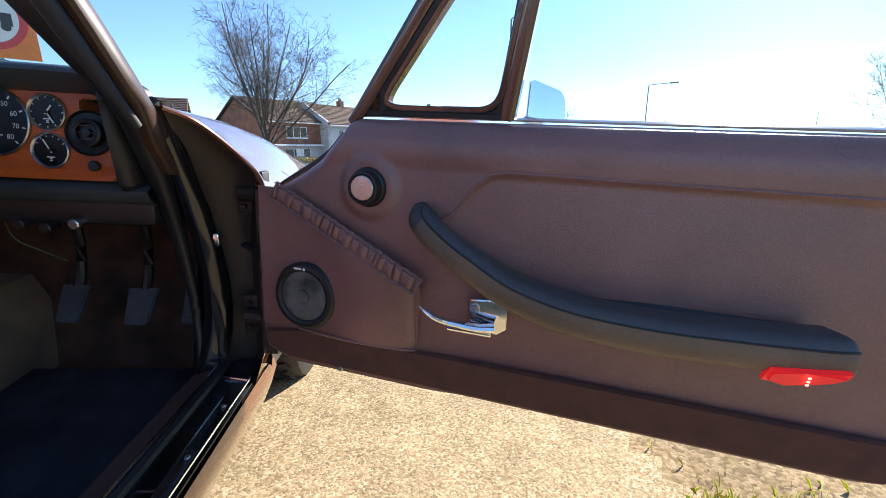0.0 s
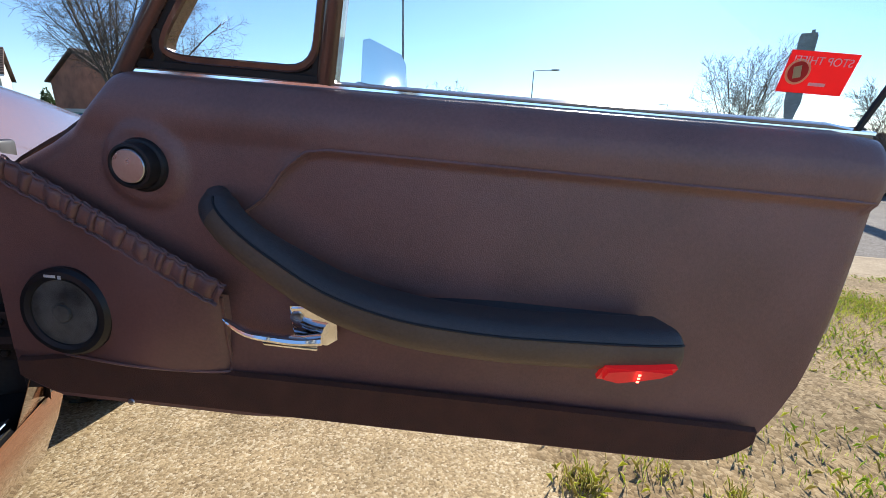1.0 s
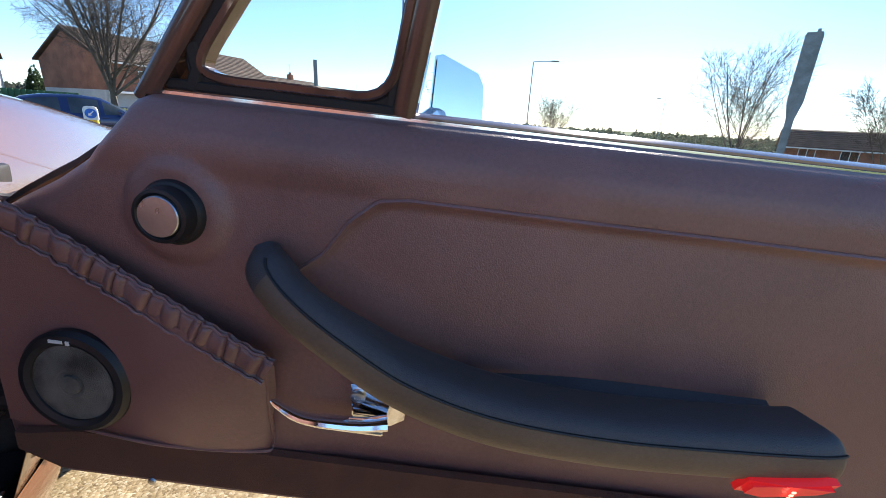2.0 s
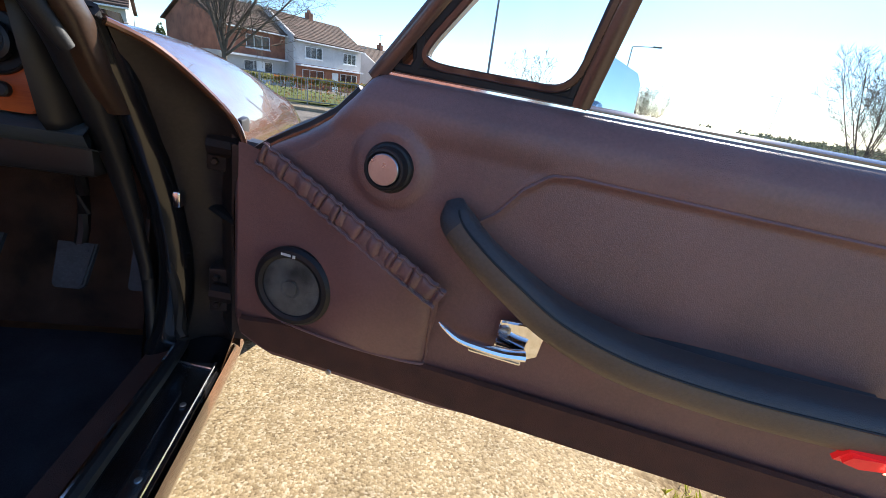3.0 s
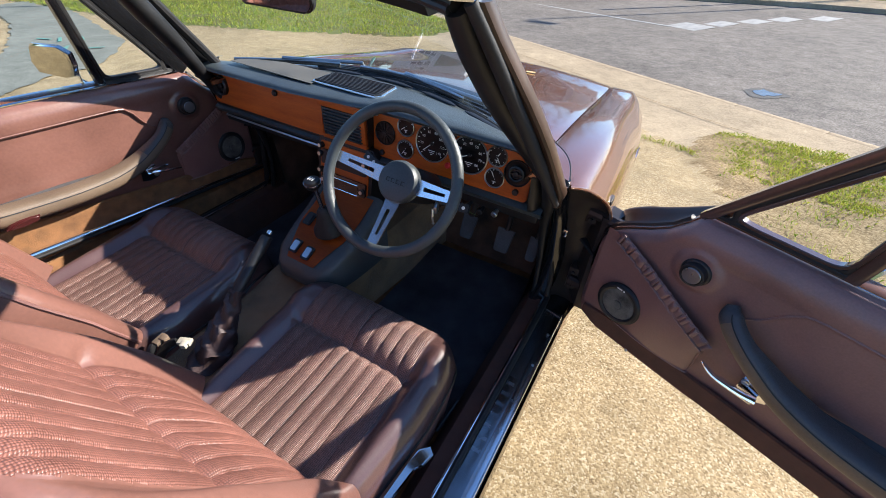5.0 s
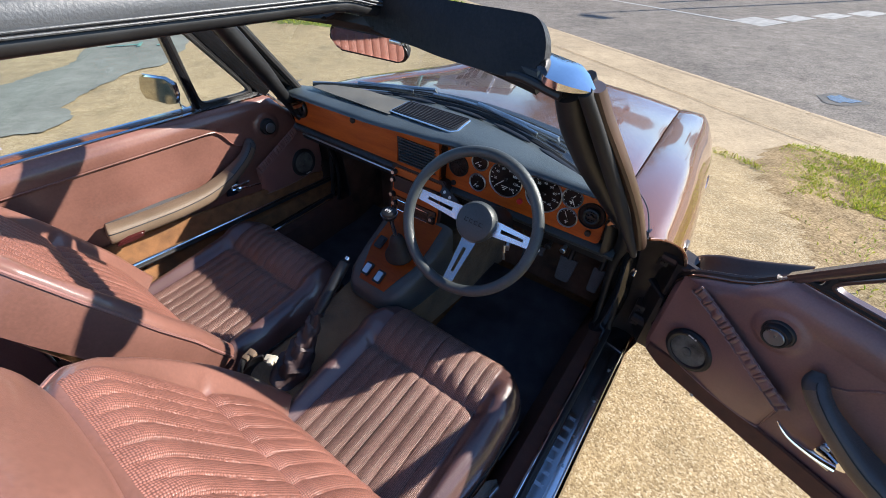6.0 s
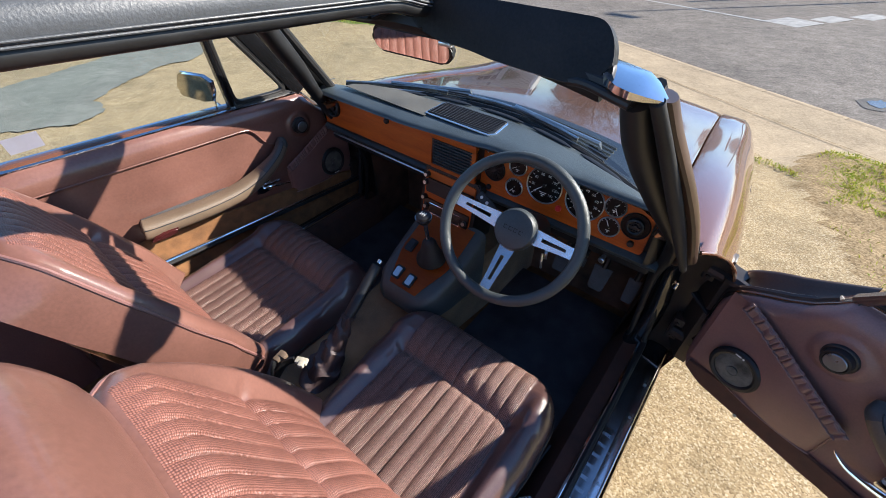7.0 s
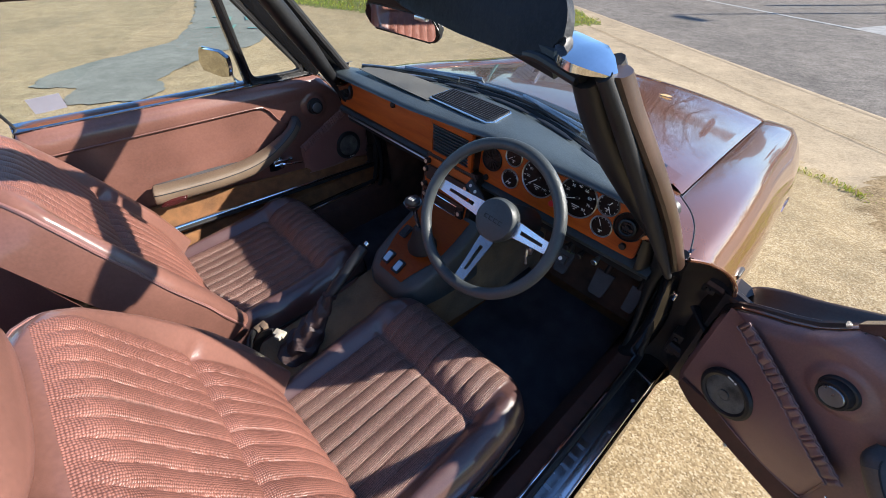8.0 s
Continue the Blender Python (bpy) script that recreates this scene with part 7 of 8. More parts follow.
GRASS = foliage("grass_blades", (0.25, 0.33, 0.055), (0.15, 0.23, 0.035))
LUSH = foliage("fresh_grass_blades", (0.41, 0.42, 0.085), (0.30, 0.33, 0.06))
DRYGRASS = foliage("dry_grass_blades", (0.34, 0.30, 0.12), (0.20, 0.20, 0.07))
HEDGE = foliage("hedge_leaves", (0.13, 0.15, 0.045), (0.07, 0.085, 0.028))
REDHEDGE = foliage("red_hedge_leaves", (0.32, 0.11, 0.04), (0.12, 0.09, 0.03))
WOODS = foliage("hazy_woods", (0.062, 0.072, 0.055), (0.048, 0.056, 0.046))
FARWOODS = foliage("shaded_woods", (0.042, 0.050, 0.038), (0.034, 0.039, 0.032))
CONIFER = foliage("dark_conifer", (0.045, 0.07, 0.03), (0.02, 0.035, 0.016))


def window(parent, m, w, h, bars=2):
    """A framed window in the plane of m (x across, y up, z outwards)."""
    bm = bmesh.new()
    t = 0.06
    rings = [[(sx * (w / 2 - i), sy * (h / 2 - i), z) for i, z in ((0, -0.02), (0, 0.05), (t, 0.05), (t, -0.02))] for sx, sy in ((-1, -1), (1, -1), (1, 1), (-1, 1), (-1, -1))]
    loft(bm, [[m @ Vector(q) for q in r] for r in rings], caps=False)
    fr = part("window", bm, UPVC, parent, "white framed window", 0)
    for k in range(1, bars):
        x = -w / 2 + w * k / bars
        bm = bmesh.new()
        box(bm, (x - 0.03, -h / 2 + t, -0.02), (x + 0.03, h / 2 - t, 0.045), where=m)
        part("mullion", bm, UPVC, fr, smooth=0)
    for k in range(bars):
        bm = bmesh.new()
        x0, x1 = -w / 2 + w * k / bars + 0.03, -w / 2 + w * (k + 1) / bars - 0.03
        box(bm, (x0, -h / 2 + t, -0.03), (x1, h / 2 - t, 0.0), where=m)
        part("pane", bm, PANE, fr, smooth=0)
    bm = bmesh.new()
    box(bm, (-w / 2 - 0.08, -h / 2 - 0.09, -0.02), (w / 2 + 0.08, -h / 2, 0.12), where=m)
    part("sill", bm, UPVC, fr, smooth=0)


def house(p, face, w, d, eave, ridge, upper, lower, label, chimney=None, wins=((0.27, 1.7), (0.75, 1.4)), porch=True, gable=None):
    """A two-storey house: p its front's middle on the ground, face the azimuth that its front looks to."""
    a = radians(face)
    out = Vector((math.sin(a), math.cos(a), 0))
    side = Vector((0, 0, 1)).cross(out)
    root = thing("house", label, "house", frame_of(p, side, (0, 0, 1)) @ Matrix.Identity(4), "houses across the road")
    # in the local frame: x along the front, y into the house is +y if z up and x = side
    s = 1 if (frame_of(p, side, (0, 0, 1)).to_3x3() @ Vector((0, 1, 0))).dot(out) < 0 else -1
    mid = eave * 0.52
    bm = bmesh.new()
    box(bm, (-w / 2, min(0, s * d), -0.6), (w / 2, max(0, s * d), mid))
    part("lower_wall", bm, lower, root, smooth=0)
    bm = bmesh.new()
    y0, y1 = (-0.04 * s, s * d)
    box(bm, (-w / 2 - 0.01, min(y0, y1), mid), (w / 2 + 0.01, max(y0, y1), eave))
    for x in (-w / 2, w / 2 - 0.1):
        prism(bm, [(y0, eave), (y1, eave), ((y0 + y1) / 2, ridge - 0.12)], Matrix(((0, 0, 1, x), (1, 0, 0, 0), (0, 1, 0, 0), (0, 0, 0, 1))), 0.1)
    part("upper_wall", bm, upper, root, smooth=0)
    ym = s * d / 2
    if gable:
        bm = bmesh.new()
        prism(bm, [(-0.15 * s, -0.6), (s * d, -0.6), (s * d, eave), (ym, ridge + 0.22), (-0.15 * s, eave + 0.25)], Matrix(((0, 0, 1, -w / 2 - 0.28), (1, 0, 0, 0), (0, 1, 0, 0), (0, 0, 0, 1))), 0.26)
        part("gable_wall", bm, gable, root, "pale rendered gable wall standing proud of the roof", 0)
    bm = bmesh.new()
    for ya, yb in ((-0.45 * s, ym), (s * (d + 0.45), ym)):
        vs = [(-w / 2 - 0.25, ya, eave - 0.12), (w / 2 + 0.25, ya, eave - 0.12), (w / 2 + 0.25, yb, ridge), (-w / 2 - 0.25, yb, ridge)]
        lo = [bm.verts.new(v) for v in vs]
        hi = [bm.verts.new((x, y, z + 0.14)) for x, y, z in vs]
        for f in ((lo[3], lo[2], lo[1], lo[0]), tuple(hi), *((lo[i], lo[(i + 1) % 4], hi[(i + 1) % 4], hi[i]) for i in range(4))):
            bm.faces.new(f)
    rf = part("roof", bm, TILE, root, "brown tiled roof", 0)
    bm = bmesh.new()
    n = int((ridge - eave) / 0.16)
    for k in range(n):
        f = k / n
        y = -0.45 * s + (ym + 0.45 * s) * f
        z = eave - 0.12 + (ridge - eave + 0.12) * f + 0.15
        box(bm, (-w / 2 - 0.25, y - 0.03, z - 0.01), (w / 2 + 0.25, y + 0.03, z + 0.03))
    tagged(part("tile_course", bm, TILE, rf, smooth=0), kind="stuff")
    bm = bmesh.new()
    box(bm, (-w / 2 - 0.25, -0.5 * s - 0.06, eave - 0.2), (w / 2 + 0.25, -0.5 * s + 0.06, eave - 0.08), 0.02)
    part("gutter", bm, UPVC, root, smooth=0)
    out_l = Vector((0, -s, 0))
    for fx, ww in wins:
        for z, h in ((eave * 0.77, 1.15), (eave * 0.29, 1.25)):
            m = frame_of((-w / 2 + w * fx, -0.04 * s if z > mid else 0, z), (1 if s > 0 else -1, 0, 0), out_l)
            window(root, m, ww * (1.25 if z < mid else 1), h, 3 if ww > 1.5 else 2)
    if porch:
        bm = bmesh.new()
        yy = sorted((0, -0.75 * s))
        box(bm, (-w / 2 + 0.2, yy[0], mid - 0.22), (w / 2 - 0.2, yy[1], mid - 0.06), 0.02)
        part("porch_canopy", bm, UPVC, root, "flat white porch canopy", 0)
        bm = bmesh.new()
        yy = sorted((0.02 * s, -0.04 * s))
        box(bm, (w * 0.03, yy[0], 0), (w * 0.03 + 0.95, yy[1], 2.02))
        part("front_door", bm, UPVC, root, "white front door", 0)
    if chimney is not None:
        bm = bmesh.new()
        x = -w / 2 + w * chimney
        box(bm, (x - 0.3, ym - 0.35, ridge - 0.4), (x + 0.3, ym + 0.35, ridge + 0.75))
        ch = part("chimney", bm, BRICK, root, "brick chimney stack", 0)
        for o in (-0.13, 0.13):
            bm = bmesh.new()
            lathe(bm, [(0.11, 0), (0.09, 0.3), (0.07, 0.3)], pose(x + o, ym, ridge + 0.75), 10)
            part("chimney_pot", bm, BRICK, ch)
        bm = bmesh.new()
        tube(bm, [(x, ym, ridge + 0.75), (x, ym, ridge + 2.1)], 0.02, 5)
        for k in range(5):
            tube(bm, [(x - 0.35, ym - 0.4 + 0.2 * k, ridge + 2.05), (x + 0.35, ym - 0.4 + 0.2 * k, ridge + 2.05)], 0.008, 4)
        tube(bm, [(x, ym - 0.5, ridge + 2.05), (x, ym + 0.5, ridge + 2.05)], 0.012, 4)
        part("aerial", bm, GALV, ch)
    return root


house(far(-14.4, 48.2), 130, 7.4, 8.2, 4.85, 7.3, BRICK, RENDERED, "red-brown brick house with white windows over a pale ground floor", None, ((0.56, 2.6),))
house(far(-5.8, 53.0), 130, 10.0, 8.2, 4.85, 7.3, RENDERED, BRICK, "semi-detached house with pale upper cladding over brick", 0.55, ((0.25, 2.4), (0.80, 2.2)), gable=RENDERED)
house(far(2.8, 67.0), 130, 11.0, 8.2, 3.9, 6.3, BRICK, BRICK, "brick house with a pale gable and brown tiled roof", 0.5, ((0.14, 1.7), (0.5, 1.6), (0.85, 1.6)), gable=RENDERED)
house(far(10.4, 75), 150, 8.0, 8, 3.0, 5.3, BRICK, RENDERED, "small brick house behind a hedge", 0.4, ((0.3, 1.4), (0.72, 1.8)), False)
house(far(15.8, 86, -1.2), 150, 8.0, 8, 2.9, 4.6, BRICK, BRICK, "low brick house beyond the bend", 0.3, ((0.3, 1.4), (0.75, 1.4)), False)
house(far(19.4, 92, -1.3), 150, 6.5, 7, 2.6, 4.0, BRICK, BRICK, "low brick bungalow further down the hill", None, ((0.3, 1.4), (0.75, 1.4)), False)
house(far(-31.5, 40), 158, 7.5, 7, 4.0, 5.8, RENDERED, RENDERED, "pale house with a brown roof behind a fence", None, ((0.35, 1.6),), False)
house(far(63.5, 58, 1.0), 236, 11, 8, 3.2, 4.8, BRICK, BRICK, "low brick house with a dark roof", None, ((0.2, 1.4), (0.5, 1.4), (0.8, 1.4)), False)


def bare_tree(p, height, spread, seed, trunk=0.16, limbs=7, twig=0.006, label="tall bare winter tree with fine twigs", forks=(10, 8, 5)):
    """A leafless tree: a short trunk, rising limbs, and twigs that fork along them."""
    rnd = random.Random(seed)
    root = thing("tree", label, "tree", Matrix.Translation(p), "bare trees")
    wood_, vs, fs = bmesh.new(), [], []

    def shoot(a, d, length, r, level):
        n = (5, 7, 6, 4, 3)[level]
        pts, rr, ds_ = [a], [r], [d]
        lift = (0.0, 0.05, 0.06, 0.03, 0.0)[level]
        for k in range(n):
            d = (d + Vector((rnd.gauss(0, 0.02 + 0.03 * level), rnd.gauss(0, 0.02 + 0.03 * level), rnd.gauss(lift, 0.04)))).normalized()
            pts.append(pts[-1] + d * length / n)
            rr.append(r * (1 - 0.72 * (k + 1) / n))
            ds_.append(d)
        if level < 2:
            tube(wood_, pts, rr, 7)
        else:
            for q0, q1, r0, r1 in zip(pts, pts[1:], rr, rr[1:]):
                w = (q1 - q0).normalized()
                u = w.cross(Vector((0.3, 0.2, 1))).normalized()
                v = u.cross(w)
                i = len(vs)
                for q, k in ((q0, max(r0, twig)), (q1, max(r1, twig * 0.7))):
                    vs.extend((q + u * k, q - u * k * 0.5 + v * k * 0.87, q - u * k * 0.5 - v * k * 0.87))
                fs.extend((i + k, i + (k + 1) % 3, i + 3 + (k + 1) % 3, i + 3 + k) for k in range(3))
        if level == 4:
            return
        kids = (limbs, *forks)[level]
        for k in range(kids):
            f = (0.62 + 0.38 * k / kids) if level == 0 else 0.22 + 0.78 * (k + rnd.random()) / kids
            j = min(n, int(f * n))
            nd = ds_[j].copy()
            side = nd.orthogonal().normalized()
            side.rotate(Matrix.Rotation((k * 2.4 + rnd.uniform(-0.5, 0.5)), 3, nd))
            tilt = (0.08 + 0.56 * ((k * 0.618) % 1), rnd.uniform(0.40, 0.75), rnd.uniform(0.45, 0.9), rnd.uniform(0.4, 0.9))[level] * spread
            nd.rotate(Matrix.Rotation(tilt, 3, side))
            size = (height * rnd.uniform(0.66, 0.74), length * (0.52 - 0.25 * f), length * (0.50 - 0.2 * f), length * 0.5)[level]
            shoot(pts[j], nd, size, rr[j] * (0.55, 0.5, 0.55, 0.6)[level], level + 1)
    shoot(Vector((0, 0, -0.3)), Vector((0, 0, 1)), height * 0.32, trunk, 0)
    part("trunk", wood_, BARK, root, "grey trunk and rising limbs")
    me = bpy.data.meshes.new("twig_spray")
    me.from_pydata([tuple(v) for v in vs], [], fs)
    me.materials.append(BARK)
    t = new("twig_spray", me)
    t.parent = root
    tagged(t, "fine bare twigs", kind="stuff")


bare_tree(far(-17.6, 27), 10.2, 1.40, 4, 0.24, 15, 0.006)
bare_tree(far(54.2, 42), 11.0, 1.0, 9, 0.18, 11, 0.010, "bare rounded winter tree by the road", (9, 7, 4))
bare_tree(far(20.6, 30), 5.2, 1.6, 12, 0.09, 8, 0.013, "small bare street tree", (6, 3, 2))
bare_tree(far(33.6, 84), 10.6, 1.05, 15, 0.22, 10, 0.010, "distant bare tree on the skyline")
bare_tree(far(66, 48), 9.6, 0.9, 22, 0.14, 7, 0.012, "bare tree beside the low house")


def street_lamp(p, h, arm, turn, label="galvanised street lamp on a tall tapered pole"):
    root = thing("street_lamp", label, "street lamp", Matrix.Translation(p) @ Matrix.Rotation(radians(turn), 4, "Z"), "street lamps")
    bm = bmesh.new()
    tube(bm, [(0, 0, -0.2), (0, 0, 1.3), (0, 0, 1.35), (0, 0, h)], [0.085, 0.085, 0.06, 0.042], 10)
    part("pole", bm, GALV, root)
    bm = bmesh.new()
    tube(bm, smooth_path([(0, 0, h - 0.05), (0.04, 0, h + 0.04), (arm * 0.5, 0, h + 0.08), (arm, 0, h + 0.10)], 8), 0.03, 8)
    part("arm", bm, GALV, root)
    bm = bmesh.new()
    box(bm, (arm - 0.1, -0.11, h + 0.05), (arm + 0.6, 0.11, h + 0.17), 0.04)
    part("lantern", bm, GALV, root)


street_lamp(far(30.4, 40), 8.3, 1.6, -32)
street_lamp(far(46.2, 78), 10.2, -1.2, -46)
street_lamp(far(39.0, 120), 8.6, 1.2, -40)
street_lamp(far(13.9, 20.5), 7.2, 0.3, -14)
street_lamp(far(-3.0, 60), 5.5, 1.0, 10)


def sign_post(p, h, turn, w=0.28, label="grey post with an edge-on road sign"):
    root = thing("sign_post", label, "sign post", Matrix.Translation(p) @ Matrix.Rotation(radians(turn), 4, "Z"))
    bm = bmesh.new()
    tube(bm, [(0, 0, -0.2), (0, 0, h)], 0.055, 10)
    part("pole", bm, DARKPOST, root)
    bm = bmesh.new()
    box(bm, (-w / 2, -0.04, h * 0.55), (w / 2, -0.015, h + 0.05), 0.008)
    box(bm, (-w / 2 + 0.04, -0.06, h * 0.6), (w / 2 - 0.04, 0.05, h * 0.63), 0.004)
    part("sign_back", bm, DARKPOST, root)


def plank_post(p, h):
    """A tall thin post that broadens into a blade towards its top."""
    root = thing("sign_post", "tall grey post with a broad blade-like upper half", "sign post", Matrix.Translation(p) @ Matrix.Rotation(radians(-58), 4, "Z"))
    bm = bmesh.new()
    loft(bm, [[(x * w, y * 0.06, z) for x, y in ((-1, -1), (1, -1), (1, 1), (-1, 1))] for z, w in ((-0.2, 0.085), (h * 0.52, 0.085), (h * 0.62, 0.165), (h * 0.98, 0.175), (h, 0.15))])
    part("pole", bm, DARKPOST, root, smooth=0)
    bm = bmesh.new()
    box(bm, (0.03, -0.02, h), (0.10, 0.02, h + 0.07))
    part("sign_back", bm, DARKPOST, root, smooth=0)


plank_post(far(57.9, 14), 4.1)
pp = land(2.0, 16.6, 0.1)
sign_post(pp, 3.1, 0, 0.14, "thin sign pole with a small finger sign")


def weight_sign():
    p = land(-8.0, 9.8)
    root = thing("road_sign", "orange road sign board with a red-ringed 7.5T disc", "road sign", Matrix.Translation(p) @ Matrix.Rotation(radians(-141), 4, "Z"))
    bm = bmesh.new()
    tube(bm, [(0, -0.06, -0.2), (0, -0.06, 4.7)], 0.055, 10)
    part("post", bm, material("teal_post", (0.10, 0.30, 0.30), 0.5, 0.1), root)
    bm = bmesh.new()
    box(bm, (-0.80, -0.01, 3.16), (0.80, 0.015, 4.80), 0.004)
    part("board", bm, ORANGE, root, "orange backing board")
    m = frame_of((0, 0.016, 4.0), (-1, 0, 0), (0, 1, 0))
    for r, z, mat_, nm in ((0.69, 0.004, RED, "red_ring"), (0.55, 0.007, WHITE, "white_disc")):
        bm = bmesh.new()
        lathe(bm, [(r, 0), (r, z), (0, z)], m, 40)
        part(nm, bm, mat_, root, smooth=20)
    bm = bmesh.new()
    box(bm, (-0.46, -0.16, 0.007), (0.22, 0.20, 0.011), where=m)
    box(bm, (0.25, -0.16, 0.007), (0.44, 0.10, 0.011), where=m)
    for x in (-0.30, 0.32):
        lathe(bm, [(0.085, 0.007), (0.085, 0.012), (0, 0.012)], m @ pose(x, -0.19, 0), 16)
    part("lorry_shape", bm, BLACK, root, smooth=0)
    cu = bpy.data.curves.new("sign_words", "FONT")
    cu.body, cu.size, cu.align_x, cu.align_y = "7.5T", 0.27, "CENTER", "CENTER"
    cu.materials.append(WHITE)
    t = new("sign_words", cu)
    t.parent, t.matrix_basis = root, m @ Matrix.Translation((-0.12, 0.02, 0.014))


weight_sign()
bm = bmesh.new()
tube(bm, [land(-7.7, 6.8, -0.1), land(-7.7, 6.8, 4.0)], 0.05, 10)
tagged(link("pole", bm, GALV), "plain grey steel pole on the grass", "pole")


def bollard():
    p = land(-4.35, 14.4)
    root = thing("traffic_bollard", "yellow traffic island bollard with a blue arrow sign", "bollard", Matrix.Translation(p) @ Matrix.Rotation(radians(19), 4, "Z"))
    bm = bmesh.new()
    loft(bm, [[(x * w, y * w * 0.8, z) for x, y in rounded(0.36, 0.30, 0.10)] for z, w in ((0, 1.1), (0.06, 1.08), (0.07, 0.92), (0.72, 0.86), (0.76, 0.80))])
    part("shell", bm, YELLOWPL, root)
    bm = bmesh.new()
    loft(bm, [[(x * w, y * 0.55, z) for x, y in rounded(0.34, 0.2, 0.08)] for z, w in ((0.75, 0.9), (0.80, 1.02), (1.05, 1.02), (1.12, 0.8), (1.14, 0.4))])
    part("sign_box", bm, WHITE, root)
    bm = bmesh.new()
    lathe(bm, [(0.135, 0), (0.135, 0.012), (0, 0.012)], frame_of((0, -0.056, 0.94), (1, 0, 0), (0, -1, 0)), 28)
    part("blue_disc", bm, SIGNBLUE, root)
    bm = bmesh.new()
    am = frame_of((0, -0.069, 0.94), (1, 0, 0), (0, -1, 0)) @ Matrix.Rotation(radians(225), 4, "Z")
    prism(bm, [(-0.09, -0.014), (0.02, -0.014), (0.02, -0.05), (0.09, 0), (0.02, 0.05), (0.02, 0.014), (-0.09, 0.014)], am, 0.004)
    part("arrow", bm, WHITE, root, smooth=0)
    bm = bmesh.new()
    loft(bm, [[Vector((x * w, y * w, z)) for x, y in rounded(2.2, 1.1, 0.5, 8)] for z, w in ((-0.05, 1.0), (0.09, 1.0), (0.11, 0.96))])
    tagged(link("traffic_island", bm, PAVING, where=Matrix.Translation(p) @ Matrix.Rotation(radians(30), 4, "Z") @ Matrix.Translation((0.2, 0.1, 0))), "low kerbed concrete traffic island", "traffic island")


bollard()


def railings():
    line = smooth_path([Vector((x, y, 0)) for x, y in ((-16, 28.4), (-7.6, 21.5), (-3.4, 18.0), (2.9, 17.4), (8.4, 16.2), (14, 16.6))], 400)
    root = thing("railing", "grey steel pedestrian railing along the far pavement", "railing", kind="")
    run, last, post_at, bar_at = 0.0, line[0], 0.0, 0.0
    rails = ([], [])
    bars = bmesh.new()
    post_me = None
    for p in line:
        run += (p - last).length
        q = land(p.x, p.y, 0.13)
        rails[0].append(q + Vector((0, 0, 0.16)))
        rails[1].append(q + Vector((0, 0, 1.02)))
        if run >= bar_at:
            bar_at += 0.14
            box(bars, (q.x - 0.008, q.y - 0.008, q.z + 0.14), (q.x + 0.008, q.y + 0.008, q.z + 1.0))
        if run >= post_at:
            post_at += 2.0
            if post_me is None:
                bm = bmesh.new()
                tube(bm, [(0, 0, -0.1), (0, 0, 1.06)], 0.028, 8)
                o = part("post", bm, GALV, root, where=Matrix.Translation(q))
                post_me = o.data
            else:
                o = new("post", post_me)
                o.parent, o.matrix_basis = root, Matrix.Translation(q)
        last = p
    for r in rails:
        bm = bmesh.new()
        tube(bm, r[::4], 0.022, 6)
        part("rail", bm, GALV, root)
    tagged(part("railing_infill", bars, GALV, root, "thin upright bars", 0), kind="stuff")


railings()


def leaves(name, spots, size, mats, label, seed, kind="stuff", category="hedge"):
    """Many small leaves: spots gives (place, how many)."""
    rng = np.random.default_rng(seed)
    n = len(spots)
    c = np.array([tuple(s) for s in spots])
    a = rng.normal(size=(n, 3)); a /= np.linalg.norm(a, axis=1)[:, None]
    b = np.cross(a, rng.normal(size=(n, 3))); b /= np.linalg.norm(b, axis=1)[:, None]
    s = size * rng.uniform(0.6, 1.4, (n, 1))
    v = np.stack([c - a * s, c + b * s * 0.5, c + a * s, c - b * s * 0.5], 1).reshape(-1, 3)
    me = bpy.data.meshes.new(name)
    me.from_pydata(v.tolist(), [], [(4 * i, 4 * i + 1, 4 * i + 2, 4 * i + 3) for i in range(n)])
    for m in mats:
        me.materials.append(m)
    me.polygons.foreach_set("material_index", rng.integers(0, len(mats), n).astype(np.int32))
    return tagged(new(name, me), label, category, kind=kind)


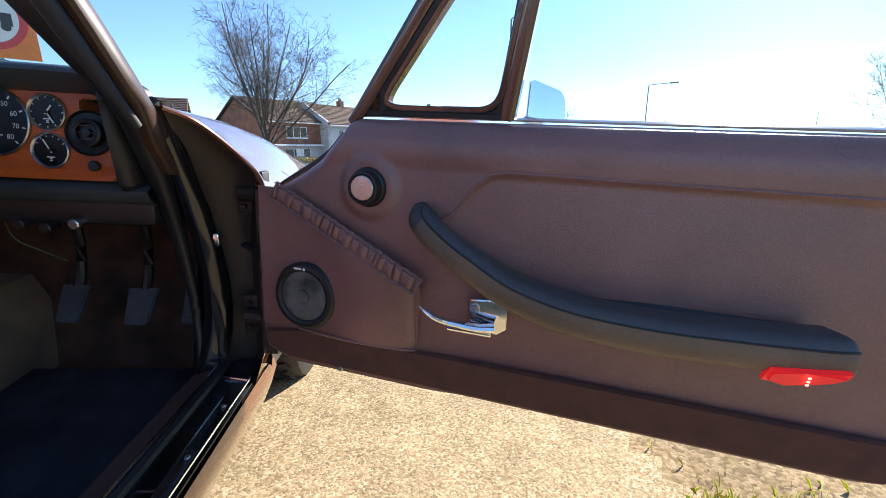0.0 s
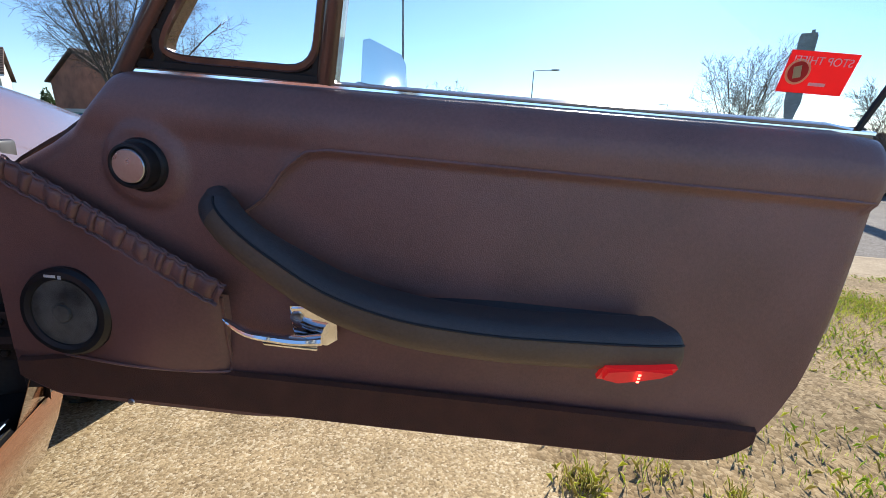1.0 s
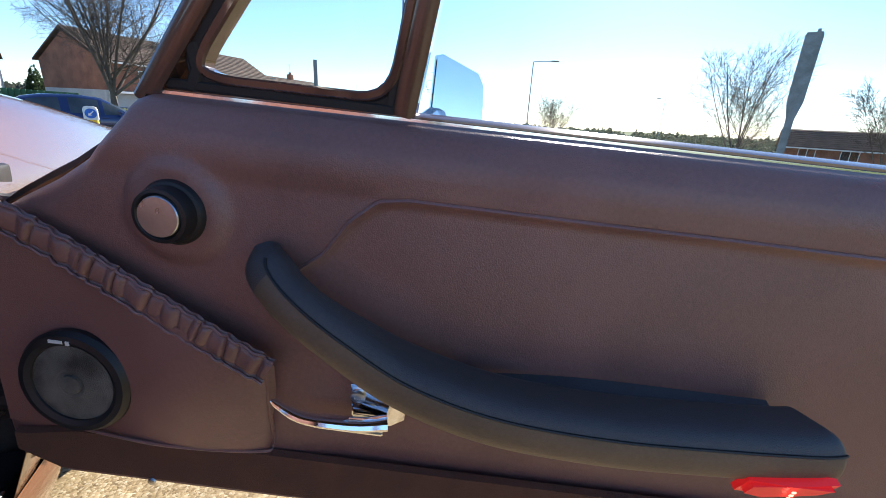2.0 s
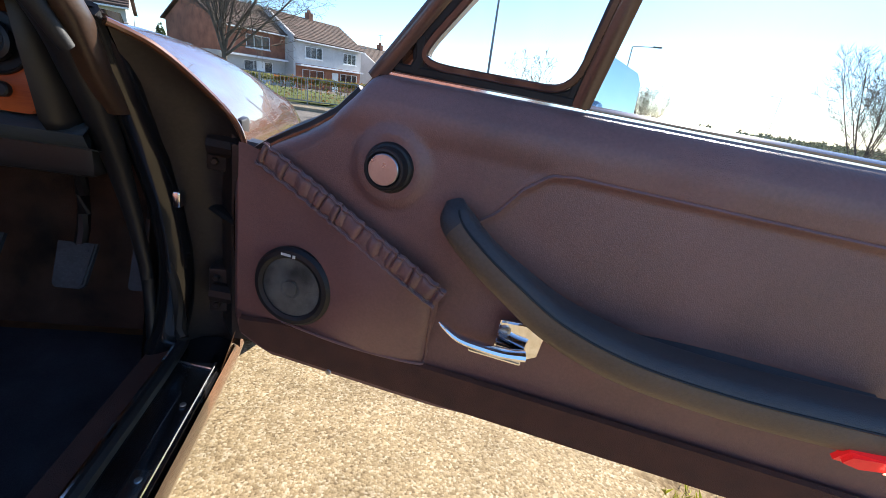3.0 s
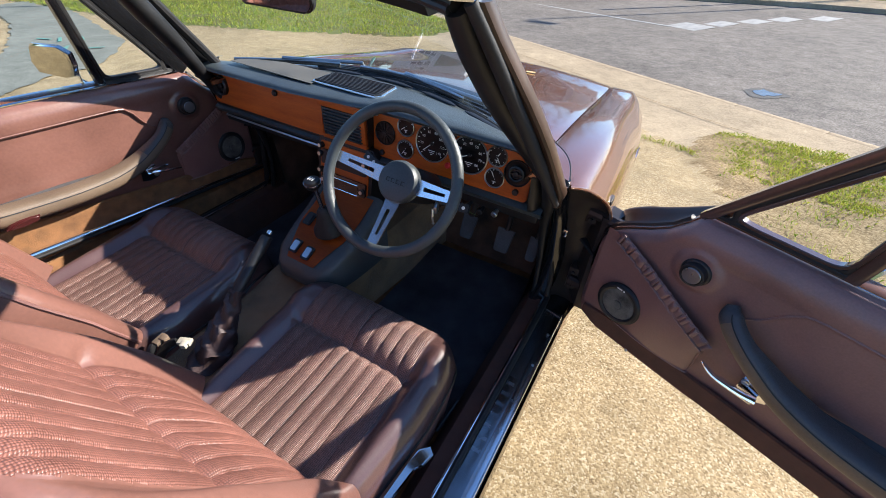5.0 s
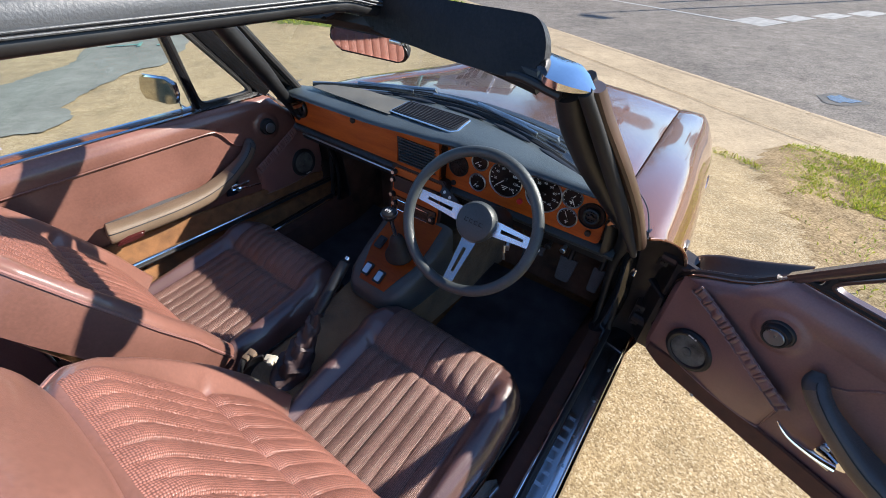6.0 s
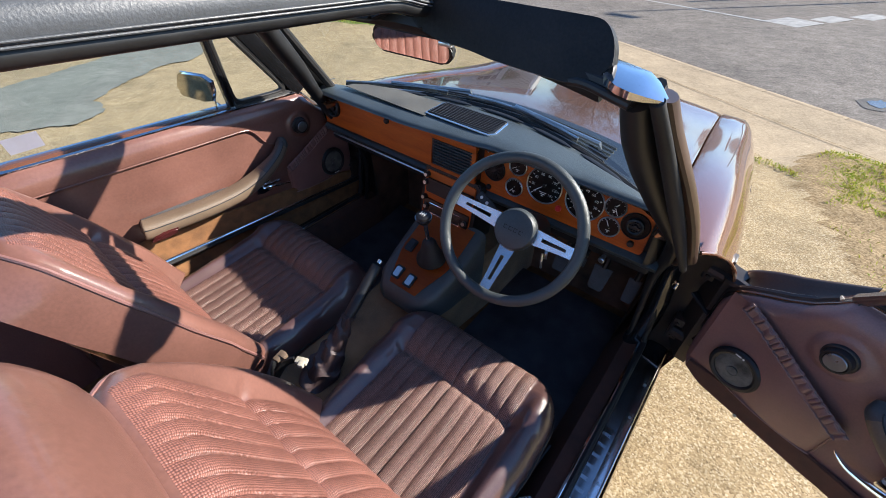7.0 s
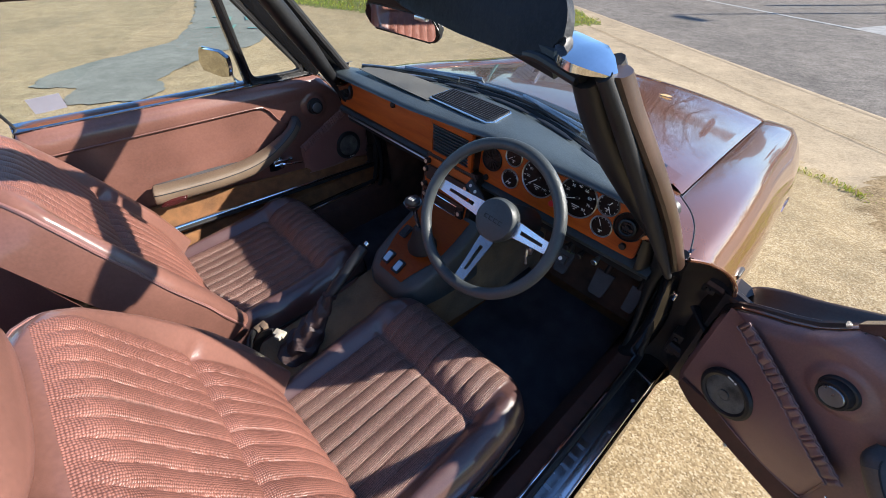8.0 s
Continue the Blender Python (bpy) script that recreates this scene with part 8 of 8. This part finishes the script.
def hedges():
    rng = np.random.default_rng(3)
    for (x0, y0), (x1, y1), h, t, mats, lab in (((-14.5, 28.6), (-3.6, 19.6), 1.05, 0.9, [HEDGE, HEDGE, DRYGRASS], "clipped green and brown roadside hedge"), ((-3.4, 19.5), (3.6, 18.8), 1.15, 0.9, [HEDGE, REDHEDGE, HEDGE], "clipped hedge with reddish leaves"), ((5.0, 19.6), (13.0, 19.4), 1.2, 1.0, [REDHEDGE, REDHEDGE, HEDGE], "reddish-brown leafy hedge")):
        L = math.hypot(x1 - x0, y1 - y0)
        spots = []
        for _ in range(int(1500 * L)):
            f, u, v = rng.random(), rng.random(), rng.random()
            top = h * (0.88 + 0.16 * noise.noise((f * L * 0.8, x0, 0)))
            x, y = x0 + (x1 - x0) * f + (u - 0.5) * t * (y1 - y0) / L * -1, y0 + (y1 - y0) * f + (u - 0.5) * t * (x1 - x0) / L
            z = top * (1 - (1 - v) ** 2)
            if 0.15 < u < 0.85 and z < top * 0.8:
                z = top * rng.uniform(0.85, 1)
            spots.append(land(x, y, 0.15 + z + rng.normal() * 0.03))
        leaves("hedge", spots, 0.045, mats, lab, int(L * 10))
    # dark conifers and distant woods
    for az, dist, h, r, n, nm in ((-23.4, 60, 4.6, 1.6, 2600, "dark pointed conifer behind the houses"), (-40, 46, 9.0, 2.2, 5200, "tall dark conifer behind the fence")):
        spots = []
        base = far(az, dist)
        for _ in range(n):
            z = h * (1 - math.sqrt(rng.random()))
            rr = r * (1 - z / h) * (0.7 + 0.3 * rng.random()) + 0.1
            a = rng.random() * math.tau
            spots.append(base + Vector((rr * math.cos(a), rr * math.sin(a), z + 0.2 * math.sin(3 * a))))
        leaves("conifer", spots, 0.16, [CONIFER], nm, int(dist), "", "tree")
    spots = []
    for _ in range(120000):
        az = rng.uniform(-45, 80)
        d = rng.uniform(95, 170)
        h = 3.0 + 2.4 * (0.5 + 0.5 * noise.noise((az * 0.22, 1.0, 0))) + 1.0 * noise.noise((az * 0.9, 5.0, 0)) + 0.9 * noise.noise((az * 3.1, 2.0, 0))
        spots.append(far(az, d, rng.random() ** 0.7 * h * d / 120))
    leaves("far_woods", spots, 0.46, [WOODS, WOODS, FARWOODS], "distant grey-green woods along the skyline", 8, category="woods")


hedges()
bm = bmesh.new()
for k in range(26):
    q = far(-31 + 0.42 * k, 31)
    box(bm, (q.x - 0.115, q.y - 0.02, q.z), (q.x + 0.115, q.y + 0.02, q.z + 1.75))
tagged(link("garden_fence", bm, FENCEGREEN, smooth=0), "green painted timber garden fence", "fence", kind="stuff")


def blades(name, spots, size, mats, label, seed, wide=0.0005):
    """Grass: bent tapering blades in tufts."""
    rng = np.random.default_rng(seed)
    n = len(spots)
    c = np.array([tuple(s) for s in spots])
    h = size * rng.uniform(0.3, 1.3, n)
    az = rng.uniform(0, 2 * np.pi, n)
    lean = rng.uniform(0.1, 0.9, n)
    d = np.stack([np.cos(az), np.sin(az), np.zeros(n)], 1)
    s = np.stack([-np.sin(az), np.cos(az), np.zeros(n)], 1) * wide
    up = np.array([0, 0, 1.0])
    mid = c + d * (lean * h * 0.25)[:, None] + up * (h * 0.6)[:, None]
    tip = c + d * (lean * h * 0.75)[:, None] + up * (h * (1 - 0.35 * lean))[:, None]
    v = np.stack([c - s, c + s, mid + s * 0.8, tip, mid - s * 0.8], 1).reshape(-1, 3)
    me = bpy.data.meshes.new(name)
    me.from_pydata(v.tolist(), [], [(5 * i, 5 * i + 1, 5 * i + 2, 5 * i + 3, 5 * i + 4) for i in range(n)])
    for m in mats:
        me.materials.append(m)
    me.polygons.foreach_set("material_index", rng.integers(0, len(mats), n).astype(np.int32))
    return tagged(new(name, me), label, "grass", kind="stuff")


def lawns():
    rng = np.random.default_rng(11)
    spots = []
    while len(spots) < 26000:
        x, y = rng.uniform(1.2, 5.0), rng.uniform(-2.5, 3.6)
        if ground_kind(x, y) != 1:
            continue
        dens = 0.10 + 0.25 * smoothstep(1.9, 2.5, x) + 1.1 * noise.noise((x * 1.7, y * 1.7, 9.0)) + 0.5 * noise.noise((x * 5, y * 5, 2.0)) + 0.25 * smoothstep(1.8, 3.0, y)
        if rng.random() < dens * (0.35 if x < 1.75 and 0.3 < y < 2.3 else 0.22 if x < 2.15 and y < 0.6 else 0.8):
            spots.append(land(x + rng.normal() * 0.02, y + rng.normal() * 0.02, 0.0))
    for cx_, cy_, n_ in ((2.35, -0.35, 60), (3.0, 0.0, 140), (1.55, 0.9, 120), (2.5, 0.55, 160), (1.2, 2.75, 400), (1.9, -0.75, 40), (0.62, 2.93, 50), (0.72, 2.91, 60), (0.82, 2.90, 60), (0.93, 2.88, 80), (1.03, 2.82, 90), (1.10, 2.72, 90)):
        for _ in range(n_):
            spots.append(land(cx_ + rng.normal() * 0.045, cy_ + rng.normal() * 0.035, 0.0))
    blades("verge_grass", spots, 0.034, [GRASS, LUSH, DRYGRASS], "patchy spring grass on the sandy verge", 5, 0.0009)
    for i, (cx_, cy_, n_, h_) in enumerate(((1.72, -0.15, 190, 0.042), (1.93, -0.16, 70, 0.034), (2.04, -0.29, 80, 0.034), (1.88, -0.30, 60, 0.030), (2.25, -0.06, 80, 0.034))):
        tuft = [land(cx_ + rng.normal() * 0.8 * h_, cy_ + rng.normal() * 0.7 * h_, 0.0) for _ in range(n_)]
        blades("grass_tuft", tuft, h_, [LUSH, LUSH, DRYGRASS, DRYGRASS], "spreading yellow-green tuft of grass on the gravel", 20 + i, 0.0007)
    lush = [(1.1, 2.8), (1.15, 3.35), (1.4, 3.6), (1.9, 3.62), (2.6, 3.25), (3.6, 2.6), (4.4, 2.0), (3.4, 1.7), (2.5, 2.0), (2.0, 2.4), (1.6, 2.5)]
    spots = []
    while len(spots) < 30000:
        x, y = rng.uniform(0.9, 4.6), rng.uniform(1.5, 4.0)
        if inside((x + 0.22 * wobble(x, y, 3) + 0.10 * wobble(x, y, 9), y + 0.22 * wobble(y, x, 3.5) + 0.10 * wobble(y, x, 8)), lush) and rng.random() < 0.50 + 0.6 * noise.noise((x * 2.2, y * 2.2, 4.0)) + 0.5 * noise.noise((x * 7, y * 7, 1.0)):
            spots.append(land(x, y, 0.0))
    while len(spots) < 46000:
        x, y = rng.uniform(2.4, 6.0), rng.uniform(0.3, 3.2)
        if ground_kind(x, y) == 1 and rng.random() < 0.35 + 0.9 * noise.noise((x * 1.3, y * 1.3, 7.0)):
            spots.append(land(x, y, 0.0))
    blades("lush_grass", spots, 0.036, [LUSH, LUSH, GRASS, DRYGRASS], "bright fresh tufts of grass on the verge", 8, 0.0010)
    spots = []
    while len(spots) < 42000:
        r = rng.random()
        x, y = rng.uniform(-14, -3.2), rng.uniform(2.4, 11)
        if ground_kind(x, y) == 2:
            spots.append(land(x, y, 0.0))
    blades("lawn_grass", spots, 0.07, [LUSH, LUSH, GRASS, DRYGRASS], "rough green grass beside the junction", 6, 0.003)


lawns()


# ---- other cars ----
def hatchback(where, paint, label, seed=0):
    """A five-door hatchback, nose to local +y."""
    root = thing("parked_car", label, "car", where, "cars on the road")
    half = [(-2.12, 0.62, 0.42, 0.90), (-2.08, 0.74, 0.30, 0.98), (-1.9, 0.83, 0.26, 1.02), (-1.2, 0.88, 0.24, 0.96), (-0.2, 0.89, 0.22, 0.92), (0.7, 0.88, 0.22, 0.90), (1.3, 0.86, 0.24, 0.84), (1.75, 0.80, 0.26, 0.74), (2.02, 0.66, 0.30, 0.62), (2.10, 0.50, 0.36, 0.54)]
    ys = np.linspace(-2.12, 2.10, 60)
    bm = bmesh.new()
    rings = []
    for y in ys:
        w, z0, z1 = (float(np.interp(y, [h[0] for h in half], [h[k] for h in half])) for k in (1, 2, 3))
        lim = z0
        for wy in (-1.30, 1.32):
            if abs(y - wy) < 0.36:
                lim = max(lim, 0.30 + math.sqrt(0.36 ** 2 - (y - wy) ** 2))
        ring = []
        for sx in (1, -1):
            sec = [(0.0, z1 + 0.02), (w * 0.6, z1 + 0.015), (w - 0.05, z1 - 0.015), (w, z1 - 0.10), (w + 0.015, z1 - 0.22), (w + 0.01, max(0.45, lim)), (w - 0.02, max(lim, z0 + 0.04)), (w - 0.16, max(lim, z0))]
            ring += [(sx * x, y, z) for x, z in (sec if sx > 0 else sec[::-1][:-1])]
        rings.append(ring)
    loft(bm, rings, closed=True)
    part("body", bm, paint, root, "glossy car body")
    roof = [(-2.02, 0.98, 0.60), (-1.75, 1.36, 0.56), (-1.2, 1.47, 0.56), (-0.4, 1.50, 0.57), (0.25, 1.44, 0.56), (0.8, 1.14, 0.62), (1.15, 0.92, 0.68)]
    bm = bmesh.new()
    rings = []
    for y in np.linspace(-2.02, 1.15, 30):
        zt, w = (float(np.interp(y, [r[0] for r in roof], [r[k] for r in roof])) for k in (1, 2))
        zb = float(np.interp(y, [h[0] for h in half], [h[3] for h in half])) - 0.02
        rings.append([(0.80, y, zb), (w + 0.14 * (1 - (zt - zb) / 0.6), y, max(zb, zt - 0.10)), (w * 0.85, y, zt - 0.01), (0, y, zt), (-w * 0.85, y, zt - 0.01), (-w - 0.14 * (1 - (zt - zb) / 0.6), y, max(zb, zt - 0.10)), (-0.80, y, zb)])
    loft(bm, rings, caps=False, closed=False, matf=lambda i, j: 1 if (j in (0, 5) and 3 < i < 25 and i not in (11, 12, 20)) or (j in (1, 2, 3, 4) and i > 22) or (j in (2, 3) and i < 3) else 0)
    part("cabin", bm, [paint, PANE], root, "cabin with dark windows", 50)
    for sx in (1, -1):
        for wy in (-1.30, 1.32):
            m = frame_of((sx * 0.80, wy, 0.31), (0, 1, 0), (sx, 0, 0))
            bm = bmesh.new()
            lathe(bm, [(0.20, -0.1), (0.29, -0.1), (0.31, -0.06), (0.31, 0.06), (0.29, 0.085), (0.225, 0.075)], m, 32)
            wh = part("wheel", bm, RUBBER, root, "black tyre on an alloy wheel")
            bm = bmesh.new()
            lathe(bm, [(0.225, 0.07), (0.215, 0.04), (0.07, 0.05), (0.05, 0.07), (0, 0.072)], m, 30, mat=0)
            part("rim_back", bm, BLACK, wh)
            for k in range(5):
                bm = bmesh.new()
                box(bm, (-0.035, 0.02, 0.05), (0.035, 0.215, 0.075), 0.01, where=m @ Matrix.Rotation(k * math.tau / 5, 4, "Z"))
                part("spoke", bm, STEEL, wh)
        bm = bmesh.new()
        box(bm, (min(sx * 0.60, sx * 0.80), -2.10, 0.70), (max(sx * 0.60, sx * 0.80), -1.98, 0.98), 0.03)
        part("tail_lamp", bm, RED, root, "red tail lamp")
        bm = bmesh.new()
        box(bm, (min(sx * 0.86, sx * 1.00), 0.62, 0.94), (max(sx * 0.86, sx * 1.00), 0.74, 1.06), 0.03)
        part("wing_mirror", bm, paint, root)
        bm = bmesh.new()
        box(bm, (min(sx * 0.892, sx * 0.912), -1.0, 0.52), (max(sx * 0.892, sx * 0.912), 0.9, 0.57), 0.006)
        part("rubbing_strip", bm, BLACK, root)
        for y0 in (-0.85, 0.18):
            bm = bmesh.new()
            box(bm, (min(sx * 0.89, sx * 0.918), y0, 0.78), (max(sx * 0.89, sx * 0.918), y0 + 0.17, 0.805), 0.006)
            part("door_handle", bm, paint, root)
    bm = bmesh.new()
    box(bm, (-0.26, -2.15, 0.60), (0.26, -2.125, 0.71), 0.004)
    part("number_plate", bm, YELLOW, root, "yellow number plate")
    bm = bmesh.new()
    box(bm, (-0.62, -2.16, 0.34), (0.62, -2.08, 0.50), 0.03)
    part("bumper", bm, paint, root)
    return root


SILVERBLUE = material("pale_blue_paint", (0.27, 0.37, 0.47), 0.25, 0.35, 0.03, 3, 300, coat=1.0)
NAVY = material("dark_blue_paint", (0.014, 0.03, 0.11), 0.2, 0.3, 0.03, 3, 300, coat=1.0)
GREYCAR = material("grey_paint", (0.25, 0.27, 0.30), 0.25, 0.3, 0.03, 3, 300, coat=1.0)


def road_pose(x, y, turn):
    p = land(x, y)
    return frame_of(p, (math.cos(radians(turn)), math.sin(radians(turn)), 0), (0, 0, 1))


hatchback(road_pose(-5.5, 17.6, -64), NAVY, "dark blue hatchback passing the traffic island")
for az, dist, turn, pt in ((37.6, 56, -44, SILVERBLUE), (40.4, 66, 138, GREYCAR), (41.8, 76, 138, NAVY), (42.6, 92, 138, GREYCAR), (43.2, 112, 138, SILVERBLUE)):
    q = far(az, dist)
    hatchback(road_pose(q.x, q.y, turn), pt, "car waiting in traffic far along the road")
